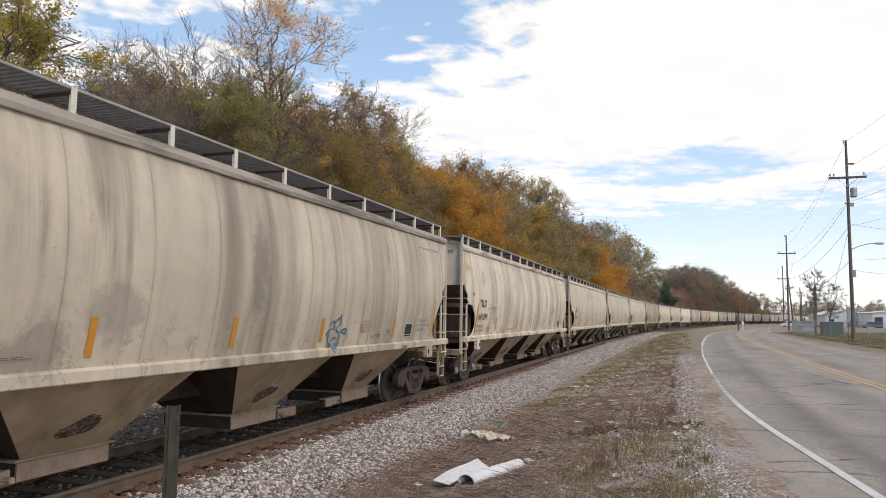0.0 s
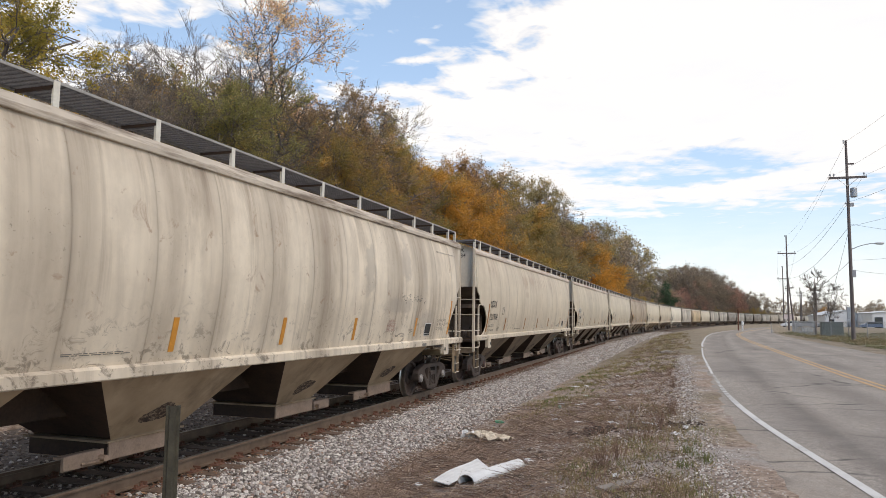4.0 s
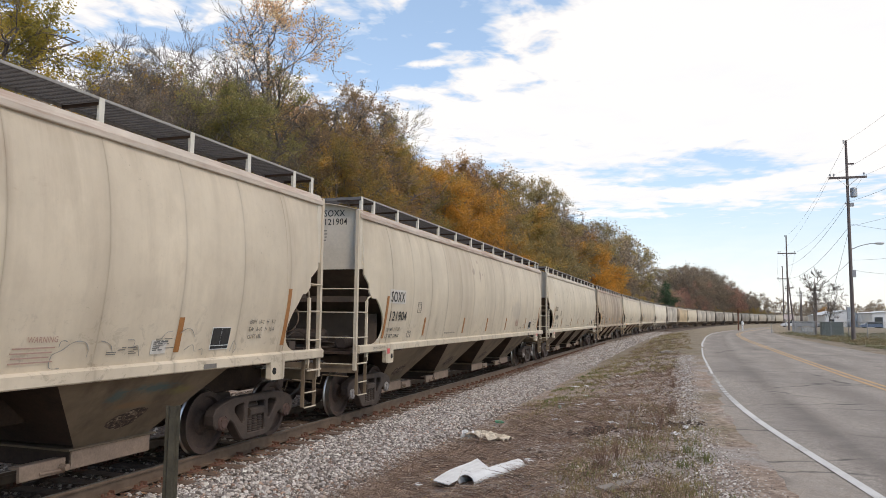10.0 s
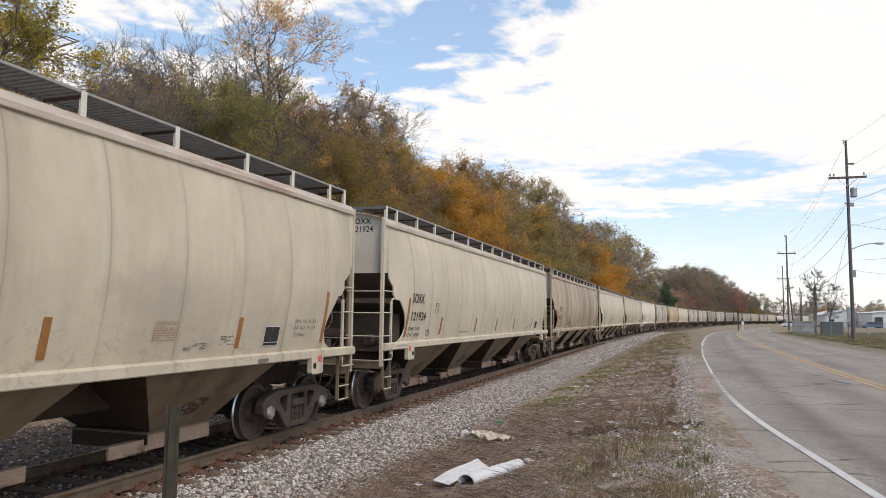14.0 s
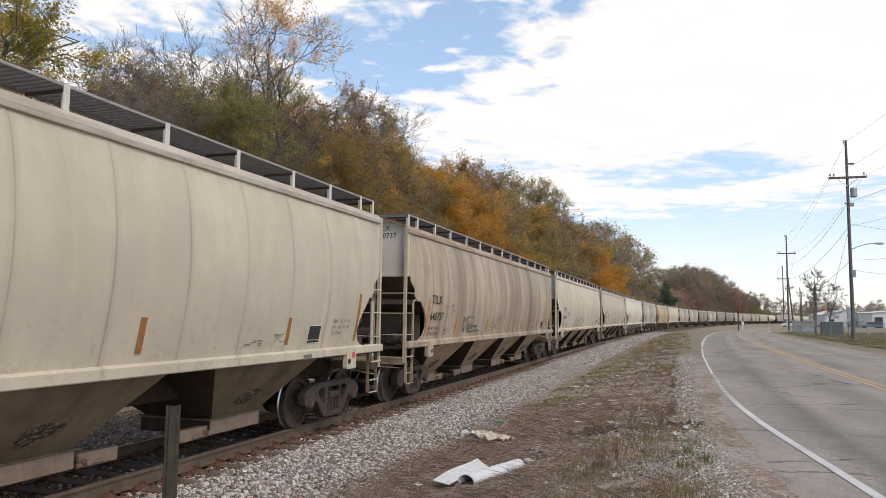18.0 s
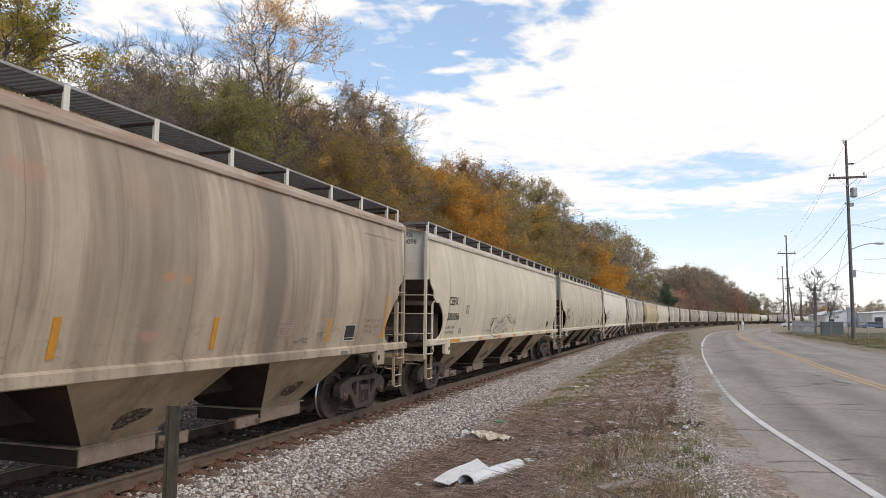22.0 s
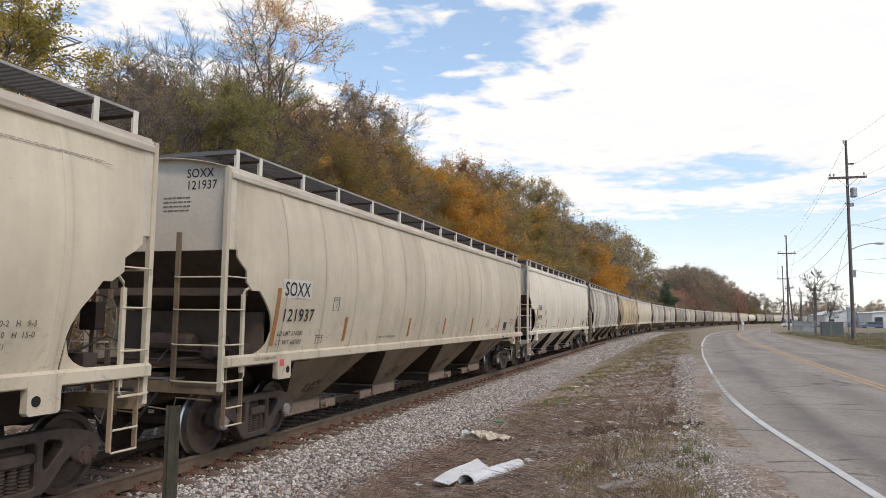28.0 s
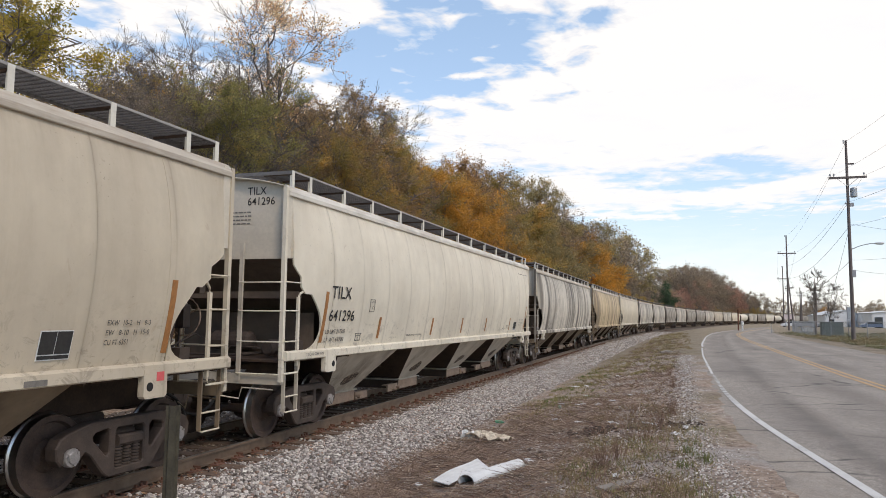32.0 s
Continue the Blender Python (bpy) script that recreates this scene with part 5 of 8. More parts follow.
# the train, car by car, from the one that passes first
LOADS = {-6: ("LD LMT 217200", "LT WT 68800"), -5: ("LD LMT 217100", "LT WT 68900"), -3: ("LD LMT 216800", "LT WT 69200"), -2: ("LD LMT 216800", "LT WT 69200")}
EAVES = {-8: eave_paint("sooty_eave", (0.36, 0.315, 0.255), (0.13, 0.11, 0.088), 0.95, 3), -7: eave_paint("stained_eave", (0.58, 0.50, 0.40), (0.19, 0.14, 0.10), 0.95, 4), -6: eave_paint("pinkish_eave", (0.60, 0.52, 0.43), (0.36, 0.22, 0.16), 0.6, 6), -5: eave_paint("rusty_eave", (0.56, 0.48, 0.40), (0.30, 0.185, 0.130), 0.75, 5),
         -3: eave_paint("brown_eave", (0.44, 0.35, 0.27), (0.27, 0.155, 0.10), 0.8, 7), 0: eave_paint("pale_eave", (0.72, 0.68, 0.60), (0.40, 0.33, 0.26), 0.5, 9)}
TRAIN = [(-8, "streaked", "", "", ORANGE, "streaked grey-cream covered hopper car with blue spray paint"),
         (-7, "stained", "TILX", "641299", ORANGE, "stained cream covered hopper car with scuffed side sheets"),
         (-6, "cream", "SOXX", "121934", BROWN_STRIP, "cream covered hopper car with rusty stains below its eaves"),
         (-5, "soft", "SOXX", "121904", BROWN_STRIP, "soft beige covered hopper car with faint dirt patches"),
         (-4, "clean", "SOXX", "121924", BROWN_STRIP, "plain light beige covered hopper car, nearly clean"),
         (-3, "brown", "TILX", "640737", ORANGE, "brown-grey grimy covered hopper car with spray-painted letters"),
         (-2, "pale", "CEFX", "380096", None, "pale cream covered hopper car with looping graffiti"),
         (-1, "dull", "SOXX", "121937", BROWN_STRIP, "dull beige covered hopper car with brown reflector strips"),
         (0, "white", "TILX", "641296", BROWN_STRIP, "whitish covered hopper car with light scratches")]
CARS = {}
model = hopper_car()
for i in range(-8, 4):
    CARS[i] = model if i == -8 else copy_thing(model, Matrix())
for i, paint, mark, number, strip, label in TRAIN:
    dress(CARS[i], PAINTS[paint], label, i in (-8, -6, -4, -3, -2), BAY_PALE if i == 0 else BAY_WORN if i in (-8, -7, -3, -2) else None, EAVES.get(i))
    decals(CARS[i], mark, number, strip, LOADS.get(i), i in (-5, -1, -4), i in (-5, -1))
# spray paint
scribble(CARS[-3], "graffiti", [[(-5.42, 2.02), (-5.41, 1.66), (-5.32, 1.63), (-5.3, 1.81), (-5.24, 1.64), (-5.16, 1.63), (-5.01, 1.97), (-5.12, 2.03), (-5.27, 1.89), (-5.32, 2.02), (-5.42, 2.02)], [(-5.15, 2.03), (-4.88, 2.05), (-4.42, 2.04), (-4.33, 1.94), (-4.44, 1.83), (-4.64, 1.8), (-4.41, 1.72), (-4.47, 1.61), (-4.77, 1.61)], [(-4.97, 1.86), (-4.92, 1.61), (-4.83, 1.62), (-4.85, 1.82)], [(-4.76, 1.94), (-4.79, 1.63)], [(-4.64, 1.85), (-4.67, 1.7), (-4.51, 1.71)], [(-4.48, 1.77), (-3.89, 1.78)], [(-4.11, 1.87), (-4.18, 1.65)], [(-4.47, 1.61), (-3.74, 1.66)]], 0.045, SPRAY_DARK)
scribble(CARS[-3], "graffiti", [[(-2.09, 1.92), (-2.11, 1.55), (-1.88, 1.72), (-1.52, 1.75), (-1.39, 2.0), (-1.17, 2.04), (-1.03, 1.87), (-1.38, 1.74)], [(-2.03, 2.0), (-1.91, 1.8)], [(-1.31, 1.95), (-1.3, 2.17)]], 0.035, SPRAY_DARK)
scribble(CARS[-2], "graffiti", [[(-3.55, 1.76), (-3.4, 1.93), (-3.42, 2.0), (-3.6, 2.03), (-3.74, 1.93), (-3.75, 1.8), (-3.68, 1.78), (-3.54, 1.9), (-3.4, 1.9), (-3.52, 1.82), (-3.64, 1.67)], [(-3.53, 1.49), (-3.57, 1.63), (-3.49, 1.83), (-3.25, 2.0), (-3.04, 2.03), (-2.87, 1.93), (-2.75, 1.87), (-2.63, 1.98), (-2.67, 1.78)], [(-3.53, 1.49), (-3.36, 1.42), (-3.16, 1.39), (-2.83, 1.38), (-2.61, 1.44), (-2.56, 1.62), (-2.69, 1.75), (-2.86, 1.74), (-3.04, 1.64), (-3.15, 1.65), (-3.06, 1.52), (-2.81, 1.5), (-2.77, 1.61)], [(-2.67, 1.85), (-2.28, 1.92), (-2.16, 2.09), (-2.28, 1.88), (-2.35, 1.64), (-2.14, 1.69)], [(-2.44, 1.54), (-2.26, 1.67)]], 0.026, STENCIL)
scribble(CARS[-2], "graffiti", [[(-2.27, 1.84), (-1.96, 2.0), (-2.07, 1.64), (-2.19, 1.49)], [(-1.96, 2.0), (-1.76, 2.12), (-1.55, 2.1), (-1.47, 1.91), (-1.52, 1.71), (-1.73, 1.55), (-1.94, 1.62), (-1.82, 1.48), (-1.52, 1.58)], [(-1.88, 1.88), (-1.74, 1.71)], [(-1.92, 1.73), (-1.73, 1.86)], [(-1.4, 2.04), (-1.1, 2.04), (-1.1, 2.17), (-1.33, 2.16), (-1.4, 2.04), (-1.17, 1.91), (-0.93, 1.95), (-0.83, 2.15), (-0.93, 1.87)], [(-1.52, 1.58), (-1.07, 1.65), (-1.14, 1.51), (-1.37, 1.6)], [(-0.93, 1.87), (-0.68, 1.86), (-0.43, 1.9), (-0.35, 2.09), (-0.42, 1.81), (-0.27, 1.67), (-0.26, 1.49)], [(-0.33, 1.81), (-0.07, 1.95), (-0.04, 2.06), (-0.17, 2.04), (-0.25, 1.86), (0.03, 1.85), (-0.06, 1.74)]], 0.024, STENCIL)
scribble(CARS[-3], "graffiti", [[(-7.34, 2.3), (-7.31, 2.34), (-7.18, 2.33), (-7.12, 2.32), (-6.92, 2.36), (-6.9, 2.16), (-6.92, 1.94), (-7.07, 1.93)], [(-7.18, 2.33), (-7.13, 2.19), (-7.12, 2.04)], [(-7.25, 1.94), (-7.18, 2.04), (-7.13, 1.96), (-7.07, 2.02), (-6.97, 2.04), (-6.9, 2.0)], [(-6.86, 2.1), (-6.74, 2.16)], [(-6.82, 2.05), (-6.68, 2.06)], [(-6.8, 2.13), (-6.78, 1.97)],
                                [(-7.1, 1.8), (-7.03, 1.82), (-6.93, 1.79), (-7.04, 1.78)], [(-6.8, 1.8), (-6.76, 1.88), (-6.68, 1.81), (-6.62, 1.89), (-6.54, 1.82), (-6.46, 1.83), (-6.32, 1.77), (-6.19, 1.7)], [(-7.38, 1.79), (-7.32, 1.84), (-7.33, 1.73)], [(-7.46, 1.7), (-7.49, 1.76), (-7.39, 1.77)]], 0.010, SPRAY_FAINT)
scribble(CARS[-8], "graffiti", [[(2.66, 1.7), (2.8, 1.82), (2.97, 1.8), (2.9, 1.92), (3.07, 2.0), (3.16, 2.04), (3.15, 1.88), (2.99, 1.81), (3.16, 1.73), (3.33, 1.81), (3.52, 1.79), (3.4, 1.71), (3.23, 1.76)], [(3.14, 2.09), (3.15, 1.92)], [(2.8, 1.74), (2.75, 1.64), (2.87, 1.52), (3.05, 1.46), (3.22, 1.54), (3.09, 1.66), (2.92, 1.63), (2.87, 1.54)], [(2.98, 1.92), (2.84, 1.96), (2.76, 1.89)], [(2.99, 1.44), (3.02, 1.37)], [(3.15, 1.73), (3.24, 1.58), (3.05, 1.52)]], 0.05, SPRAY_BLUE)
# scraped remains of old lettering
r = random.Random(77)
for y0, y1, z in ((4.7, 6.2, 2.46), (-7.45, -5.9, 2.34)):
    strokes = []
    for n in range(40):
        y, q = r.uniform(y0, y1), z + r.gauss(0, 0.050)
        strokes.append([(y, q), (y + r.uniform(-0.04, 0.07), q + r.uniform(-0.03, 0.03)), (y + r.uniform(0.0, 0.10), q + r.uniform(-0.045, 0.045))])
    tagged(scribble(CARS[-7], "scraped_lettering", strokes, 0.013, SPRAY_DARK), kind="stuff")
for y, z, turns, tall in ((-5.75, 1.74, 26, 0.11), (-2.3, 1.68, 9, 0.10), (-0.95, 1.66, 11, 0.09), (0.75, 1.66, 12, 0.08)):
    scribble(CARS[-6], "graffiti", [[(y + 0.052 * t + 0.11 * math.cos(t * 1.25), z + tall * math.sin(t * 1.25 + 0.3 * math.sin(t))) for t in range(turns)]], 0.010, FAINT_STROKE)
scribble(CARS[-6], "graffiti", [[(3.99, 1.71), (4.0, 1.77), (4.05, 1.78), (4.1, 1.76)], [(3.91, 1.58), (3.92, 1.64), (4.05, 1.68), (4.14, 1.75), (4.24, 1.77), (4.34, 1.75), (4.39, 1.68), (4.38, 1.59)], [(4.54, 1.76), (4.64, 1.74), (4.71, 1.7), (4.74, 1.62)], [(4.94, 1.76), (5.07, 1.76), (5.05, 1.67), (5.13, 1.7), (5.17, 1.57)],
                                [(5.5, 1.76), (5.58, 1.84), (5.69, 1.85)], [(5.83, 1.82), (5.94, 1.88), (6.05, 1.87), (6.14, 1.76)], [(5.97, 1.6), (6.06, 1.65), (6.13, 1.67), (6.17, 1.58)], [(6.26, 1.59), (6.35, 1.61), (6.35, 1.52)], [(3.9, 1.57), (3.92, 1.49), (4.05, 1.49)], [(6.96, 1.54), (7.02, 1.72), (7.12, 1.59), (7.04, 1.51)]], 0.011, SPRAY_FAINT)
part("sticker", side_patch(Build(), 5.35, 5.62, 1.575, 1.745), BACKING, CARS[-6], "worn white sticker")
side_bars(CARS[-6], 5.38, 1.715, 5, 0.14, 0.013, SPRAY_DARK, "sticker_print", 0.1, 12).location.x = 0.004
print_rows = Build()
for j in range(4):
    side_patch(print_rows, 3.46 - 0.02 * (j % 2), 3.95 - 0.03 * (j % 3), 1.705 - 0.048 * j, 1.719 - 0.048 * j)
part("warning_print", print_rows, DECAL_FADED, CARS[-6])
side_text(CARS[-6], "WARNING", 3.60, 1.765, 0.06, DECAL_FADED, "warning_title", 0.36)
for o in CARS[-6].children:
    if o.name.startswith("hopper_bay") and min(v.co.y for v in o.data.vertices) > 3:
        o.material_slots[0].link = "OBJECT"
        o.material_slots[0].material = BAY_SPRAYED
# faint strokes that lean down along the lower side sheets
for path in ([(0.75, 2.32), (0.42, 2.05), (0.20, 1.92), (0.16, 1.84)], [(0.30, 1.80), (0.10, 1.68), (0.08, 1.60)], [(3.55, 2.75), (3.50, 2.2), (3.38, 1.8), (3.28, 1.56)], [(3.98, 2.25), (3.85, 1.95), (3.62, 1.68), (3.55, 1.58)], [(4.92, 2.5), (4.86, 2.1), (4.66, 1.70), (4.58, 1.55)], [(-1.6, 2.1), (-1.75, 1.85), (-1.95, 1.65)], [(1.5, 2.3), (1.42, 1.9), (1.28, 1.6)], [(-3.5, 2.2), (-3.6, 1.9), (-3.8, 1.6)]):
    scribble(CARS[-1], "scrape", [path], 0.011, FAINT_STROKE)
for y in (-7.98, -5.11, -2.65, -0.30, 2.1, 4.5, 6.9):
    part("sill_reflector", Build().box(1.5155, 1.520, y, y + (0.89 if y < -7 else 0.45), 1.345, 1.435), ORANGE, CARS[-2])
for c, y in ((-7, 4.1), (-8, 4.1), (-3, 4.1), (-1, 4.05), (-5, 4.05)):
    side_bars(CARS[c], y, 1.88, 6, 0.42, 0.016, DECAL_FADED, "warning_print", 0.1, 8)
    side_text(CARS[c], "WARNING", y, 1.925, 0.055, DECAL_FADED, "warning_title", 0.40)
simple = hopper_car(False)
FAR = ["grey", "tan", "pale", "grey", "grey", "dark", "grey", "dark", "dark", "grey", "streaked", "grey", "pale", "tank", "grey", "dark", "white", "tank", "tank", "grey", "dark", "grey", "dull", "grey", "dark", "white", "tank", "dark", "grey"]
FAR_LABEL = {"grey": "grey-streaked covered hopper car further back in the train", "tan": "tan yellowish covered hopper car", "white": "white covered hopper car further back", "pale": "pale cream covered hopper car further back", "dark": "dark grimy covered hopper car", "dull": "dull beige covered hopper car further back", "streaked": "dirt-streaked covered hopper car further back"}


def tank_car():
    car = thing("tank_car", "tank car with a white rounded tank on a dark frame", "tank car", "freight cars of the train")
    prof = [(-8.9, 0.0), (-8.85, 0.5), (-8.65, 1.0), (-8.3, 1.35), (-7.9, 1.48), (7.9, 1.48), (8.3, 1.35), (8.65, 1.0), (8.85, 0.5), (8.9, 0.0)]
    part("tank", crease(tidy(Build().lathe(prof, 28, "y", (0, 0, 2.62)).mesh("tank", PAINT)), 40), PAINT, car)
    part("tank_head", crease(tidy(Build().lathe([(-8.915, 0.0), (-8.865, 0.51), (-8.665, 1.015), (-8.31, 1.366), (-7.9, 1.495), (-7.6, 1.495), (-7.6, 1.40)], 28, "y", (0, 0, 2.62)).mesh("tank_head", GRIME_AND_SHADE)), 40), GRIME_AND_SHADE, car, "black end of the tank")
    part("dome_platform", Build().box(-0.9, 0.9, -1.0, 1.0, 4.05, 4.12).lathe([(4.05, 0.5), (4.4, 0.5)], 16, "z"), GRIME_AND_SHADE, car)
    part("frame", Build().box(-1.3, 1.3, -9.8, -7.4, 0.9, 1.15, 0.02).box(-1.3, 1.3, 7.4, 9.8, 0.9, 1.15, 0.02).box(-0.35, 0.35, -9.8, 9.8, 0.75, 1.1, 0.02), GRIME_AND_SHADE, car)
    for y in (-7.4, 7.4):
        part("saddle", Build().box(-1.2, 1.2, y - 0.3, y + 0.3, 1.1, 1.7, 0.02), GRIME_AND_SHADE, car)
    for yc in (-TRUCK, TRUCK):
        build_truck(car, yc, False)
    return car


tank, used = None, False
for n, kind in enumerate(FAR, 1):
    if kind == "tank":
        tank = CARS[n] = copy_thing(tank, Matrix()) if tank else dress(tank_car(), PAINTS["white"], "white tank car with rounded ends on a dark frame")
    else:
        CARS[n] = CARS[n] if n < 4 else copy_thing(simple, Matrix()) if used else simple
        used = used or n >= 4
        for o in CARS[n].children_recursive:
            if o.material_slots and (o.material_slots[0].link == "OBJECT" or o.material_slots[0].material is PAINT):
                o.material_slots[0].link = "OBJECT"
                o.material_slots[0].material = PAINTS[kind]
        CARS[n]["label"] = FAR_LABEL[kind]

# ---- clouds: a broken sheet high over the place, drifting with the wind ----
k = Mat("cloud_sheet", 1.0)


def patch(cx, cy, rx, ry, weight):
    """A soft thick (or thin) place in the cloud sheet."""
    v = k.n.new("ShaderNodeVectorMath")
    v.operation = "LENGTH"
    k.l.new(k.coords((1 / rx, 1 / ry, 0), (-cx / rx, -cy / ry, 0)), v.inputs[0])
    r = k.math("MULTIPLY", v.outputs["Value"], v.outputs["Value"])
    return k.math("MULTIPLY", k.math("EXPONENT", k.math("MULTIPLY", r, -1.0)), weight)


dens = k.math("MULTIPLY_ADD", k.noise(0.0035, 8, 0.58, warp=0.4), 1.5, 0.12)
far = k.n.new("ShaderNodeVectorMath")
far.operation = "LENGTH"
k.l.new(k.coords((1 / 4800, 1 / 4800, 0)), far.inputs[0])
calm = k.ramp(far.outputs["Value"], (0.26, 1.0), (0.42, 0.35))
dens = k.math("ADD", dens, k.math("MULTIPLY", calm, k.math("MULTIPLY_ADD", k.noise(0.013, 4, 0.50, stretch=(1, 0.8, 1), warp=0.3), 2.1, -1.05)))
for p in ((-410, 990, 170, 130, -0.56), (-540, 1110, 150, 130, -0.38), (-285, 960, 110, 100, -0.42), (-430, 1180, 90, 60, -0.25), (-240, 1560, 260, 330, 0.45), (150, 1250, 330, 330, 0.75), (-384, 1195, 42, 40, 0.55), (-455, 1000, 50, 17, 0.42), (-395, 1050, 45, 18, 0.42), (-525, 1062, 60, 20, 0.38), (-470, 1125, 75, 24, 0.42), (-365, 958, 45, 16, 0.36), (-560, 985, 45, 16, 0.35), (-320, 1010, 40, 26, 0.40), (-505, 962, 36, 26, 0.35),
          (30, 2130, 300, 150, -0.36), (-60, 2450, 260, 120, -0.35), (0, 700, 500, 260, 0.4), (200, 1600, 420, 260, 0.5), (-150, 2640, 360, 160, 0.25), (200, 3900, 2500, 800, -0.55), (-830, 900, 150, 70, -0.34), (-700, 945, 90, 60, -0.2), (450, 1900, 220, 260, 0.5)):
    dens = k.math("ADD", dens, patch(*p))
haze = k.ramp(far.outputs["Value"], (0.15, 0.36), (0.45, 0.44), (0.8, 0.60), (1.0, 0.80))
cover = k.math("MAXIMUM", k.ramp(dens, (0.34, 0.0), (0.62, 0.5), (0.95, 1.0)), haze)
tone = k.mix(k.ramp(cover, (0.35, 0.0), (0.8, 1.0)), (0.55, 0.80, 1.10), k.ramp(k.noise(0.005, 5), (0.35, (0.93, 0.955, 0.985)), (0.6, (1.0, 0.995, 0.985))))
glow = k.n.new("ShaderNodeEmission")
k.put(tone, glow.inputs["Color"])
glow.inputs["Strength"].default_value = 0.86
clear = k.n.new("ShaderNodeBsdfTransparent")
both = k.n.new("ShaderNodeMixShader")
k.put(cover, both.inputs[0])
k.l.new(clear.outputs[0], both.inputs[1])
k.l.new(glow.outputs[0], both.inputs[2])
k.l.new(both.outputs[0], k.n["Material Output"].inputs["Surface"])
rings = [(0, 450), (700, 450), (1500, 450), (2400, 450), (3300, 445), (3900, 420), (4300, 340), (4600, 190), (4780, -25)]
spokes = np.radians(np.linspace(-97, 97, 49))
cv = [(r * math.sin(t), r * math.cos(t), z) for r, z in rings for t in spokes]
cf = [(i * 49 + j, (i + 1) * 49 + j, (i + 1) * 49 + j + 1, i * 49 + j + 1) for i in range(len(rings) - 1) for j in range(48)]
cloud_sheet = tagged(new("cloud_sheet", raw("cloud_sheet", cv, cf, k.m)), "bright white broken clouds with blue gaps", "clouds", kind="structure")


# ---- trees ----
def foliage(name, *stops):
    """Leaves of mixed colours that let some light through."""
    k = Mat(name, 0.7)
    mixed = k.math("MULTIPLY_ADD", k.noise(0.55, 3, 0.6), 1.9, -0.60)
    mixed = k.math("ADD", mixed, k.math("MULTIPLY", k.island(), 0.30))
    col = k.ramp(mixed, *[(p, tuple(min(1.0, v * 2.75) for v in q)) for p, q in stops])
    k.color(col)
    thru = k.n.new("ShaderNodeBsdfTranslucent")
    k.put(col, thru.inputs["Color"])
    m = k.n.new("ShaderNodeMixShader")
    m.inputs[0].default_value = 0.50
    k.l.new(k.b.outputs[0], m.inputs[1])
    k.l.new(thru.outputs[0], m.inputs[2])
    k.l.new(m.outputs[0], k.n["Material Output"].inputs["Surface"])
    return k.m


LEAF = {
    "olive": foliage("olive_leaves", (0.0, (0.068, 0.066, 0.024)), (0.45, (0.118, 0.108, 0.036)), (0.75, (0.165, 0.132, 0.046)), (1.0, (0.22, 0.135, 0.040))),
    "moss": foliage("brownish_olive_leaves", (0.0, (0.075, 0.067, 0.034)), (0.4, (0.122, 0.100, 0.048)), (0.7, (0.165, 0.122, 0.050)), (1.0, (0.22, 0.125, 0.040))),
    "gold": foliage("golden_leaves", (0.0, (0.060, 0.060, 0.018)), (0.45, (0.145, 0.118, 0.026)), (1.0, (0.27, 0.185, 0.034))),
    "amber": foliage("amber_leaves", (0.0, (0.072, 0.066, 0.024)), (0.45, (0.150, 0.110, 0.032)), (0.8, (0.235, 0.135, 0.034)), (1.0, (0.27, 0.140, 0.030))),
    "orange": foliage("orange_leaves", (0.0, (0.115, 0.072, 0.020)), (0.5, (0.225, 0.122, 0.024)), (1.0, (0.31, 0.155, 0.028))),
    "rust": foliage("rusty_leaves", (0.0, (0.095, 0.064, 0.030)), (0.45, (0.160, 0.094, 0.038)), (1.0, (0.25, 0.130, 0.040))),
    "brown": foliage("brown_leaves", (0.0, (0.085, 0.064, 0.042)), (0.5, (0.140, 0.096, 0.054)), (1.0, (0.205, 0.125, 0.055))),
    # greyish dun; on the far trees it also paints in the haze
    "dun": foliage("dun_leaves", (0.0, (0.080, 0.066, 0.050)), (0.5, (0.120, 0.096, 0.070)), (1.0, (0.165, 0.122, 0.080))),
    "peach": foliage("peach_leaves", (0.0, (0.24, 0.135, 0.07)), (0.5, (0.33, 0.215, 0.12)), (1.0, (0.40, 0.31, 0.19))),
    "red": foliage("red_leaves", (0.0, (0.115, 0.068, 0.052)), (0.5, (0.165, 0.092, 0.068)), (1.0, (0.23, 0.15, 0.11))),
    "pine": foliage("dark_needles", (0.0, (0.012, 0.026, 0.014)), (1.0, (0.035, 0.055, 0.028))),
}
k = Mat("bark", 0.9)
k.color(k.ramp(k.noise(6, 5, stretch=(1, 1, 0.25)), (0.3, (0.085, 0.070, 0.060)), (0.7, (0.21, 0.178, 0.155))))
BARK = k.bump(k.noise(14, 4, stretch=(1, 1, 0.2)), 0.6, 0.02).m


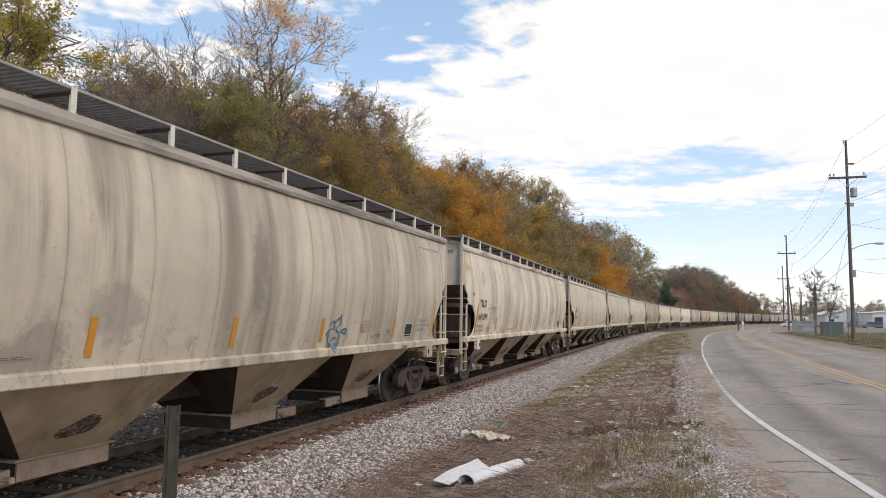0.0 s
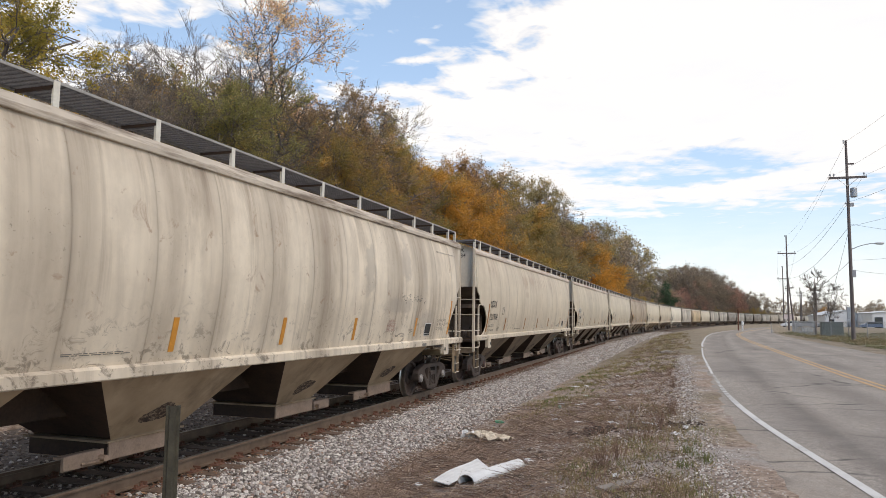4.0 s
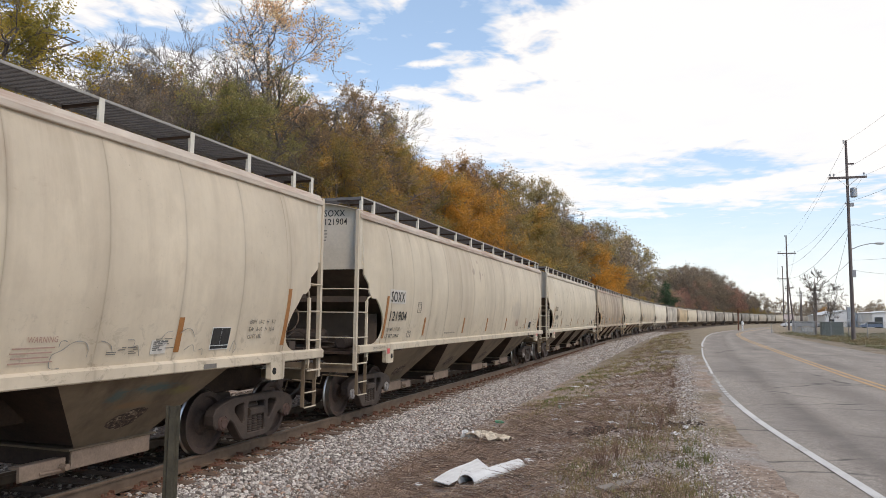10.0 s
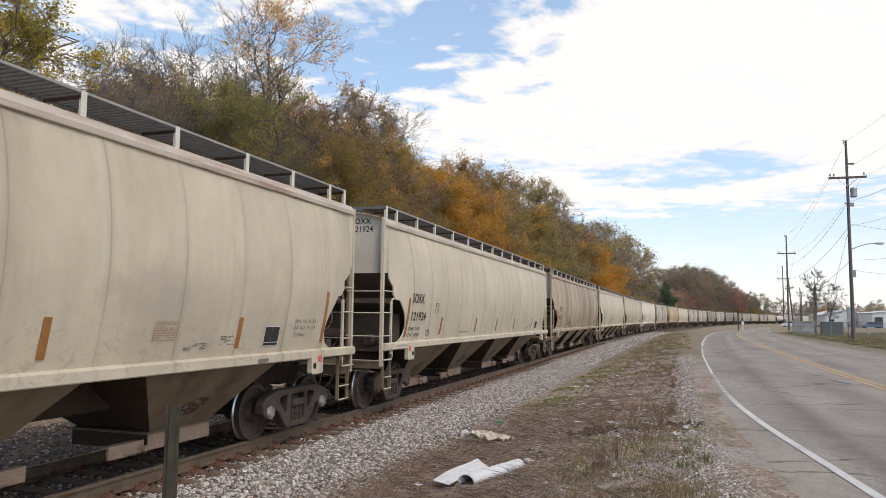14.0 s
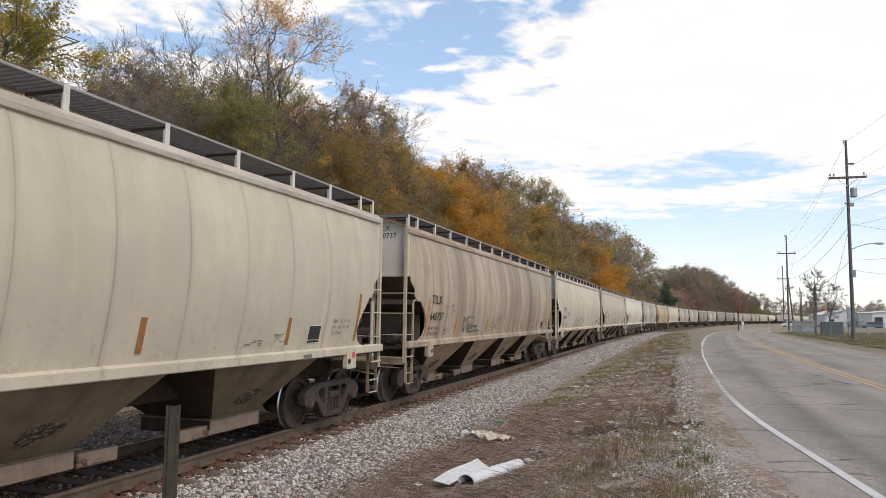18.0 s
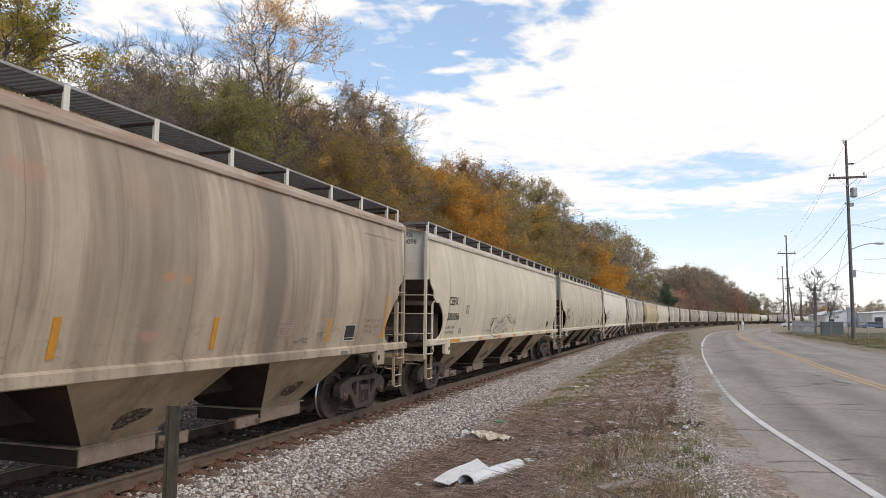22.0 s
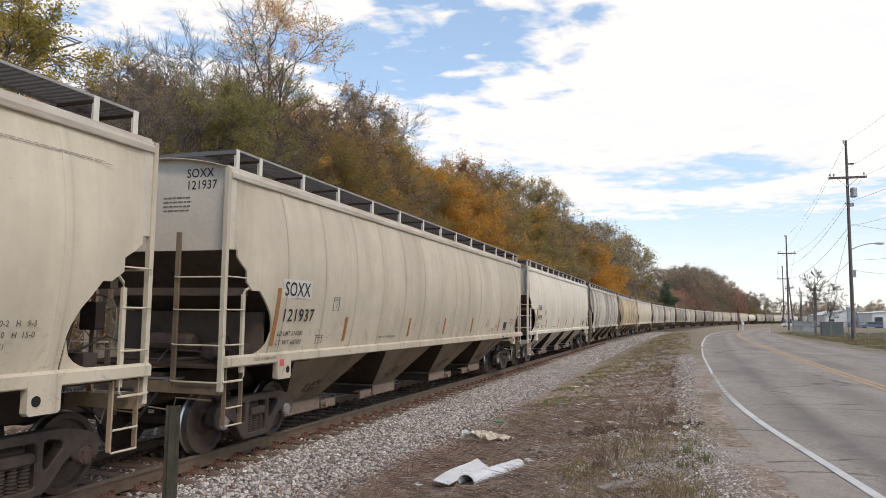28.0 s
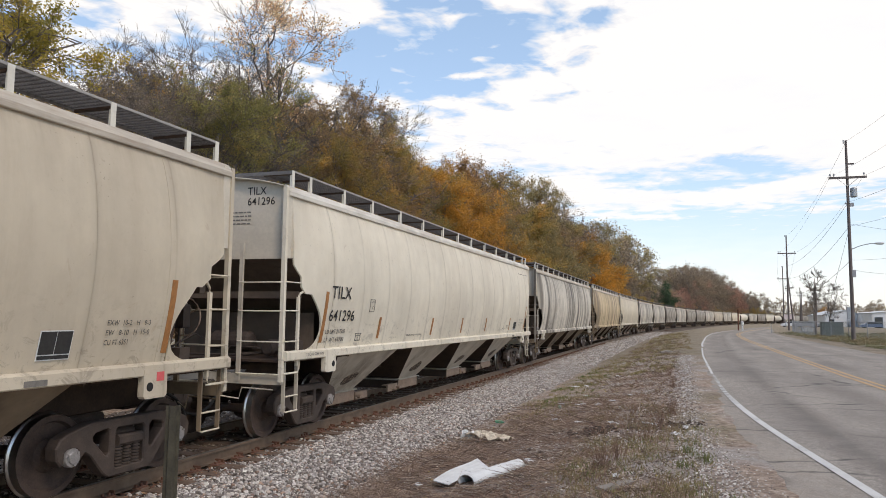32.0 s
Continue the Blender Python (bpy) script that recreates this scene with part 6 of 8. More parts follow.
def grow(seed, tall, radius, base, lobes, lobe_r, branches, twigs, trunk_r, vase=0.0, lean=0.0, fine=0.006, fuzz=0):
    """Limbs of a tree: a trunk, an arching limb to each lobe of the crown, branches within the lobe and twigs on them; also the twigs' ends, where leaves sit."""
    r = random.Random(seed)
    limbs, tips = [], []

    def wander(a, b, n, bow, jitter):
        """A bent line from a to b; bow lifts its first half."""
        l = (b - a).length
        return [a.lerp(b, i / n) + Vector((r.gauss(0, 1), r.gauss(0, 1), r.gauss(0, 0.6))) * (jitter * l * math.sin(math.pi * i / n)) + Vector((0, 0, bow * l * math.sin(math.pi * (i / n) ** 0.8))) for i in range(n + 1)]

    def at(pts, u):
        j = min(int(u * (len(pts) - 1)), len(pts) - 2)
        return pts[j].lerp(pts[j + 1], u * (len(pts) - 1) - j)

    crook = r.uniform(-0.06, 0.06)
    trunk = [Vector((lean * tall * u ** 1.3 + crook * tall * math.sin(u * 5) * u, r.uniform(-0.012, 0.012) * tall * (u > 0), -0.3 + (tall * 0.80 + 0.3) * u)) for u in (0, 0.15, 0.32, 0.5, 0.68, 0.85, 1)]
    limbs.append((trunk, trunk_r, trunk_r * 0.18, 0))
    for i in range(lobes):
        u = (i + r.uniform(0.2, 0.8)) / lobes
        wide = (1 - vase) * math.sqrt(max(0.06, 1 - ((u - 0.38) / 0.66) ** 2)) + vase * (0.25 + 0.75 * u) * (1 if u < 0.85 else 0.6)
        a = i * 2.4 + r.uniform(-0.5, 0.5)
        q = radius * wide * r.uniform(0.55, 1.0) * (0.35 if u > 0.9 else 1.0)
        z = tall * (base + (0.96 - base) * u) - lobe_r * 0.6 * u
        c = Vector((lean * tall * (z / tall) ** 1.3 + q * math.cos(a), q * math.sin(a), z))
        t0 = min(max((z - q * r.uniform(0.55, 1.1) - 0.06 * tall) / (tall * 0.8), 0.16), 0.95)
        limb = wander(at(trunk, t0), c + Vector((q * 0.12 * math.cos(a), q * 0.12 * math.sin(a), lobe_r * 0.35)), 6, 0.10 * (1 - vase), 0.05)
        r0 = max(trunk_r * (0.62 - 0.40 * t0), 0.02)
        limbs.append((limb, r0, r0 * 0.25, 1))
        for _ in range(branches):
            d = Vector((r.gauss(0, 1), r.gauss(0, 1), r.gauss(0.18, 0.8))).normalized()
            b0 = at(limb, r.uniform(0.40, 1.0))
            tip = c + d * lobe_r * r.uniform(0.55, 1.05)
            br = wander(b0, tip, 4, 0.05, 0.07)
            r1 = max(r0 * 0.30 * r.uniform(0.7, 1.2), fine * 1.4)
            limbs.append((br, r1, fine, 2))
            out = (tip - b0).normalized()
            for _ in range(twigs):
                s = at(br, r.uniform(0.25, 1.0))
                e = (out * 0.8 + Vector((r.gauss(0, 0.55), r.gauss(0, 0.55), r.gauss(0.28 + 0.55 * vase, 0.40))) * (1 - 0.25 * vase)).normalized()
                ln = lobe_r * r.uniform(0.22, 0.52)
                f = s + e * ln
                limbs.append(([s, s + e * ln * 0.55 + Vector((0, 0, -0.03 * ln)), f], fine, fine * 0.55, 3))
                tips.append((s, f))
                for _ in range(fuzz):
                    g = s.lerp(f, r.uniform(0.3, 0.9))
                    h = g + (e + Vector((r.gauss(0, 0.42), r.gauss(0, 0.42), r.gauss(0.2, 0.35)))).normalized() * ln * r.uniform(0.3, 0.6)
                    limbs.append(([g, h], fine * 0.7, fine * 0.45, 3))
                    tips.append((g, h))
    return limbs, tips


def tree_meshes(name, shape, leaves, size, clump, mat, top_only=0.0, share=1.0, close=False):
    """Wood and leaves of a tree; close: every twig is built and each leaf has four corners."""
    limbs, tips = grow(**shape)
    tall = shape["tall"]
    f = tall / max(q.z for _, q in tips)
    b = Build()
    for n, (pts, r0, r1, level) in enumerate(limbs):
        if close or level < 3:
            b.tube([p * f for p in pts], r0, (8, 6, 4, 3)[level] if close else (6, 4, 3)[level], r1, level < 2)
        elif n % 2 or leaves < 5000:
            b.tube([pts[0] * f, pts[-1] * f], r0, 3, r1, False)
    wood = b.mesh("trunk", BARK, True)
    if not leaves:
        return wood, None
    rng = np.random.default_rng(shape["seed"])
    t = np.array([(p * f, q * f) for p, q in tips])
    if top_only:
        t = t[t[:, 1, 2] + rng.normal(0, 0.08 * tall, len(t)) > top_only * tall]
    # leaves sit on sprays of twigs, with bare gaps between the sprays
    mid = t.mean(1)
    wave = sum(np.sin(mid @ rng.normal(0, 1.1, 3) + rng.uniform(0, 6)) for _ in range(5)) + rng.normal(0, 0.6, len(t))
    t = t[wave >= np.quantile(wave, 1 - share)]
    n = rng.integers(0, len(t), leaves)
    c = t[n, 0] + (t[n, 1] - t[n, 0]) * rng.uniform(0.1, 1.15, (leaves, 1)) + rng.normal(0, clump, (leaves, 3))
    a = rng.normal(0, 1, (leaves, 3)) + np.array((0, 0, 0.7))
    a /= np.linalg.norm(a, axis=1)[:, None]
    u = np.cross(a, rng.normal(0, 1, (leaves, 3)))
    u /= np.linalg.norm(u, axis=1)[:, None]
    w = np.cross(a, u)
    s = size * rng.uniform(0.6, 1.35, (leaves, 1))
    m = 4 if close else 3
    q = np.stack([c - u * s, c + w * s * 0.55, c + u * s, c - w * s * 0.55] if close else [c - u * s * 1.1, c + u * s * 0.9 + w * s * 0.7, c + u * s * 0.9 - w * s * 0.7], 1)
    crown = raw("crown", q.reshape(-1, 3), np.arange(leaves * m).reshape(-1, m), mat, False)
    return wood, crown


def plant(meshes, x, y, z, scale, turn, label, category="tree", group="trees of the hillside woods", name="tree"):
    ob = thing(name, label, category, group, m=pose(x, y, z, 0, 0, turn))
    ob.scale = (scale, scale, scale)
    part("trunk", meshes[0], BARK, ob)
    if meshes[1]:
        part("crown", meshes[1], None, ob)
    return ob


def habit(seed, tall=16, radius=4.2, base=0.30, lobes=9, lobe_r=2.0, branches=13, twigs=8, trunk_r=0.19, **more):
    return dict(seed=seed, tall=tall, radius=radius, base=base, lobes=lobes, lobe_r=lobe_r, branches=branches, twigs=twigs, trunk_r=trunk_r, **more)


# the trees of the wood's edge near by, with every twig
NEAR_KINDS = {
    "gold": (tree_meshes("gold", habit(12, radius=6.0, base=0.24, lobes=22, lobe_r=2.1, branches=12, twigs=8, trunk_r=0.24, fine=0.010, fuzz=1), 105000, 0.056, 0.12, LEAF["gold"], share=0.66, close=True), "golden-green autumn tree with drooping leafy sprays"),
    "bare": (tree_meshes("bare", habit(13, radius=3.3, base=0.28, lobes=9, lobe_r=2.1, branches=14, twigs=9, trunk_r=0.14, vase=0.7, fine=0.0080, fuzz=2), 2600, 0.040, 0.06, LEAF["dun"], share=0.3, close=True), "bare grey-brown tree with fine upright twigs"),
    "stark": (tree_meshes("stark", habit(33, radius=2.6, base=0.30, lobes=8, lobe_r=1.9, branches=13, twigs=9, trunk_r=0.12, vase=0.8, lean=0.03, fine=0.0080, fuzz=2), 900, 0.04, 0.06, LEAF["dun"], share=0.2, close=True), "bare slender tree with thin grey twigs"),
    "russet": (tree_meshes("russet", habit(14, radius=3.6, base=0.16, lobes=10, lobe_r=2.2, branches=13, twigs=8, trunk_r=0.12, vase=0.5, fine=0.0085, fuzz=2), 15000, 0.046, 0.09, LEAF["dun"], share=0.6, close=True), "reddish-brown thicket tree with dense twigs"),
    "sparse": (tree_meshes("sparse", habit(18, radius=3.8, base=0.22, lobes=11, lobe_r=2.1, twigs=9, trunk_r=0.17, vase=0.5, fine=0.0085, fuzz=1), 19000, 0.050, 0.09, LEAF["olive"], share=0.55, close=True), "half-bare tree with scattered olive leaves"),
    "olive": (tree_meshes("olive", habit(11, radius=4.4, base=0.14, lobes=13, lobe_r=2.1, twigs=9, trunk_r=0.19, vase=0.25, fine=0.0105, fuzz=1), 36000, 0.052, 0.11, LEAF["olive"], share=0.55, close=True), "olive-green autumn tree with thinning leaves"),
    "peach": (tree_meshes("peach", habit(15, tall=18, radius=4.0, base=0.36, lobes=11, lobe_r=2.1, branches=12, twigs=8, trunk_r=0.18, vase=0.75, lean=0.07, fine=0.0085, fuzz=1), 5600, 0.064, 0.12, LEAF["peach"], top_only=0.68, share=0.55, close=True), "tall thin tree with sparse peach leaves on top"),
    "limby": (tree_meshes("limby", habit(17, radius=5.0, base=0.18, lobes=13, lobe_r=2.1, branches=13, twigs=9, trunk_r=0.26, vase=0.1, fine=0.012, fuzz=1), 30000, 0.054, 0.12, LEAF["brown"], share=0.55, close=True), "spreading tree with dark limbs and thin brown leaves"),
    "amber": (tree_meshes("amber", habit(19, radius=4.4, base=0.14, lobes=12, lobe_r=2.2, twigs=9, trunk_r=0.20, fine=0.012), 52000, 0.056, 0.14, LEAF["amber"], share=0.75, close=True), "amber and olive autumn tree in thinning leaf"),
}
# trees further along the wood's edge
KINDS = {
    "bare": (tree_meshes("bare", habit(63, radius=3.4, base=0.28, lobes=9, lobe_r=2.1, branches=11, twigs=8, trunk_r=0.17, vase=0.6, fine=0.018, fuzz=1), 1600, 0.07, 0.08, LEAF["dun"], share=0.5), "bare pale tree with fine twigs"),
    "olive": (tree_meshes("olive", habit(61, radius=4.8, base=0.14, lobes=13, lobe_r=2.3, branches=12, twigs=6, trunk_r=0.2, fine=0.018), 34000, 0.080, 0.22, LEAF["moss"], share=0.8), "olive-brown autumn tree with thinning leaves"),
    "gold": (tree_meshes("gold", habit(62, radius=4.8, base=0.14, lobes=13, lobe_r=2.3, branches=12, twigs=6, trunk_r=0.2, fine=0.018), 34000, 0.080, 0.22, LEAF["amber"], share=0.8), "golden-brown autumn tree in thinning leaf"),
    "orange": (tree_meshes("orange", habit(66, tall=14, radius=4.6, base=0.10, lobes=13, lobe_r=2.3, branches=12, twigs=6, trunk_r=0.2, fine=0.018), 44000, 0.075, 0.22, LEAF["orange"], share=0.85), "bright orange autumn tree"),
    "limby": (tree_meshes("limby", habit(65, radius=4.9, base=0.16, lobes=13, lobe_r=2.2, branches=12, twigs=7, trunk_r=0.24, fine=0.018), 30000, 0.070, 0.20, LEAF["rust"], share=0.7), "rusty brown autumn tree with dark branches"),
    "brown": (tree_meshes("brown", habit(67, radius=4.4, base=0.18, lobes=12, lobe_r=2.2, branches=12, twigs=7, trunk_r=0.2, vase=0.2, fine=0.018), 21000, 0.070, 0.20, LEAF["brown"], share=0.7), "half-bare brown tree with many twigs"),
}
BACK = {n: (tree_meshes(n, habit(70 + i, radius=4.8, base=0.12, lobes=11, lobe_r=2.5, branches=10, twigs=5, trunk_r=0.2, fine=0.02), 15000, 0.108, 0.26, LEAF["moss" if n == "olive" else n], share=0.85), l) for i, (n, l) in enumerate((("olive", "olive-brown tree deeper in the woods"), ("rust", "rusty tree deeper in the woods"), ("brown", "brown thinning tree deeper in the woods"), ("amber", "amber tree deeper in the woods")))}


def far_tree(seed, leaves, mat, tall=16, radius=4.8, share=0.9, twigs=4, size=0.135, **more):
    return tree_meshes("far", habit(seed, tall=tall, radius=radius, base=0.10, lobes=11, lobe_r=2.5, branches=9, twigs=twigs, trunk_r=0.2, fine=0.024, **more), leaves, size, 0.34, LEAF[mat], share=share)


FAR_KINDS = {
    "olive": (far_tree(21, 10000, "moss"), "olive-green tree in the far woods"),
    "rust": (far_tree(22, 10000, "rust"), "rusty brown tree in the far woods"),
    "brown": (far_tree(23, 6500, "dun", twigs=6, share=0.75), "half-bare brown tree in the far woods"),
    "orange": (far_tree(24, 18000, "orange", 14, share=1.0), "bright orange tree in the far woods"),
    "bare": (far_tree(25, 2200, "dun", twigs=7, share=0.6, vase=0.6, radius=3.8), "bare grey tree in the far woods"),
    "red": (far_tree(26, 9000, "red", 14, share=0.8), "dull red tree beside the far track"),
    "pine": (far_tree(27, 12000, "pine", 12, 3.4, 1.0), "dark green conifer among bare trees"),
}
random.seed(21)
UNDER = {n: tree_meshes(n, habit(60 + i, tall=7, radius=2.8, base=0.05, lobes=9, lobe_r=1.5, branches=8, twigs=5, trunk_r=0.08, fine=0.012), 8000, 0.070, 0.20, LEAF[n], share=0.85) for i, n in enumerate(("moss", "amber", "brown"))}
SWAY = []


def ground_at(x, y):
    return float(height(x, y)[0])


def plant_beside(s, d, kind, scale, far=False, sway=False, near=False, back=False, turn=None):
    x, y, _ = along(s, d)
    meshes, label = (BACK if back else FAR_KINDS if far else NEAR_KINDS if near else KINDS)[kind]
    ob = plant(meshes, float(x), float(y), ground_at(x, y) - 0.1, scale, random.uniform(0, 360) if turn is None else turn, label)
    if sway:
        SWAY.append((ob, random.uniform(0, 6)))
    return ob


# the edge of the woods, tree by tree: (distance along the track, distance beside it, kind, size)
for s, d, kind, size in ((13.0, -13.4, "gold", 0.86), (23.0, -14.5, "stark", 0.80), (23.3, -16.5, "bare", 0.73), (27.7, -16, "bare", 0.85), (28.9, -15, "bare", 0.96), (33.8, -16.5, "stark", 1.04), (28.2, -18, "stark", 0.80), (32.6, -19, "bare", 0.91), (21.9, -12.5, "russet", 0.67), (24.2, -13, "russet", 0.70),
                         (26.0, -13.5, "sparse", 0.73), (27.5, -12.8, "olive", 0.79), (29.4, -12, "sparse", 0.77), (32.8, -15, "sparse", 0.94), (41.9, -16, "limby", 0.94), (40.7, -13.5, "limby", 1.0), (47.3, -14.5, "limby", 1.06), (37.4, -11.5, "amber", 0.80), (52.4, -14, "olive", 1.12), (45.0, -11.5, "amber", 0.89), (19.0, -14.5, "russet", 0.55)):
    plant_beside(s, d, kind, size, sway=s < 36, near=True)
plant_beside(33.6, -14.5, "peach", 1.07, sway=True, near=True, turn=0)
for s, d, kind, size in ((57.3, -12.5, "orange", 1.03), (72.9, -15.5, "limby", 1.13), (76.4, -14, "brown", 1.12), (63.9, -11.5, "orange", 0.96), (61.0, -15.5, "gold", 0.92), (68.0, -13.5, "limby", 0.98), (85.7, -14.5, "gold", 1.20), (93.2, -14, "olive", 1.25), (95.7, -12.5, "olive", 1.18), (112.8, -14, "bare", 1.30), (120.0, -13, "bare", 1.35), (70.4, -11, "olive", 0.85), (79.5, -11.5, "gold", 0.88), (87, -11, "olive", 0.85), (104.0, -12, "brown", 1.12), (111.7, -11.5, "olive", 1.06)):
    plant_beside(s, d, kind, size)
# deeper in, the canopy's height follows the hillside
for d0, d1, step, table in ((-22, -18, 3.6, (0.50, 0.68, 0.80, 0.93, 0.98, 1.02, 1.02, 0.95, 1.08, 1.2)), (-32, -26, 4.2, (0.46, 0.62, 0.82, 1.0, 1.12, 1.18, 1.22, 1.2, 1.24, 1.3)), (-42, -36, 6.0, (0.46, 0.58, 0.78, 1.0, 1.15, 1.25, 1.34, 1.4, 1.4, 1.4))):
    for s in np.arange(22, 118, step):
        size = float(np.interp(s, (20, 28, 36, 42, 48, 54, 64, 72, 84, 115), table)) * random.uniform(0.86, 1.0)
        plant_beside(s + random.uniform(-1.3, 1.3), random.uniform(d0, d1), random.choice(("brown", "brown", "olive", "amber") if s < 42 else ("rust", "brown", "amber") if s < 66 else ("olive", "brown", "rust", "brown", "amber")), size, back=True)
for s in np.arange(22, 430, 5.5):
    x, y, _ = along(s + random.uniform(-2, 2), random.uniform(-11, -8.5))
    plant(UNDER[random.choice(("moss", "amber", "brown", "moss") if s > 34 else ("moss", "brown"))], float(x), float(y), ground_at(x, y) - 0.05, random.uniform(0.7, 1.1), random.uniform(0, 360), "low brownish tree at the edge of the woods")
for s, d, kind, size in ((113, -9.2, "orange", 0.96), (118, -9.6, "orange", 0.98), (124, -9.2, "orange", 0.92), (131, -9.0, "orange", 0.80), (138, -9.2, "orange", 0.62), (215, -9.4, "pine", 1.0), (220, -9.8, "pine", 0.75), (137.7, -14, "brown", 1.24), (140.8, -13, "olive", 1.23), (158.5, -13, "brown", 1.33), (177.3, -13, "olive", 1.3), (192, -13, "bare", 1.34), (203, -12.5, "bare", 1.2)):
    plant_beside(s, d, kind, size, far=True)
for s in np.arange(116, 300, 7.0):
    for d in (random.uniform(-15, -12), random.uniform(-25, -18)):
        k3 = random.choice(("brown", "rust", "olive", "bare", "brown", "brown") if s < 150 else ("brown", "olive", "brown", "rust", "bare", "olive", "brown") if s < 180 else ("brown", "bare", "brown", "brown", "olive"))
        plant_beside(s + random.uniform(-3, 3), d, k3, random.uniform(0.90, 1.06) * (1.08 if s < 185 else 0.64 if s < 262 else 1.05), far=True)
for s in np.arange(240, 300, 6):
    plant_beside(s, random.uniform(-12, -10), random.choice(("brown", "red", "brown")), random.uniform(1.1, 1.3) * float(np.interp(s, (250, 260, 270, 284, 300), (0.55, 0.70, 0.95, 1.02, 0.98))), far=True)
for s, d, kind, size in ((269, -11.0, "brown", 1.26), (277, -11.6, "brown", 1.30), (285, -11.0, "brown", 1.27), (309, -12.0, "bare", 1.42), (318, -12.5, "bare", 1.38)):
    plant_beside(s, d, kind, size, far=True, turn=s * 7)
for s in np.arange(296, 420, 5.5):
    for d in (random.uniform(-15, -11), random.uniform(-26, -18)):
        plant_beside(s + random.uniform(-3, 3), d, random.choice(("brown", "bare", "brown", "brown") if s < 334 else ("red", "brown", "red", "red") if s < 372 else ("bare", "brown", "bare")), random.uniform(1.15, 1.35) * (1.0 if s < 372 else 0.72), far=True)
for s in np.arange(400, 760, 7):
    plant_beside(s + random.uniform(-4, 4), random.uniform(-30, -12), random.choice(("bare", "brown", "brown")), random.uniform(0.62, 0.82), far=True)

# low scrub behind the train, seen under and between the cars
scrub = tree_meshes("scrub", habit(31, tall=3.2, radius=1.5, base=0.08, lobes=7, lobe_r=0.8, branches=7, twigs=6, trunk_r=0.03, vase=0.4, fine=0.008), 2400, 0.060, 0.12, LEAF["brown"], share=0.8)
for s in np.arange(6, 80, 2.0):
    x, y, _ = along(s + random.uniform(-1, 1), random.uniform(-9.0, -6.6))
    plant(scrub, float(x), float(y), ground_at(x, y), random.uniform(0.7, 1.3), random.uniform(0, 360), "brown scrub bush behind the track", "bush", "scrub along the track", "bush")

# ---- the far side of the road ----
k = Mat("weathered_pole_wood", 0.9)
k.color(k.ramp(k.noise(3, 5, stretch=(4, 4, 0.25)), (0.3, (0.085, 0.068, 0.062)), (0.7, (0.19, 0.16, 0.15))))
POLE = k.bump(k.noise(12, 4, stretch=(4, 4, 0.2)), 0.4, 0.01).m
INSUL = plain("grey_porcelain", (0.30, 0.30, 0.31), 0.4, vary=0.2, scale=10)
PALE = plain("pale_grey_metal", (0.55, 0.55, 0.54), 0.5, vary=0.1, scale=8)
WIRE = plain("black_cable", (0.03, 0.03, 0.035), 0.6)
GALV = plain("galvanised_steel", (0.36, 0.37, 0.38), 0.5, 0.6, vary=0.2, scale=6)
WHITE_METAL = plain("white_sheet_metal", (0.74, 0.73, 0.70), 0.55, vary=0.08, scale=1.2)
ROOF_METAL = plain("grey_roof_metal", (0.45, 0.47, 0.50), 0.5, vary=0.12, scale=1.0)
GREEN_STEEL = plain("grey_green_steel", (0.13, 0.15, 0.135), 0.6, vary=0.3, scale=4)
DARK_GLASS = plain("dark_window", (0.03, 0.035, 0.045), 0.2, vary=0.1)


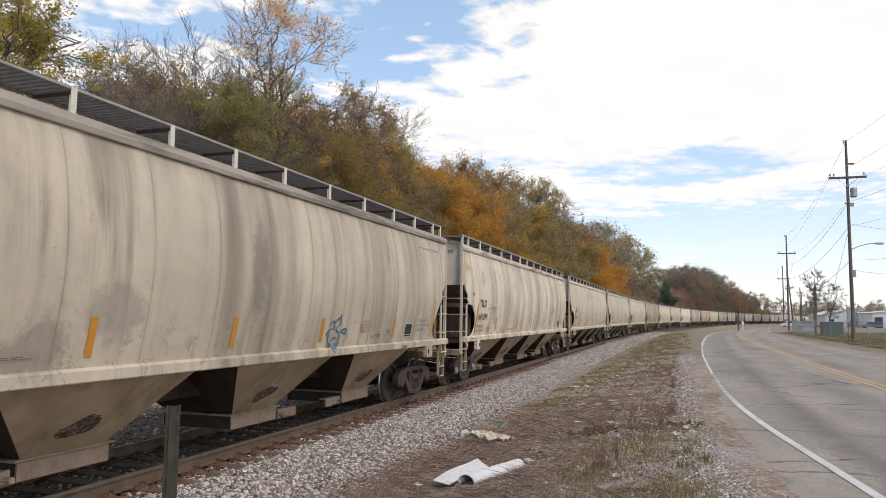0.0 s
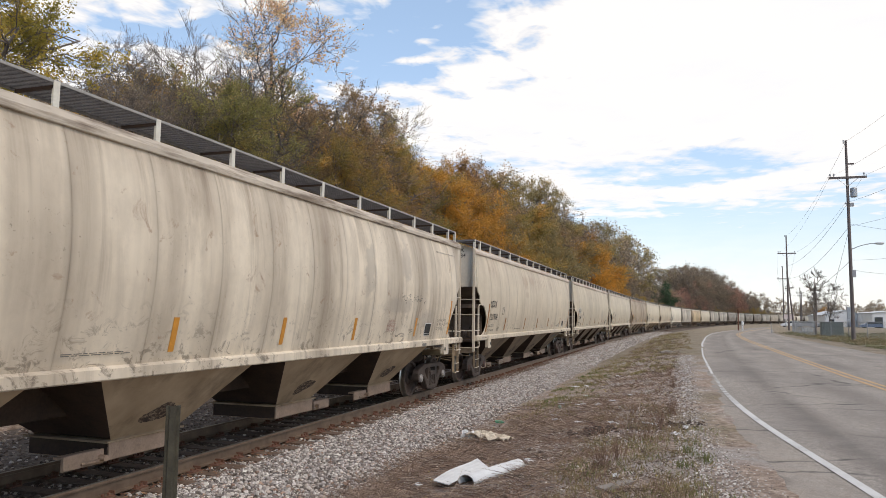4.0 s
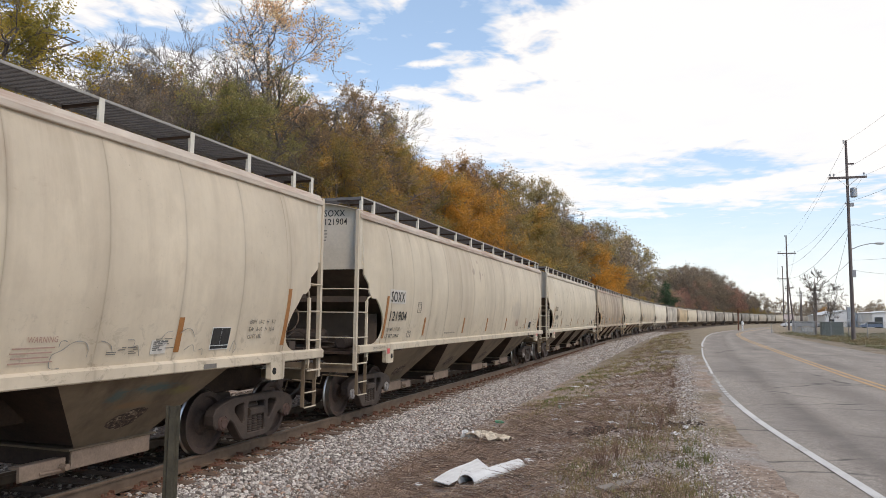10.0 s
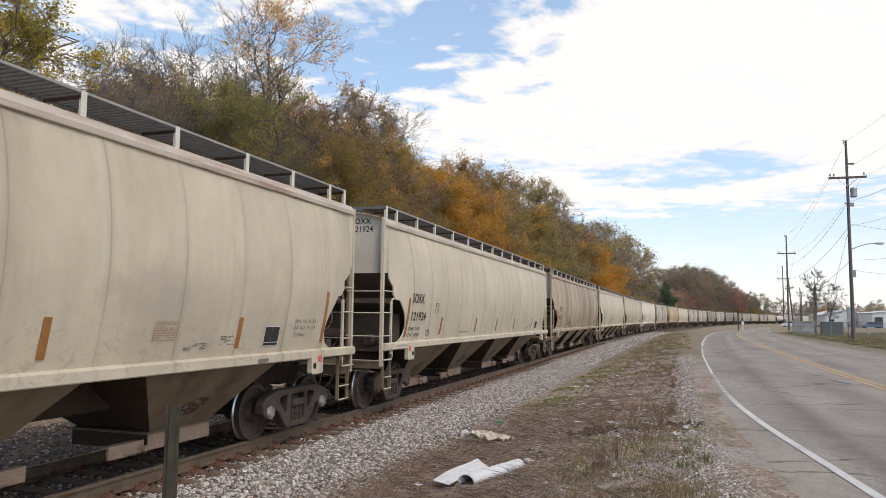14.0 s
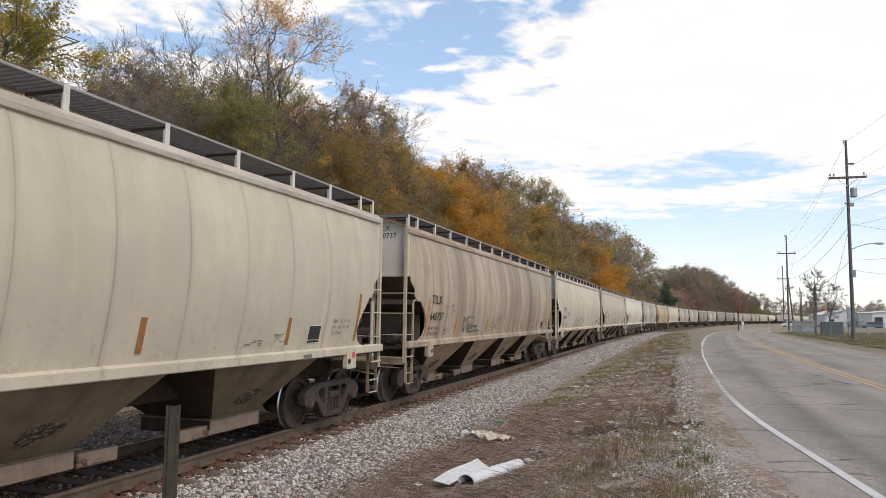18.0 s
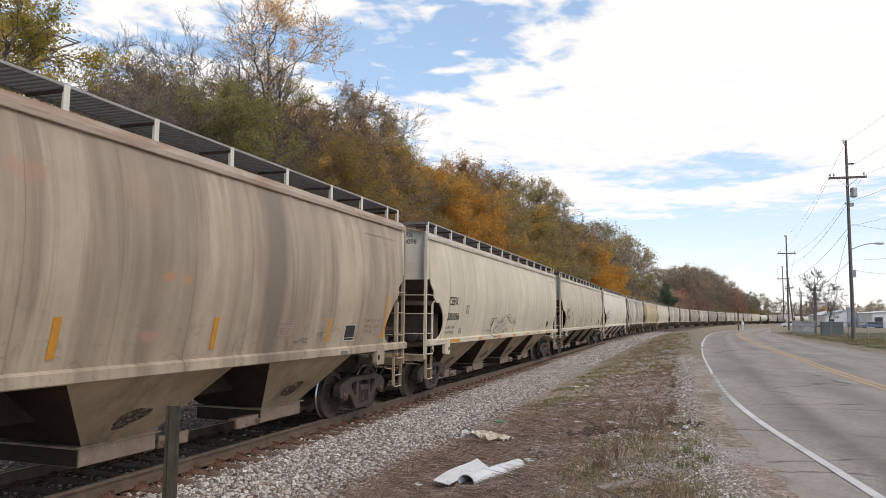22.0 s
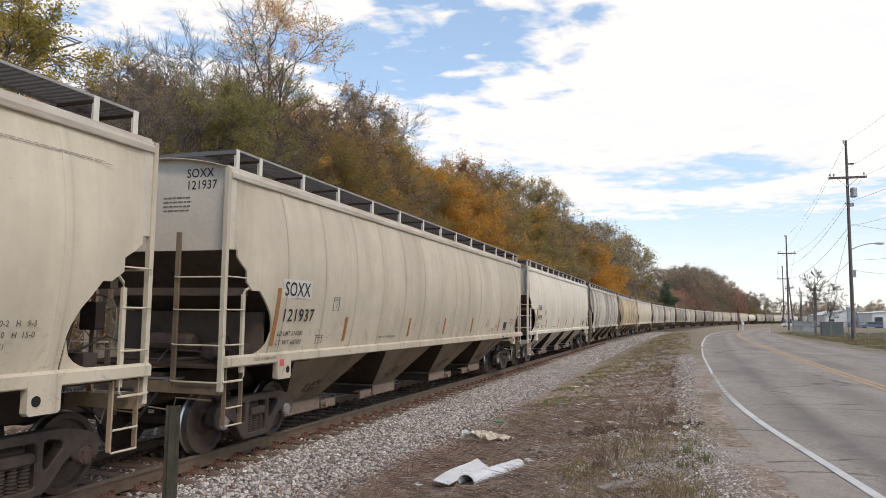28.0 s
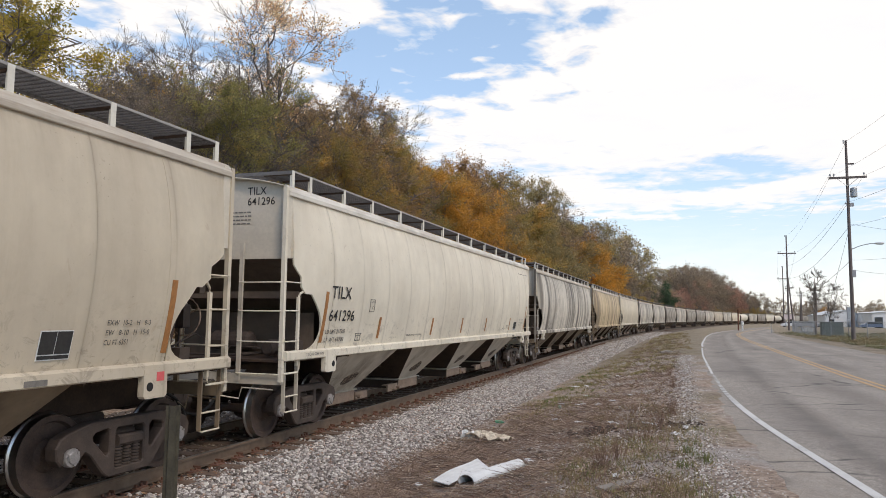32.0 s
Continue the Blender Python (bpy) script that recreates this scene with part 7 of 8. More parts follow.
def utility_pole(x, y, z0, top, arm_z, arm, turn=0.0, extras=False, lean=0.0):
    ob = thing("utility_pole", "tall weathered wooden utility pole with a crossarm", "utility pole", "poles along the road", m=pose(x, y, z0, 0, lean, turn))
    h = top - z0
    part("pole", crease(tidy(Build().lathe([(-0.5, 0.16), (h * 0.5, 0.128), (h, 0.092)], 12, "z").mesh("pole", POLE)), 50), POLE, ob)
    if arm:
        az = arm_z - z0
        part("crossarm", Build().slab([(-0.20, az - 0.09), (-0.08, az - 0.09), (-0.08, az + 0.09), (-0.20, az + 0.09)], -arm / 2, arm / 2), POLE, ob)
        for g in (-1, 1):
            part("brace", Build().tube([(g * arm * 0.28, -0.15, az - 0.06), (0, -0.17, az - 0.75)], 0.022, 5), GALV, ob)
        for q in (-0.46, -0.36, 0.43):
            part("insulator", Build().lathe([(az + 0.09, 0.03), (az + 0.2, 0.03), (az + 0.22, 0.075), (az + 0.34, 0.06), (az + 0.38, 0.03)], 8, "z", (q * arm, -0.14, 0)), INSUL, ob)
    part("insulator", Build().lathe([(h - 0.25, 0.05), (h + 0.06, 0.05)], 8, "z", (-0.18, 0, 0)), INSUL, ob)
    if extras:
        part("bracket", Build().box(0, 0.55, -0.05, 0.05, 14.50, 14.62), POLE, ob)
        part("transformer", Build().lathe([(11.75, 0.02), (11.75, 0.24), (11.8, 0.26), (12.45, 0.26), (12.5, 0.24), (12.56, 0.10), (12.6, 0.0)], 16, "z", (0.42, -0.1, 0)), GALV, ob)
        part("cutout", Build().box(0.10, 0.42, -0.08, 0.08, 11.0, 11.3).box(-0.25, 0.0, -0.05, 0.05, 11.2, 11.3), INSUL, ob)
        part("cable_box", Build().box(0.06, 0.34, -0.16, 0.12, 5.15, 5.75, 0.03), INSUL, ob)
        part("meter_box", Build().box(-0.42, -0.16, -0.22, 0.02, 1.75, 2.75, 0.02), GALV, ob)
        lamp = part("street_lamp", Build().tube([(0.1, 0, 7.45), (0.8, 0, 7.75), (1.5, 0, 7.90), (1.85, 0, 7.92)], 0.035, 7), GALV, ob, "street lamp on a curved arm")
        part("lamp_head", crease(tidy(Build().lathe([(1.75, 0.02), (1.80, 0.06), (2.0, 0.10), (2.3, 0.115), (2.46, 0.07), (2.50, 0.0)], 12, "x", (0, 0, 7.90)).mesh("lamp_head", PALE)), 60), PALE, lamp)
    return ob


POLES = [(20.62, 66, 0.45, 17.0, 13.85, 2.8, True), (23.3, 125, 0.1, 15.5, 12.6, 2.7, False), (29.85, 185, 0.0, 14.6, 11.64, 2.6, False), (40.0, 230, 0.3, 10.5, 9.0, 2.3, False), (51, 275, 0.2, 11.0, 9.2, 2.4, False), (64, 330, 0.2, 11.0, 9.2, 2.4, False), (82, 390, 0.2, 11.0, 9.2, 2.4, False)]
for x, y, z0, top, az, arm, ex in POLES:
    utility_pole(x, y, z0, top, az, arm, 0.0, ex)
utility_pole(33.5, 165, 0.3, 9.3, 8.2, 1.8)
utility_pole(36.2, 205, 0.3, 10.4, 9.0, 2.0)
utility_pole(26.0, 140, 0.4, 9.7, 7.7, 1.4, lean=-4.5)


def cable(name, a, b, sag, r=0.018, label="black overhead cable between the poles"):
    a, b = Vector(a), Vector(b)
    pts = [a.lerp(b, i / 14) - Vector((0, 0, sag * 4 * (i / 14) * (1 - i / 14))) for i in range(15)]
    thing(name, label, "cable", "overhead cables", data=tidy(Build().tube(pts, r, 4).mesh(name, WIRE)))


HOOKS = [(-1.3, 13.95, 0.42), (1.2, 13.95, 0.43), (0, 16.9, 0.0), (0.0, 11.8, 0.0), (0, 9.8, 0.0), (0, 7.0, 0)]
for (q, z, _), (q2, z2) in zip(HOOKS, [(-1.25, 12.75), (1.2, 12.75), (0, 15.4), (0, 10.6), (0, 8.6), (0, 6.0)]):
    cable("cable", (20.62 + q, 65.9, z), (23.3 + q2, 125, z2), 1.1, 0.008 if z > 12.5 else 0.014)
    cable("cable", (20.62 + q, 65.9, z), (22.5 + q, 8, z + 0.3), 1.2, 0.006 if z > 12.5 else 0.010)
for q, z, z2 in ((-1.25, 12.75, 11.75), (1.2, 12.75, 11.75), (0, 10.6, 9.6), (0, 8.6, 8.0)):
    cable("cable", (23.3 + q, 125, z), (29.85 + q, 185, z2), 0.8, 0.012)
    cable("cable", (29.85 + q, 185, z2), (40 + q, 230, 9.0), 0.8, 0.014)
cable("cable", (20.7, 66, 10.0), (38, 88, 11.5), 0.5, 0.012, "black service cable leading off from the pole")
cable("cable", (20.7, 66, 6.2), (36, 90, 8.0), 0.6, 0.012, "black service cable leading off from the pole")
cable("guy_wire", (20.62, 66, 9.6), (19.2, 72, 0.5), 0.0, 0.012, "thin steel guy wire of the pole")

# bare trees by the fence
plant(tree_meshes("yard_bare", habit(41, tall=8.0, radius=1.3, base=0.42, lobes=9, lobe_r=0.8, branches=10, twigs=9, trunk_r=0.12, vase=0.85, fine=0.010, fuzz=1), 0, 0.07, 0.15, None), 21.75, 91, 0.35, 1.0, 40, "bare tall forked tree beside the fence", group="bare trees by the fence")
plant(tree_meshes("yard_bare", habit(43, tall=6.2, radius=1.5, base=0.34, lobes=9, lobe_r=0.8, branches=10, twigs=9, trunk_r=0.10, vase=0.8, lean=0.12, fine=0.010, fuzz=1), 0, 0.07, 0.15, None), 23.3, 92, 0.35, 1.0, 10, "bare spreading tree beside the fence", group="bare trees by the fence")
plant(tree_meshes("yard_bare", habit(44, tall=6.6, radius=1.0, base=0.36, lobes=7, lobe_r=0.7, branches=10, twigs=8, trunk_r=0.09, vase=0.85, fine=0.010, fuzz=1), 0, 0.07, 0.15, None), 22.4, 95, 0.35, 1.0, 200, "bare slender tree beside the fence", group="bare trees by the fence")


# warehouses
def warehouse(x, y, w, l, eave, ridge, label, doors):
    ob = thing("warehouse", label, "warehouse", "warehouses across the road", m=pose(x, y, 0.3))
    part("wall", Build().prism([(0, 0), (w, 0), (w, eave), (w / 2, ridge), (0, eave)], 0, l), WHITE_METAL, ob)
    for i in range(int(l / 0.9)):
        part("wall_rib", Build().box(-0.05, -0.005, i * 0.9, i * 0.9 + 0.08, 0, eave - 0.02), WHITE_METAL, ob)
    for i in range(int(w / 1.2)):
        xx = 0.3 + i * 1.2
        part("wall_rib", Build().box(xx, xx + 0.08, -0.05, -0.005, 0, eave - 0.03), WHITE_METAL, ob)
    for g in (0, 1):
        a, c = (-0.25, eave - 0.08), (w / 2, ridge + 0.06)
        q = [(a[0], a[1]), (c[0], c[1]), (c[0], c[1] + 0.12), (a[0], a[1] + 0.12)]
        if g:
            q = [(w - u, v) for u, v in q][::-1]
        part("roof", Build().prism(q, -0.3, l + 0.3), ROOF_METAL, ob)
    for u, dw, dh, mat in doors:
        d = part("door", Build().box(u, u + dw, -0.09, -0.055, 0.0, dh), mat, ob)
        part("door_frame", Build().box(u - 0.12, u, -0.12, -0.055, 0, dh + 0.1).box(u + dw, u + dw + 0.12, -0.12, -0.055, 0, dh + 0.1).box(u, u + dw, -0.12, -0.055, dh, dh + 0.1), ROOF_METAL, d)
    return ob


warehouse(41.8, 205, 9.0, 26, 3.1, 4.3, "white metal warehouse with a low gable roof", [(1.0, 1.0, 2.0, DARK_GLASS), (5.0, 2.0, 2.2, ROOF_METAL)])
warehouse(49.2, 190, 14, 24, 3.6, 4.2, "long white metal warehouse with dark doors", [(0.4, 1.6, 2.6, DARK_GLASS), (4.0, 2.5, 2.6, ROOF_METAL)])
plant(FAR_KINDS["brown"][0], 60, 235, 0.3, 0.5, 10, "brown tree behind the warehouses", group="trees behind the warehouses")
random.seed(8)
for i in range(26):
    plant(FAR_KINDS[random.choice(("brown", "rust", "olive", "brown"))][0], 50 + i * 6.5 + random.uniform(-2, 2), 250 + random.uniform(-20, 40), 0.2, random.uniform(0.34, 0.55), random.uniform(0, 360), "brownish tree behind the warehouses", group="trees behind the warehouses")


# rough lawn between the road and the yard
LX, LY = np.meshgrid(np.linspace(0, 1, 22), np.arange(46.0, 116.0, 1.5))
ledge = np.interp(LY, RY, RIGHT_X) + 1.3 + 0.5 * wave(LY * 0, LY, 0.5, 2)
LX = ledge + LX * (np.interp(LY, [46, 60, 84, 116], [44, 40, 30, 28]) - ledge)
LZ = height(LX.ravel(), LY.ravel()) + 0.03
ln, lm = LX.shape
li = (np.arange(ln - 1)[:, None] * lm + np.arange(lm - 1)).ravel()
k = Mat("rough_lawn", 0.95)
k.color(k.mix(k.ramp(k.noise(0.35, 5, 0.65), (0.42, 0.0), (0.62, 0.85)), k.ramp(k.noise(9, 6, 0.75), (0.3, (0.075, 0.080, 0.032)), (0.7, (0.17, 0.165, 0.070))), k.ramp(k.noise(8, 6, 0.75), (0.3, (0.14, 0.105, 0.065)), (0.7, (0.30, 0.24, 0.16)))))
tagged(new("lawn", raw("lawn", np.stack([LX.ravel(), LY.ravel(), LZ], 1), np.stack([li, li + 1, li + lm + 1, li + lm], 1), k.bump(k.noise(18, 5), 0.9, 0.05).m)), "rough olive-green lawn across the road", "grass", kind="structure")


# chain-link fence
def fence(points, h):
    for (x0, y0), (x1, y1) in zip(points, points[1:]):
        n = max(2, int(math.hypot(x1 - x0, y1 - y0) / 3.0) + 1)
        ob = thing("chain_link_fence", "grey galvanised chain-link fence on steel posts", "fence", "fence across the road")
        a, b = Vector((x0, y0, ground_at(x0, y0))), Vector((x1, y1, ground_at(x1, y1)))
        for i in range(n):
            p = a.lerp(b, i / (n - 1))
            part("post", Build().tube([p - Vector((0, 0, 0.2)), p + Vector((0, 0, h + 0.08))], 0.035, 7), GALV, ob)
        part("top_rail", Build().tube([a + Vector((0, 0, h)), b + Vector((0, 0, h))], 0.025, 6), GALV, ob)
        mesh = Build()
        L = (b - a).length
        step = 0.28
        u = -h
        while u < L:
            for d in (1, -1):
                s0, s1 = (u, u + h) if d > 0 else (u + h, u)
                z0, z1 = 0.0, h
                lo, hi = max(0.0, min(s0, s1)), min(L, max(s0, s1))
                if hi - lo > 0.05:
                    f0, f1 = [(q - s0) / (s1 - s0) for q in ((lo, hi) if d > 0 else (hi, lo))]
                    p, q = a.lerp(b, ((lo if d > 0 else hi)) / L), a.lerp(b, ((hi if d > 0 else lo)) / L)
                    mesh.tube([p + Vector((0, 0, f0 * h)), q + Vector((0, 0, f1 * h))], 0.007, 3)
            u += step
        w = part("wire_mesh", mesh, GALV, ob)
        tagged(w, kind="stuff")


fence([(20.6, 84), (22.6, 78), (24.5, 72), (30.5, 71), (40, 70), (52, 70)], 1.5)
fence([(20.6, 84), (21.0, 96), (21.6, 108)], 1.5)
bin_ob = thing("utility_cabinet", "grey-green steel utility cabinet by the fence", "cabinet", m=pose(21.35, 84.6, 0.32))
part("body", Build().box(0, 2.05, 0, 0.9, 0.0, 1.55, 0.03), GREEN_STEEL, bin_ob)
part("lid", Build().box(-0.05, 2.10, -0.05, 0.95, 1.552, 1.62, 0.02), GREEN_STEEL, bin_ob)
for i in range(7):
    part("rib", Build().box(0.06 + i * 0.31, 0.12 + i * 0.31, -0.05, -0.004, 0.08, 1.5), GREEN_STEEL, bin_ob)
thing("concrete_block", "pale concrete block on the grass", "block", data=tidy(Build().box(23.1, 24.4, 109.8, 110.5, 0.3, 1.0, 0.06).mesh("concrete_block", PALE)))

# crossing post by the far bend, with a white box beside it
post = thing("signal_post", "dark post with a white box near the far bend", "post", m=pose(15.44, 118, 0.3))
part("mast", Build().lathe([(-0.3, 0.11), (3.1, 0.10)], 10, "z"), RUST, post)
part("cap", Build().lathe([(3.1, 0.13), (3.2, 0.13), (3.26, 0.05)], 10, "z"), RUST, post)
box2 = thing("white_bollard", "white bollard beside the dark post", "bollard", m=pose(16.0, 118, 0.3))
part("stem", Build().lathe([(-0.2, 0.11), (0.8, 0.11), (0.88, 0.20), (1.35, 0.20), (1.46, 0.09)], 12, "z"), DECAL_WHITE, box2)
marker = thing("marker_post", "thin grey marker post at the road edge", "post", data=tidy(Build().lathe([(-0.2, 0.035), (1.35, 0.035), (1.38, 0.02)], 8, "z").mesh("marker_post", GALV)), m=pose(18.1, 100, 0.33))
sign = thing("road_sign", "faded pinkish white sign on two posts", "sign", m=pose(26.5, 150, 0.33))
for g in (-0.6, 0.6):
    part("sign_post", Build().box(g - 0.04, g + 0.04, -0.03, 0.03, -0.2, 2.75), GALV, sign)
part("sign_plate", Build().box(-0.85, 0.85, -0.07, -0.035, 1.85, 2.75), plain("faded_sign_face", (0.62, 0.52, 0.50), 0.6, vary=0.15, scale=3), sign)
for x, y, c, lab in ((31.3, 185, DECAL_WHITE, "white parked car by the warehouse"), (47.5, 184, plain("blue_car_paint", (0.10, 0.14, 0.22), 0.35), "blue parked car by the warehouse"), (33.8, 180, plain("silver_car_paint", (0.42, 0.43, 0.45), 0.35, 0.3), "silver parked car by the warehouse"), (39.0, 188, plain("grey_car_paint", (0.22, 0.23, 0.24), 0.35, 0.3), "grey parked car by the warehouse")):
    car = thing("parked_car", lab, "car", "parked cars", m=pose(x, y, 0.35, 0, 0, 88))
    part("body", Build().slab([(-2.2, .35), (2.2, .35), (2.25, .7), (1.2, .95), (.7, 1.42), (-1.2, 1.42), (-1.9, .98), (-2.25, .85)], -0.85, 0.85), c, car)
    part("window", Build().slab([(-1.6, 1.0), (1.05, 1.0), (.65, 1.36), (-1.15, 1.36)], -0.86, 0.86), DARK_GLASS, car)
    for wy in (-1.35, 1.35):
        for g in (-1, 1):
            part("wheel", Build().lathe([(g * 0.70 - 0.1, 0.32), (g * 0.70 + 0.17, 0.32)], 14, "x", (0, wy, 0.32)), HOLE, car)

# ---- the verge: dead stems, grass, fallen leaves, gravel, litter ----
k = Mat("dead_stem", 0.9)
k.color(k.ramp(k.island(), (0.0, (0.085, 0.053, 0.038)), (0.45, (0.225, 0.148, 0.105)), (0.85, (0.35, 0.255, 0.185)), (1.0, (0.52, 0.41, 0.31))))
STEM = k.m
k = Mat("verge_grass", 0.85)
k.color(k.ramp(k.island(), (0.0, (0.11, 0.090, 0.035)), (0.35, (0.20, 0.155, 0.065)), (0.7, (0.29, 0.205, 0.11)), (1.0, (0.38, 0.28, 0.17))))
GRASS = k.m
k = Mat("green_grass", 0.85)
k.color(k.ramp(k.island(), (0.0, (0.075, 0.105, 0.024)), (0.6, (0.16, 0.18, 0.045)), (1.0, (0.28, 0.24, 0.09))))
GREEN = k.m
k = Mat("olive_grass", 0.85)
k.color(k.ramp(k.island(), (0.0, (0.135, 0.120, 0.042)), (0.5, (0.25, 0.205, 0.078)), (1.0, (0.40, 0.305, 0.145))))
OLIVE = k.m
k = Mat("yard_grass", 0.9)
k.color(k.ramp(k.island(), (0.0, (0.085, 0.088, 0.034)), (0.6, (0.145, 0.138, 0.056)), (1.0, (0.21, 0.175, 0.085))))
YARD_GRASS = k.m
k = Mat("red_weed", 0.9)
k.color(k.ramp(k.island(), (0.0, (0.13, 0.070, 0.048)), (0.6, (0.27, 0.165, 0.112)), (1.0, (0.42, 0.29, 0.20))))
RED_WEED = k.m
k = Mat("fallen_leaf", 0.85)
k.color(k.ramp(k.island(), (0.0, (0.10, 0.065, 0.035)), (0.6, (0.22, 0.14, 0.075)), (0.92, (0.36, 0.27, 0.14)), (1.0, (0.45, 0.36, 0.06))))
FALLEN = k.m
k = Mat("verge_gravel", 0.9)
k.color(k.ramp(k.island(), (0.0, (0.13, 0.100, 0.080)), (0.40, (0.31, 0.262, 0.222)), (0.75, (0.60, 0.545, 0.485)), (1.0, (0.78, 0.74, 0.68))))
GRAVEL = k.m
PAPER = plain("dirty_white_plastic", (0.66, 0.66, 0.64), 0.6, vary=0.14, scale=5)
CLOTH = plain("dirty_cream_cloth", (0.66, 0.57, 0.44), 0.9, vary=0.3, scale=9)
GREY_WOOD = plain("grey_driftwood", (0.24, 0.21, 0.18), 0.9, vary=0.3, scale=9)


def stems(name, n, area, length, thick, material, seed, flat=0.25, label="", cat="", clusters=0, aim=None):
    """Thin three-sided stems lying or leaning on the verge."""
    rng = np.random.default_rng(seed)
    x, y = rng.uniform(area[0], area[1], n), area[2] + (area[3] - area[2]) * rng.random(n) ** 1.5
    if clusters:
        cx, cy = rng.uniform(area[0], area[1], clusters), area[2] + (area[3] - area[2]) * rng.random(clusters) ** 1.4
        i = rng.integers(0, clusters, n)
        x, y = cx[i] + rng.normal(0, 0.13, n), cy[i] + rng.normal(0, 0.13, n)
    z = height(x, y)
    a = rng.uniform(0, 6.28, n) if aim is None else rng.normal(aim, 0.45, n)
    e = np.abs(rng.normal(0, flat, n)) if flat < 0.8 else rng.uniform(0.7, 1.5, n)
    e = np.where((x > 4.0) & (x < 5.6) & (y > 8.2) & (y < 10.6) & (flat < 0.8), e * 0.12, e)
    ln = rng.uniform(length[0], length[1], n)
    d = np.stack([np.cos(a) * np.cos(e), np.sin(a) * np.cos(e), np.sin(e)], 1)
    p0 = np.stack([x, y, z + 0.005], 1)
    bend = np.stack([rng.normal(0, .12, n), rng.normal(0, .12, n), -0.12 * np.abs(rng.normal(0, 1, n)) * (flat > 0.8)], 1) * ln[:, None]
    p1 = p0 + d * ln[:, None] * 0.5
    p2 = p0 + d * ln[:, None] + bend
    p2[:, 2] = np.maximum(p2[:, 2], z + 0.004)
    up = np.cross(d, rng.normal(0, 1, (n, 3)))
    up /= np.linalg.norm(up, axis=1)[:, None]
    sd = np.cross(d, up)
    w = thick * rng.uniform(0.6, 1.4, (n, 1))
    v = np.stack([p0 + up * w, p0 + sd * w, p0 - (up + sd) * w * 0.7, p1 + up * w * 0.8, p1 + sd * w * 0.8, p1 - (up + sd) * w * 0.6, p2], 1).reshape(-1, 3)
    o = (np.arange(n) * 7)[:, None, None]
    q = (np.array([(0, 1, 4, 3), (1, 2, 5, 4), (2, 0, 3, 5)]) + o).reshape(-1, 4).tolist()
    t = (np.array([(3, 4, 6), (4, 5, 6), (5, 3, 6)]) + o).reshape(-1, 3).tolist()
    me = bpy.data.meshes.new(name)
    me.from_pydata(v.tolist(), [], q + t)
    me.materials.append(material)
    me.update()
    return tagged(new(name, me), label, cat, kind="stuff")


stems("dead_stems", 3400, (3.5, 6.2, 7.5, 19), (0.18, 0.85), 0.0038, STEM, 1, 0.10, "tangle of dry brown stems on the verge", "dead stems")
stems("dead_stems", 2600, (5.0, 7.5, 7.0, 24), (0.15, 0.6), 0.0036, STEM, 2, 0.25, "scattered dry stems on the verge", "dead stems")
stems("dead_stems", 1500, (2.9, 5.0, 7.2, 12), (0.2, 0.7), 0.004, STEM, 7, 0.35, "dry brown stems at the foot of the ballast", "dead stems")
stems("dead_stems", 2000, (5.6, 7.5, 12.5, 25), (0.04, 0.16), 0.005, RED_WEED, 21, 0.6, "low reddish mat of dead plants on the verge", "dead stems", clusters=230)
stems("dead_stems", 1500, (3.9, 6.0, 9.5, 18), (0.7, 1.7), 0.0050, STEM, 31, 0.07, "long dry stalks lying across the verge", "dead stems", aim=1.0)
stems("dead_stems", 2200, (3.6, 5.8, 7.4, 17), (0.12, 0.5), 0.0040, STEM, 32, 0.18, "matted brown stems on the verge", "dead stems", clusters=420)
stems("green_grass", 1300, (6.1, 7.7, 7.8, 12.5), (0.04, 0.11), 0.0034, OLIVE, 33, 1.0, "short olive grass among the gravel", "grass", clusters=64)
stems("green_grass", 1100, (3.8, 5.2, 15, 32), (0.04, 0.12), 0.0075, GREEN, 34, 1.0, "short green grass along the ballast", "grass", clusters=36)
stems("dead_stems", 2800, (4.2, 7.4, 24, 70), (0.10, 0.4), 0.0090, STEM, 35, 0.3, "brown dead plants along the far verge", "dead stems", clusters=420)
stems("green_grass", 3000, (4.4, 7.2, 26, 100), (0.05, 0.16), 0.012, OLIVE, 36, 1.0, "olive grass along the far verge", "grass", clusters=200)
stems("dry_grass", 1900, (5.9, 7.6, 7.6, 16), (0.05, 0.17), 0.0032, GRASS, 3, 1.0, "straw-coloured dry grass tufts", "grass", clusters=60)
stems("dry_grass", 1200, (4.0, 7.0, 14, 44), (0.05, 0.14), 0.006, GRASS, 4, 1.0, "straw-coloured dry grass tufts", "grass", clusters=260)
stems("green_grass", 900, (6.2, 7.9, 7.6, 13), (0.04, 0.12), 0.003, GREEN, 5, 1.0, "short green grass among gravel", "grass", clusters=34)
stems("dead_stems", 380, (5.6, 7.4, 7.6, 13.5), (0.05, 0.18), 0.0036, RED_WEED, 41, 0.8, "upright reddish dead weeds on the verge", "dead stems", clusters=13)
stems("green_grass", 2600, (3.8, 5.2, 16, 42), (0.04, 0.12), 0.007, OLIVE, 6, 1.0, "short olive-green grass beside the ballast", "grass", clusters=240)
stems("green_grass", 15000, (18.8, 36, 50, 104), (0.05, 0.16), 0.020, YARD_GRASS, 8, 1.0, "rough green grass across the road", "grass", clusters=2600)
stems("dry_grass", 2600, (18.9, 26, 56, 84), (0.10, 0.35), 0.014, GRASS, 9, 1.0, "rough dry grass across the road", "grass", clusters=300)
stems("dry_grass", 3000, (4.5, 8.0, 44, 110), (0.06, 0.18), 0.012, GRASS, 10, 1.0, "straw-coloured grass along the far verge", "grass", clusters=200)


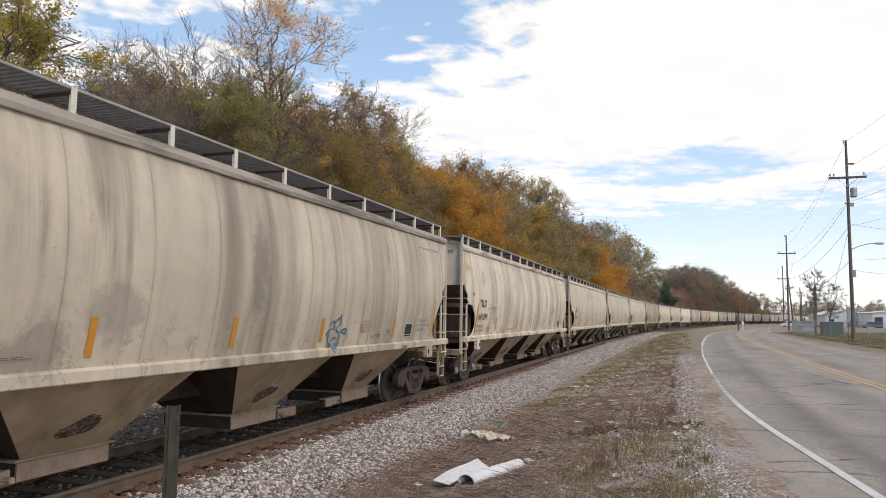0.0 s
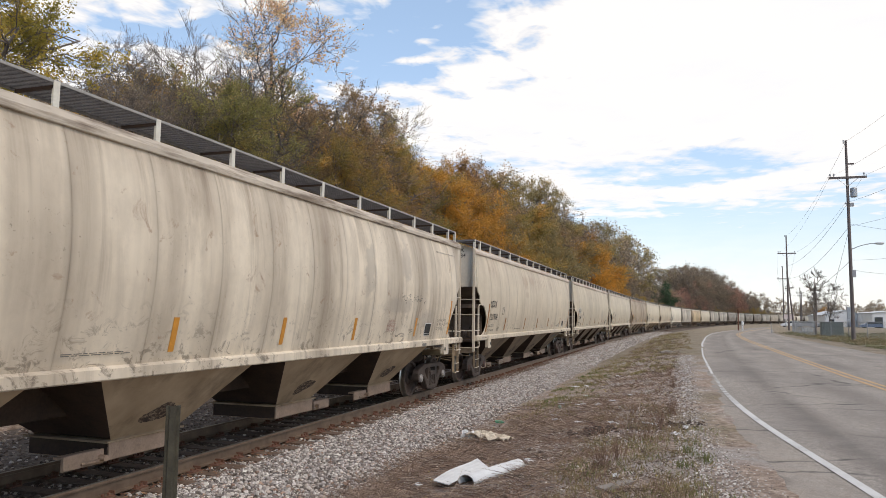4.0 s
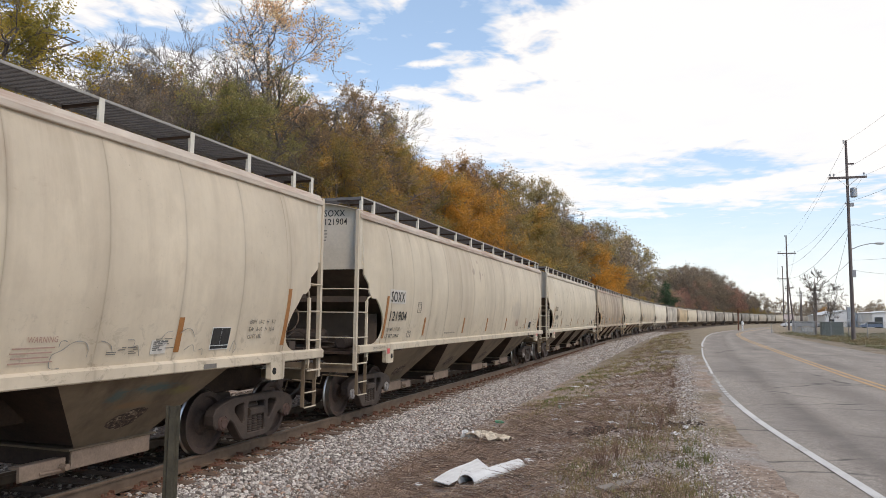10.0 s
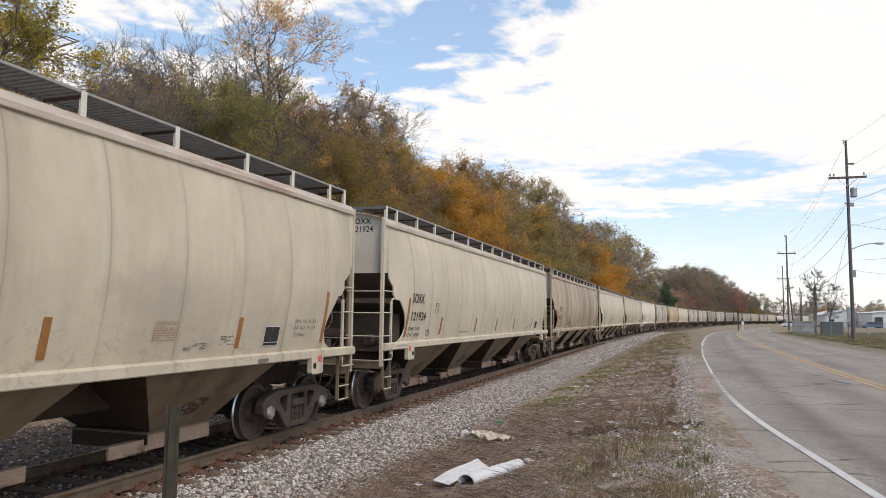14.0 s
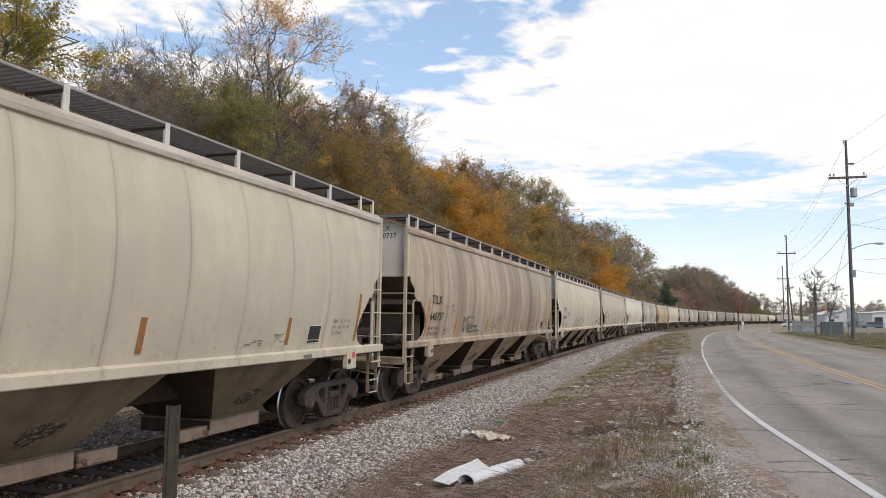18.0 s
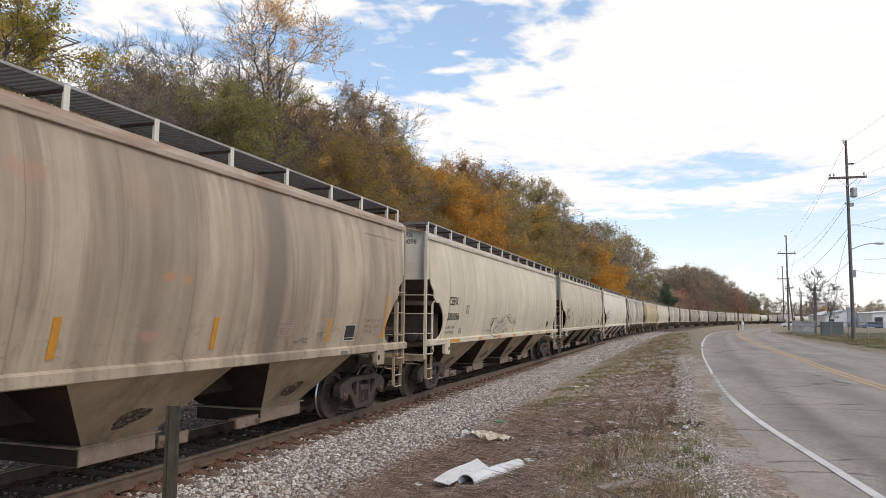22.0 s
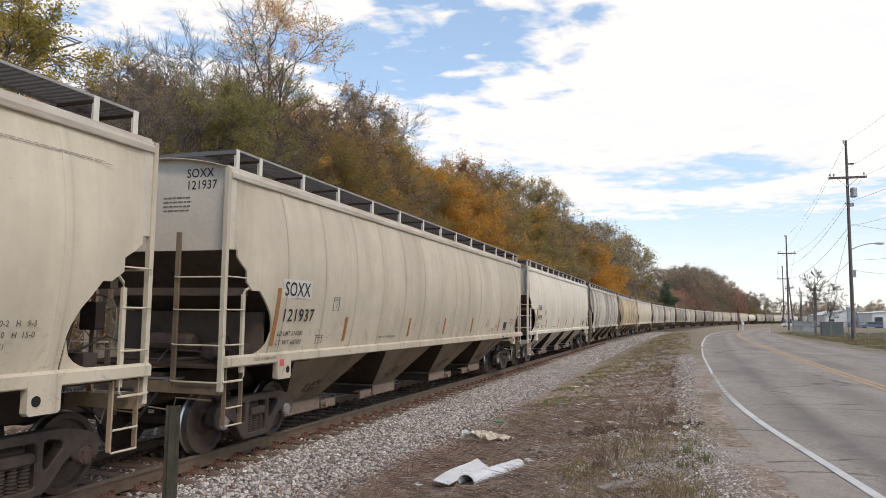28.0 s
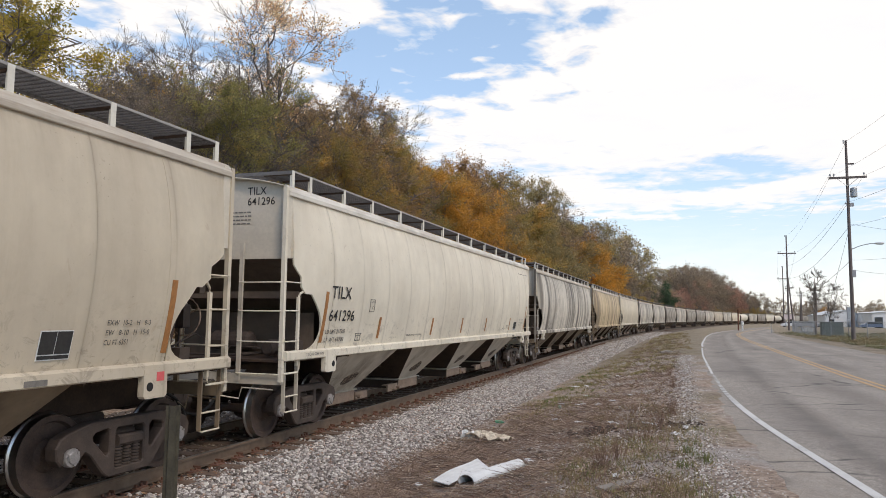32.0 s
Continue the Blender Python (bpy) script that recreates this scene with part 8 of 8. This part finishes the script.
def weed(x, y, n, tall, material, seed, label):
    rng = random.Random(seed)
    b = Build()
    for _ in range(n):
        a, e = rng.uniform(0, 6.28), rng.uniform(0.05, 0.45)
        h = tall * rng.uniform(0.5, 1.0)
        q = Vector((math.cos(a) * e * h, math.sin(a) * e * h, h))
        o = Vector((rng.gauss(0, .05), rng.gauss(0, .05), 0))
        b.tube([o, o + q * 0.5 + Vector((0, 0, h * 0.04)), o + q], 0.004, 3, 0.0015)
        for i in range(3):
            p = o + q * rng.uniform(0.4, 0.95)
            r = Vector((rng.gauss(0, 1), rng.gauss(0, 1), rng.uniform(0.2, 1.2))).normalized() * h * 0.22
            b.tube([p, p + r], 0.002, 3, 0.001)
    thing("weed", label, "weed", "dry weeds on the verge", data=b.mesh("weed", material), m=pose(x, y, ground_at(x, y)))


weed(6.58, 9.34, 36, 0.34, RED_WEED, 1, "reddish dry weed clump on the verge")
weed(6.70, 10.0, 24, 0.30, RED_WEED, 2, "reddish dry weed clump on the verge")
weed(6.99, 11.43, 20, 0.40, RED_WEED, 3, "tall dry reddish weed beside gravel")
weed(6.75, 11.9, 16, 0.52, STEM, 4, "tall brown dead weed stems")
weed(7.2, 12.6, 24, 0.40, RED_WEED, 5, "reddish dry weed clump on the verge")
weed(7.35, 14.2, 30, 0.36, RED_WEED, 6, "reddish dry weed clump near the road edge")
weed(6.6, 14.8, 24, 0.28, RED_WEED, 7, "reddish dry weed clump on the verge")
weed(7.3, 20.0, 30, 0.32, RED_WEED, 8, "reddish dry weed clump near the road edge")
weed(7.1, 24.0, 30, 0.32, RED_WEED, 9, "reddish dry weed clump near the road edge")
weed(4.3, 12.0, 5, 0.75, STEM, 10, "single tall dead stems by the ballast")
weed(3.9, 9.6, 8, 0.45, STEM, 11, "dead brown stems by the ballast")
weed(7.82, 9.61, 34, 0.14, GREEN, 12, "small green weed near the road")
weed(7.6, 10.3, 26, 0.12, GREEN, 13, "small green weed near the road")
weed(7.55, 9.2, 26, 0.12, GREEN, 14, "small green weed near the road")

rng = np.random.default_rng(12)
n = 2600
lx, ly = rng.uniform(3.4, 7.9, n), 7 + 22 * rng.random(n) ** 1.6
a, s = rng.uniform(0, 6.28, n), rng.uniform(0.012, 0.03, n)
lz = height(lx, ly) + 0.012
tilt = rng.normal(0, 0.012, (n, 4))
q = np.stack([np.stack([lx + np.cos(a + o) * s * e, ly + np.sin(a + o) * s * e, lz + tilt[:, i]], 1) for i, (o, e) in enumerate(((0, 1.3), (1.57, .7), (3.14, 1.3), (4.71, .7)))], 1)
tagged(new("fallen_leaves", raw("fallen_leaves", q.reshape(-1, 3), np.arange(n * 4).reshape(-1, 4), FALLEN, False)), "small brown and yellow fallen leaves on the verge", "leaves", kind="stuff")

# dry leaves caught along the tie ends
n = 2600
ls, ld = 5 + 45 * rng.random(n) ** 1.5, 0.84 + np.abs(rng.normal(0, 0.22, n))
lx, ly, _ = along(ls, ld)
a, s = rng.uniform(0, 6.28, n), rng.uniform(0.012, 0.034, n)
lz = bed_height(ld) + 0.026
tilt = rng.normal(0, 0.012, (n, 4))
q = np.stack([np.stack([lx + np.cos(a + o) * s * e, ly + np.sin(a + o) * s * e, lz + tilt[:, i]], 1) for i, (o, e) in enumerate(((0, 1.3), (1.57, .7), (3.14, 1.3), (4.71, .7)))], 1)
k = Mat("russet_leaf", 0.85)
k.color(k.ramp(k.island(), (0.0, (0.07, 0.032, 0.020)), (0.6, (0.17, 0.075, 0.042)), (1.0, (0.30, 0.17, 0.09))))
tagged(new("fallen_leaves", raw("fallen_leaves", q.reshape(-1, 3), np.arange(n * 4).reshape(-1, 4), k.m, False)), "russet fallen leaves along the tie ends", "leaves", kind="stuff")

# loose gravel spread over the verge, thick near the road
n = 46000
gy2 = 7 + 30 * rng.random(n) ** 1.6
edge = np.interp(gy2, RY, WHITE_X - SHOULDER)
gx2 = np.concatenate([(edge[:n // 3] + rng.normal(-0.15, 0.42, n // 3)), rng.uniform(5.2, 7.6, n // 3), rng.uniform(3.3, 5.6, n - 2 * (n // 3))])
gx2[-9000:], gy2[-9000:] = rng.normal(5.55, 0.42, 9000), rng.normal(11.6, 0.55, 9000)
keep = (np.arange(n) >= n - 9000) | (wave(gx2, gy2, 1.1, 7) + rng.normal(0, 0.25, n) > 0.0) | (gx2 > edge - 0.5)
gx2, gy2 = gx2[keep], gy2[keep]
keep = gx2 < np.interp(gy2, RY, WHITE_X - SHOULDER) + 0.12 + 0.5 * rng.random(len(gx2)) ** 3
gx2, gy2 = gx2[keep], gy2[keep]
scatter_stones("gravel", gx2, gy2, np.maximum(height(gx2, gy2) + 0.004, np.where(gx2 > np.interp(gy2, RY, WHITE_X - SHOULDER) + 0.1, 0.287 + 0.05 * (gx2 - np.interp(gy2, RY, WHITE_X - SHOULDER)), -9)), rng.uniform(0.005, 0.0145, len(gx2)) * np.where(gx2 > np.interp(gy2, RY, WHITE_X - SHOULDER), 0.62, np.interp(gy2, [9, 20], [0.9, 1.15])), 14, GRAVEL, None, "loose pale gravel on the verge")["category"] = "gravel"

# dark clods of earth where the verge has broken away
rng = np.random.default_rng(31)
ex = np.concatenate([rng.normal(6.15, 0.30, 90), rng.normal(7.45, 0.2, 60), rng.normal(5.2, 0.5, 60)])
ey = np.concatenate([rng.normal(12.6, 0.22, 90), rng.normal(12.9, 0.18, 60), rng.normal(11.5, 1.5, 60)])
scatter_stones("earth_clods", ex, ey, height(ex, ey) + 0.004, rng.uniform(0.015, 0.05, len(ex)), 17, plain("dark_earth", (0.075, 0.055, 0.042), 0.95, vary=0.4, scale=20), None, "dark clods of earth on the verge")["category"] = "earth"

# a steel channel post close to the camera
post = thing("channel_post", "dull green steel U-channel post beside the track", "post", m=pose(4.925, 3.31, 0.0, 0, 0, 28))
b = Build()
ring = [(-0.038, 0.0), (-0.038, 0.004), (-0.022, 0.004), (-0.014, 0.030), (0.014, 0.030), (0.022, 0.004), (0.038, 0.004), (0.038, 0.0), (0.019, 0.0), (0.011, 0.026), (-0.011, 0.026), (-0.019, 0.0)]
m = len(ring)
b.v = [(x, -y, z) for z in (-0.4, 1.575) for x, y in ring]
b.f = [(i, (i + 1) % m, m + (i + 1) % m, m + i) for i in range(m)] + [tuple(range(m, 2 * m))]
part("channel", b, plain("worn_green_paint", (0.050, 0.043, 0.027), 0.85, 0.0, vary=0.6, scale=9), post)


# litter
def litter(name, build, material, label, cat, x, y, turn=0, smooth=False, up=0.0):
    return thing(name, label, cat, "litter on the verge", m=pose(x, y, ground_at(x, y) + up, 0, 0, turn), data=tidy(build.mesh(name, material, smooth)))


def crumple(w, l, lift, seed, n=7, wave_k=0.0):
    """A thin bent sheet, uneven, with thickness."""
    r = random.Random(seed)
    b = Build()
    hs = [[lift * (0.3 + 0.7 * r.random()) + wave_k * math.sin(j * 1.9) for j in range(n)] for i in range(n)]
    for dz in (0, 0.006):
        for i in range(n):
            for j in range(n):
                b.v.append((w * (i / (n - 1) - 0.5) + r.gauss(0, w * 0.012), l * (j / (n - 1) - 0.5) + r.gauss(0, l * 0.012), hs[i][j] + dz))
    for i in range(n - 1):
        for j in range(n - 1):
            a = i * n + j
            b.f += [(a, a + 1, a + n + 1, a + n), tuple(q + n * n for q in (a, a + n, a + n + 1, a + 1))]
    edge = [i for i in range(n)] + [i * n + n - 1 for i in range(1, n)] + [(n - 1) * n + j for j in range(n - 2, -1, -1)] + [i * n for i in range(n - 2, 0, -1)]
    for i, e in enumerate(edge):
        f = edge[(i + 1) % len(edge)]
        b.f.append((e, f, f + n * n, e + n * n))
    return b


# the bent white panel: a ridged flat sheet, and a rolled strip that lies against it
b = Build()
A, A2, B2, B = Vector((4.48, 8.95, -0.05)), Vector((4.76, 8.72, -0.03)), Vector((5.05, 9.72, 0.0)), Vector((4.67, 10.38, 0.0))
nn = 14
for dz in (0, 0.012):
    for i in range(nn):
        for j in range(nn):
            p = A.lerp(B, j / (nn - 1)).lerp(A2.lerp(B2, j / (nn - 1)), i / (nn - 1))
            b.v.append((p.x, p.y, p.z + 0.006 * (i % 3 == 0) + 0.02 * math.sin(j * 0.4) + dz))
for i in range(nn - 1):
    for j in range(nn - 1):
        a = i * nn + j
        b.f += [(a, a + 1, a + nn + 1, a + nn), tuple(q + nn * nn for q in (a, a + nn, a + nn + 1, a + 1))]
for i in range(nn - 1):
    for a, c in ((i, i + 1), (i * nn, (i + 1) * nn), (i + nn * (nn - 1), i + 1 + nn * (nn - 1)), (i * nn + nn - 1, (i + 1) * nn + nn - 1)):
        b.f.append((a, c, c + nn * nn, a + nn * nn))
panel_ob = thing("plastic_panel", "bent white plastic panel lying on dead stems", "panel", "litter on the verge")
part("sheet", b, PAPER, panel_ob)
roll = Build()
p, q = Vector((4.95, 8.86, 0.0)), Vector((5.37, 10.0, 0.03))
d = (q - p).normalized()
sd = Vector((d.y, -d.x, 0))
for dz in (0.0, 0.010):
    for j in range(12):
        c = p.lerp(q, j / 11)
        for i in range(9):
            t = math.pi * (i / 8) * 1.25 - 0.3
            r = 0.125 - 0.02 * j / 11 - dz + 0.004 * math.sin(j * 2.1 + i)
            c2 = c + sd * math.cos(t) * r + Vector((0, 0, math.sin(t) * r * 0.75))
            roll.v.append(tuple(c2))
for o in (0, 108):
    roll.f += [(o + j * 9 + i, o + j * 9 + i + 1, o + (j + 1) * 9 + i + 1, o + (j + 1) * 9 + i) for j in range(11) for i in range(8)]
for j in range(11):
    for e in (0, 8):
        roll.f.append((j * 9 + e, (j + 1) * 9 + e, 108 + (j + 1) * 9 + e, 108 + j * 9 + e))
for i in range(8):
    for e in (0, 99):
        roll.f.append((e + i, e + i + 1, 108 + e + i + 1, 108 + e + i))
part("rolled_edge", roll, PAPER, panel_ob, smooth=True)
litter("rag", crumple(0.85, 0.40, 0.15, 3, 11), CLOTH, "crumpled cream rag on dead stems", "rag", 4.22, 12.72, -28)
litter("rag", crumple(0.34, 0.26, 0.22, 4, 8), PAPER, "crumpled white rag beside the ballast", "rag", 3.84, 12.85, 10)
r = random.Random(4)
for i, (x, y, w, l) in enumerate(((4.33, 22.8, .28, .10), (4.71, 22.6, .14, .12), (4.98, 20.3, .13, .12), (5.18, 17.3, .13, .07), (5.30, 17.3, .12, .08), (5.66, 17.1, .22, .06), (5.03, 15.2, .22, .06), (4.96, 34.8, .22, .2), (5.42, 10.4, .14, .11), (4.20, 9.16, .09, .06), (7.58, 12.4, .11, .08), (7.43, 11.7, .09, .10), (6.81, 8.6, .06, .05), (5.98, 17.2, .14, .07), (6.3, 18.5, .1, .08), (4.8, 24.5, .2, .1), (5.4, 26, .25, .12), (6.4, 13.2, .3, .06), (7.0, 13.0, .35, .05), (5.7, 14.0, .25, .1))):
    litter("paper_scrap", crumple(w, l, 0.06, 20 + i, 5), PAPER, "small crumpled white paper scrap", "litter", x, y, r.uniform(0, 180), up=0.004)


def bottle(x, y, turn, material, label):
    ob = thing("bottle", label, "bottle", "litter on the verge", m=pose(x, y, ground_at(x, y) + 0.04, 90, 0, turn))
    part("body", crease(tidy(Build().lathe([(-0.11, 0.0), (-0.11, 0.030), (-0.10, 0.034), (0.04, 0.034), (0.08, 0.014), (0.10, 0.013)], 12, "z").mesh("body", material)), 40), material, ob)
    part("cap", Build().lathe([(0.101, 0.015), (0.118, 0.015)], 10, "z"), PAPER, ob)


CLEAR = plain("cloudy_clear_plastic", (0.55, 0.57, 0.57), 0.25, vary=0.1)
GREEN_PLASTIC = plain("green_plastic", (0.08, 0.30, 0.16), 0.3, vary=0.2)
bottle(4.83, 16.2, 60, CLEAR, "clear plastic bottle lying on the verge")
bottle(4.74, 17.4, 20, GREEN_PLASTIC, "green plastic bottle lying on the verge")
bottle(4.70, 18.0, 100, CLEAR, "clear plastic bottle lying on the verge")
bottle(3.79, 15.3, 75, GREEN_PLASTIC, "green plastic bottle beside the ballast")
bottle(2.46, 14.0, 80, plain("red_plastic", (0.25, 0.05, 0.05), 0.4), "red and white bottle on the ballast")
litter("driftwood", Build().tube([(-0.55, 0, 0.05), (-0.1, 0.04, 0.09), (0.3, -0.02, 0.07), (0.75, 0.05, 0.06)], 0.07, 7, 0.04), GREY_WOOD, "pale weathered log on the verge", "log", 6.68, 41.0, 55)
litter("board", Build().box(-0.28, 0.28, -0.06, 0.06, 0.0, 0.03, 0.006), GREY_WOOD, "short grey weathered board on the verge", "board", 6.85, 8.15, 60, up=0.015)
r = random.Random(15)
for i in range(16):
    x, y = r.uniform(3.9, 6.0), r.uniform(8, 19)
    L = r.uniform(0.5, 1.5)
    litter("branch", Build().tube([(-L / 2, 0, 0.02), (-L * 0.1, r.uniform(-.08, .08), 0.05), (L * 0.2, r.uniform(-.08, .08), 0.04), (L / 2, r.uniform(-.1, .1), 0.07)], 0.011, 5, 0.004), STEM, "dry fallen branch on the verge", "branch", x, y, r.uniform(10, 70))


# ---- what moves ----
CLOCK = ([0, 6, 9, 13, 19, 24, 28, 30, 32], [167.10, 137.70, 123.05, 103.40, 74.05, 49.65, 30.10, 20.52, 10.77])


def run(t):
    """How far along the track the lead axle of car 0 stands at t seconds."""
    return float(np.interp(t, *CLOCK))


def car_pose(i, t):
    f = run(t) + i * CAR_PITCH + AXLE
    x0, y0, _ = along(f)
    x1, y1, _ = along(f + 2 * TRUCK)
    return pose(float(x0 + x1) / 2, float(y0 + y1) / 2, 0.0, 0, 0, -math.degrees(math.atan2(x1 - x0, y1 - y0)))


def motions():
    walk(cloud_sheet, [(t, pose(75 * t / 32, 120 * t / 32, 0)) for t in range(0, 33, 4)])
    for ob, ph in SWAY:
        m = ob.matrix_basis.copy()
        rows = []
        for j in range(41):
            t = j * 0.8
            a = 0.28 * math.sin(t * 1.5 + ph) + 0.16 * math.sin(t * 2.7 + 2 * ph) + 0.25 * math.sin(t * 0.28 + ph * 0.3)
            c = 0.18 * math.sin(t * 1.9 + 3 * ph)
            rows.append((t, Matrix.Translation(m.translation) @ pose(0, 0, 0, c, a, 0) @ m.to_quaternion().to_matrix().to_4x4()))
        walk(ob, rows)
    for i, car in CARS.items():
        walk(car, [(t, car_pose(i, t)) for t in range(0, 33, 1 if i < 4 else 4)])
        if i < 1:
            for w in [o for o in car.children if o.name.startswith("wheelset")]:
                y = w.matrix_basis.translation.y
                rows = []
                for j in range(257):
                    t = j * 0.125
                    rows.append((t, pose(0, y, 0.457, math.degrees((run(0) - run(t)) / 0.457))))
                walk(w, rows)


motions()
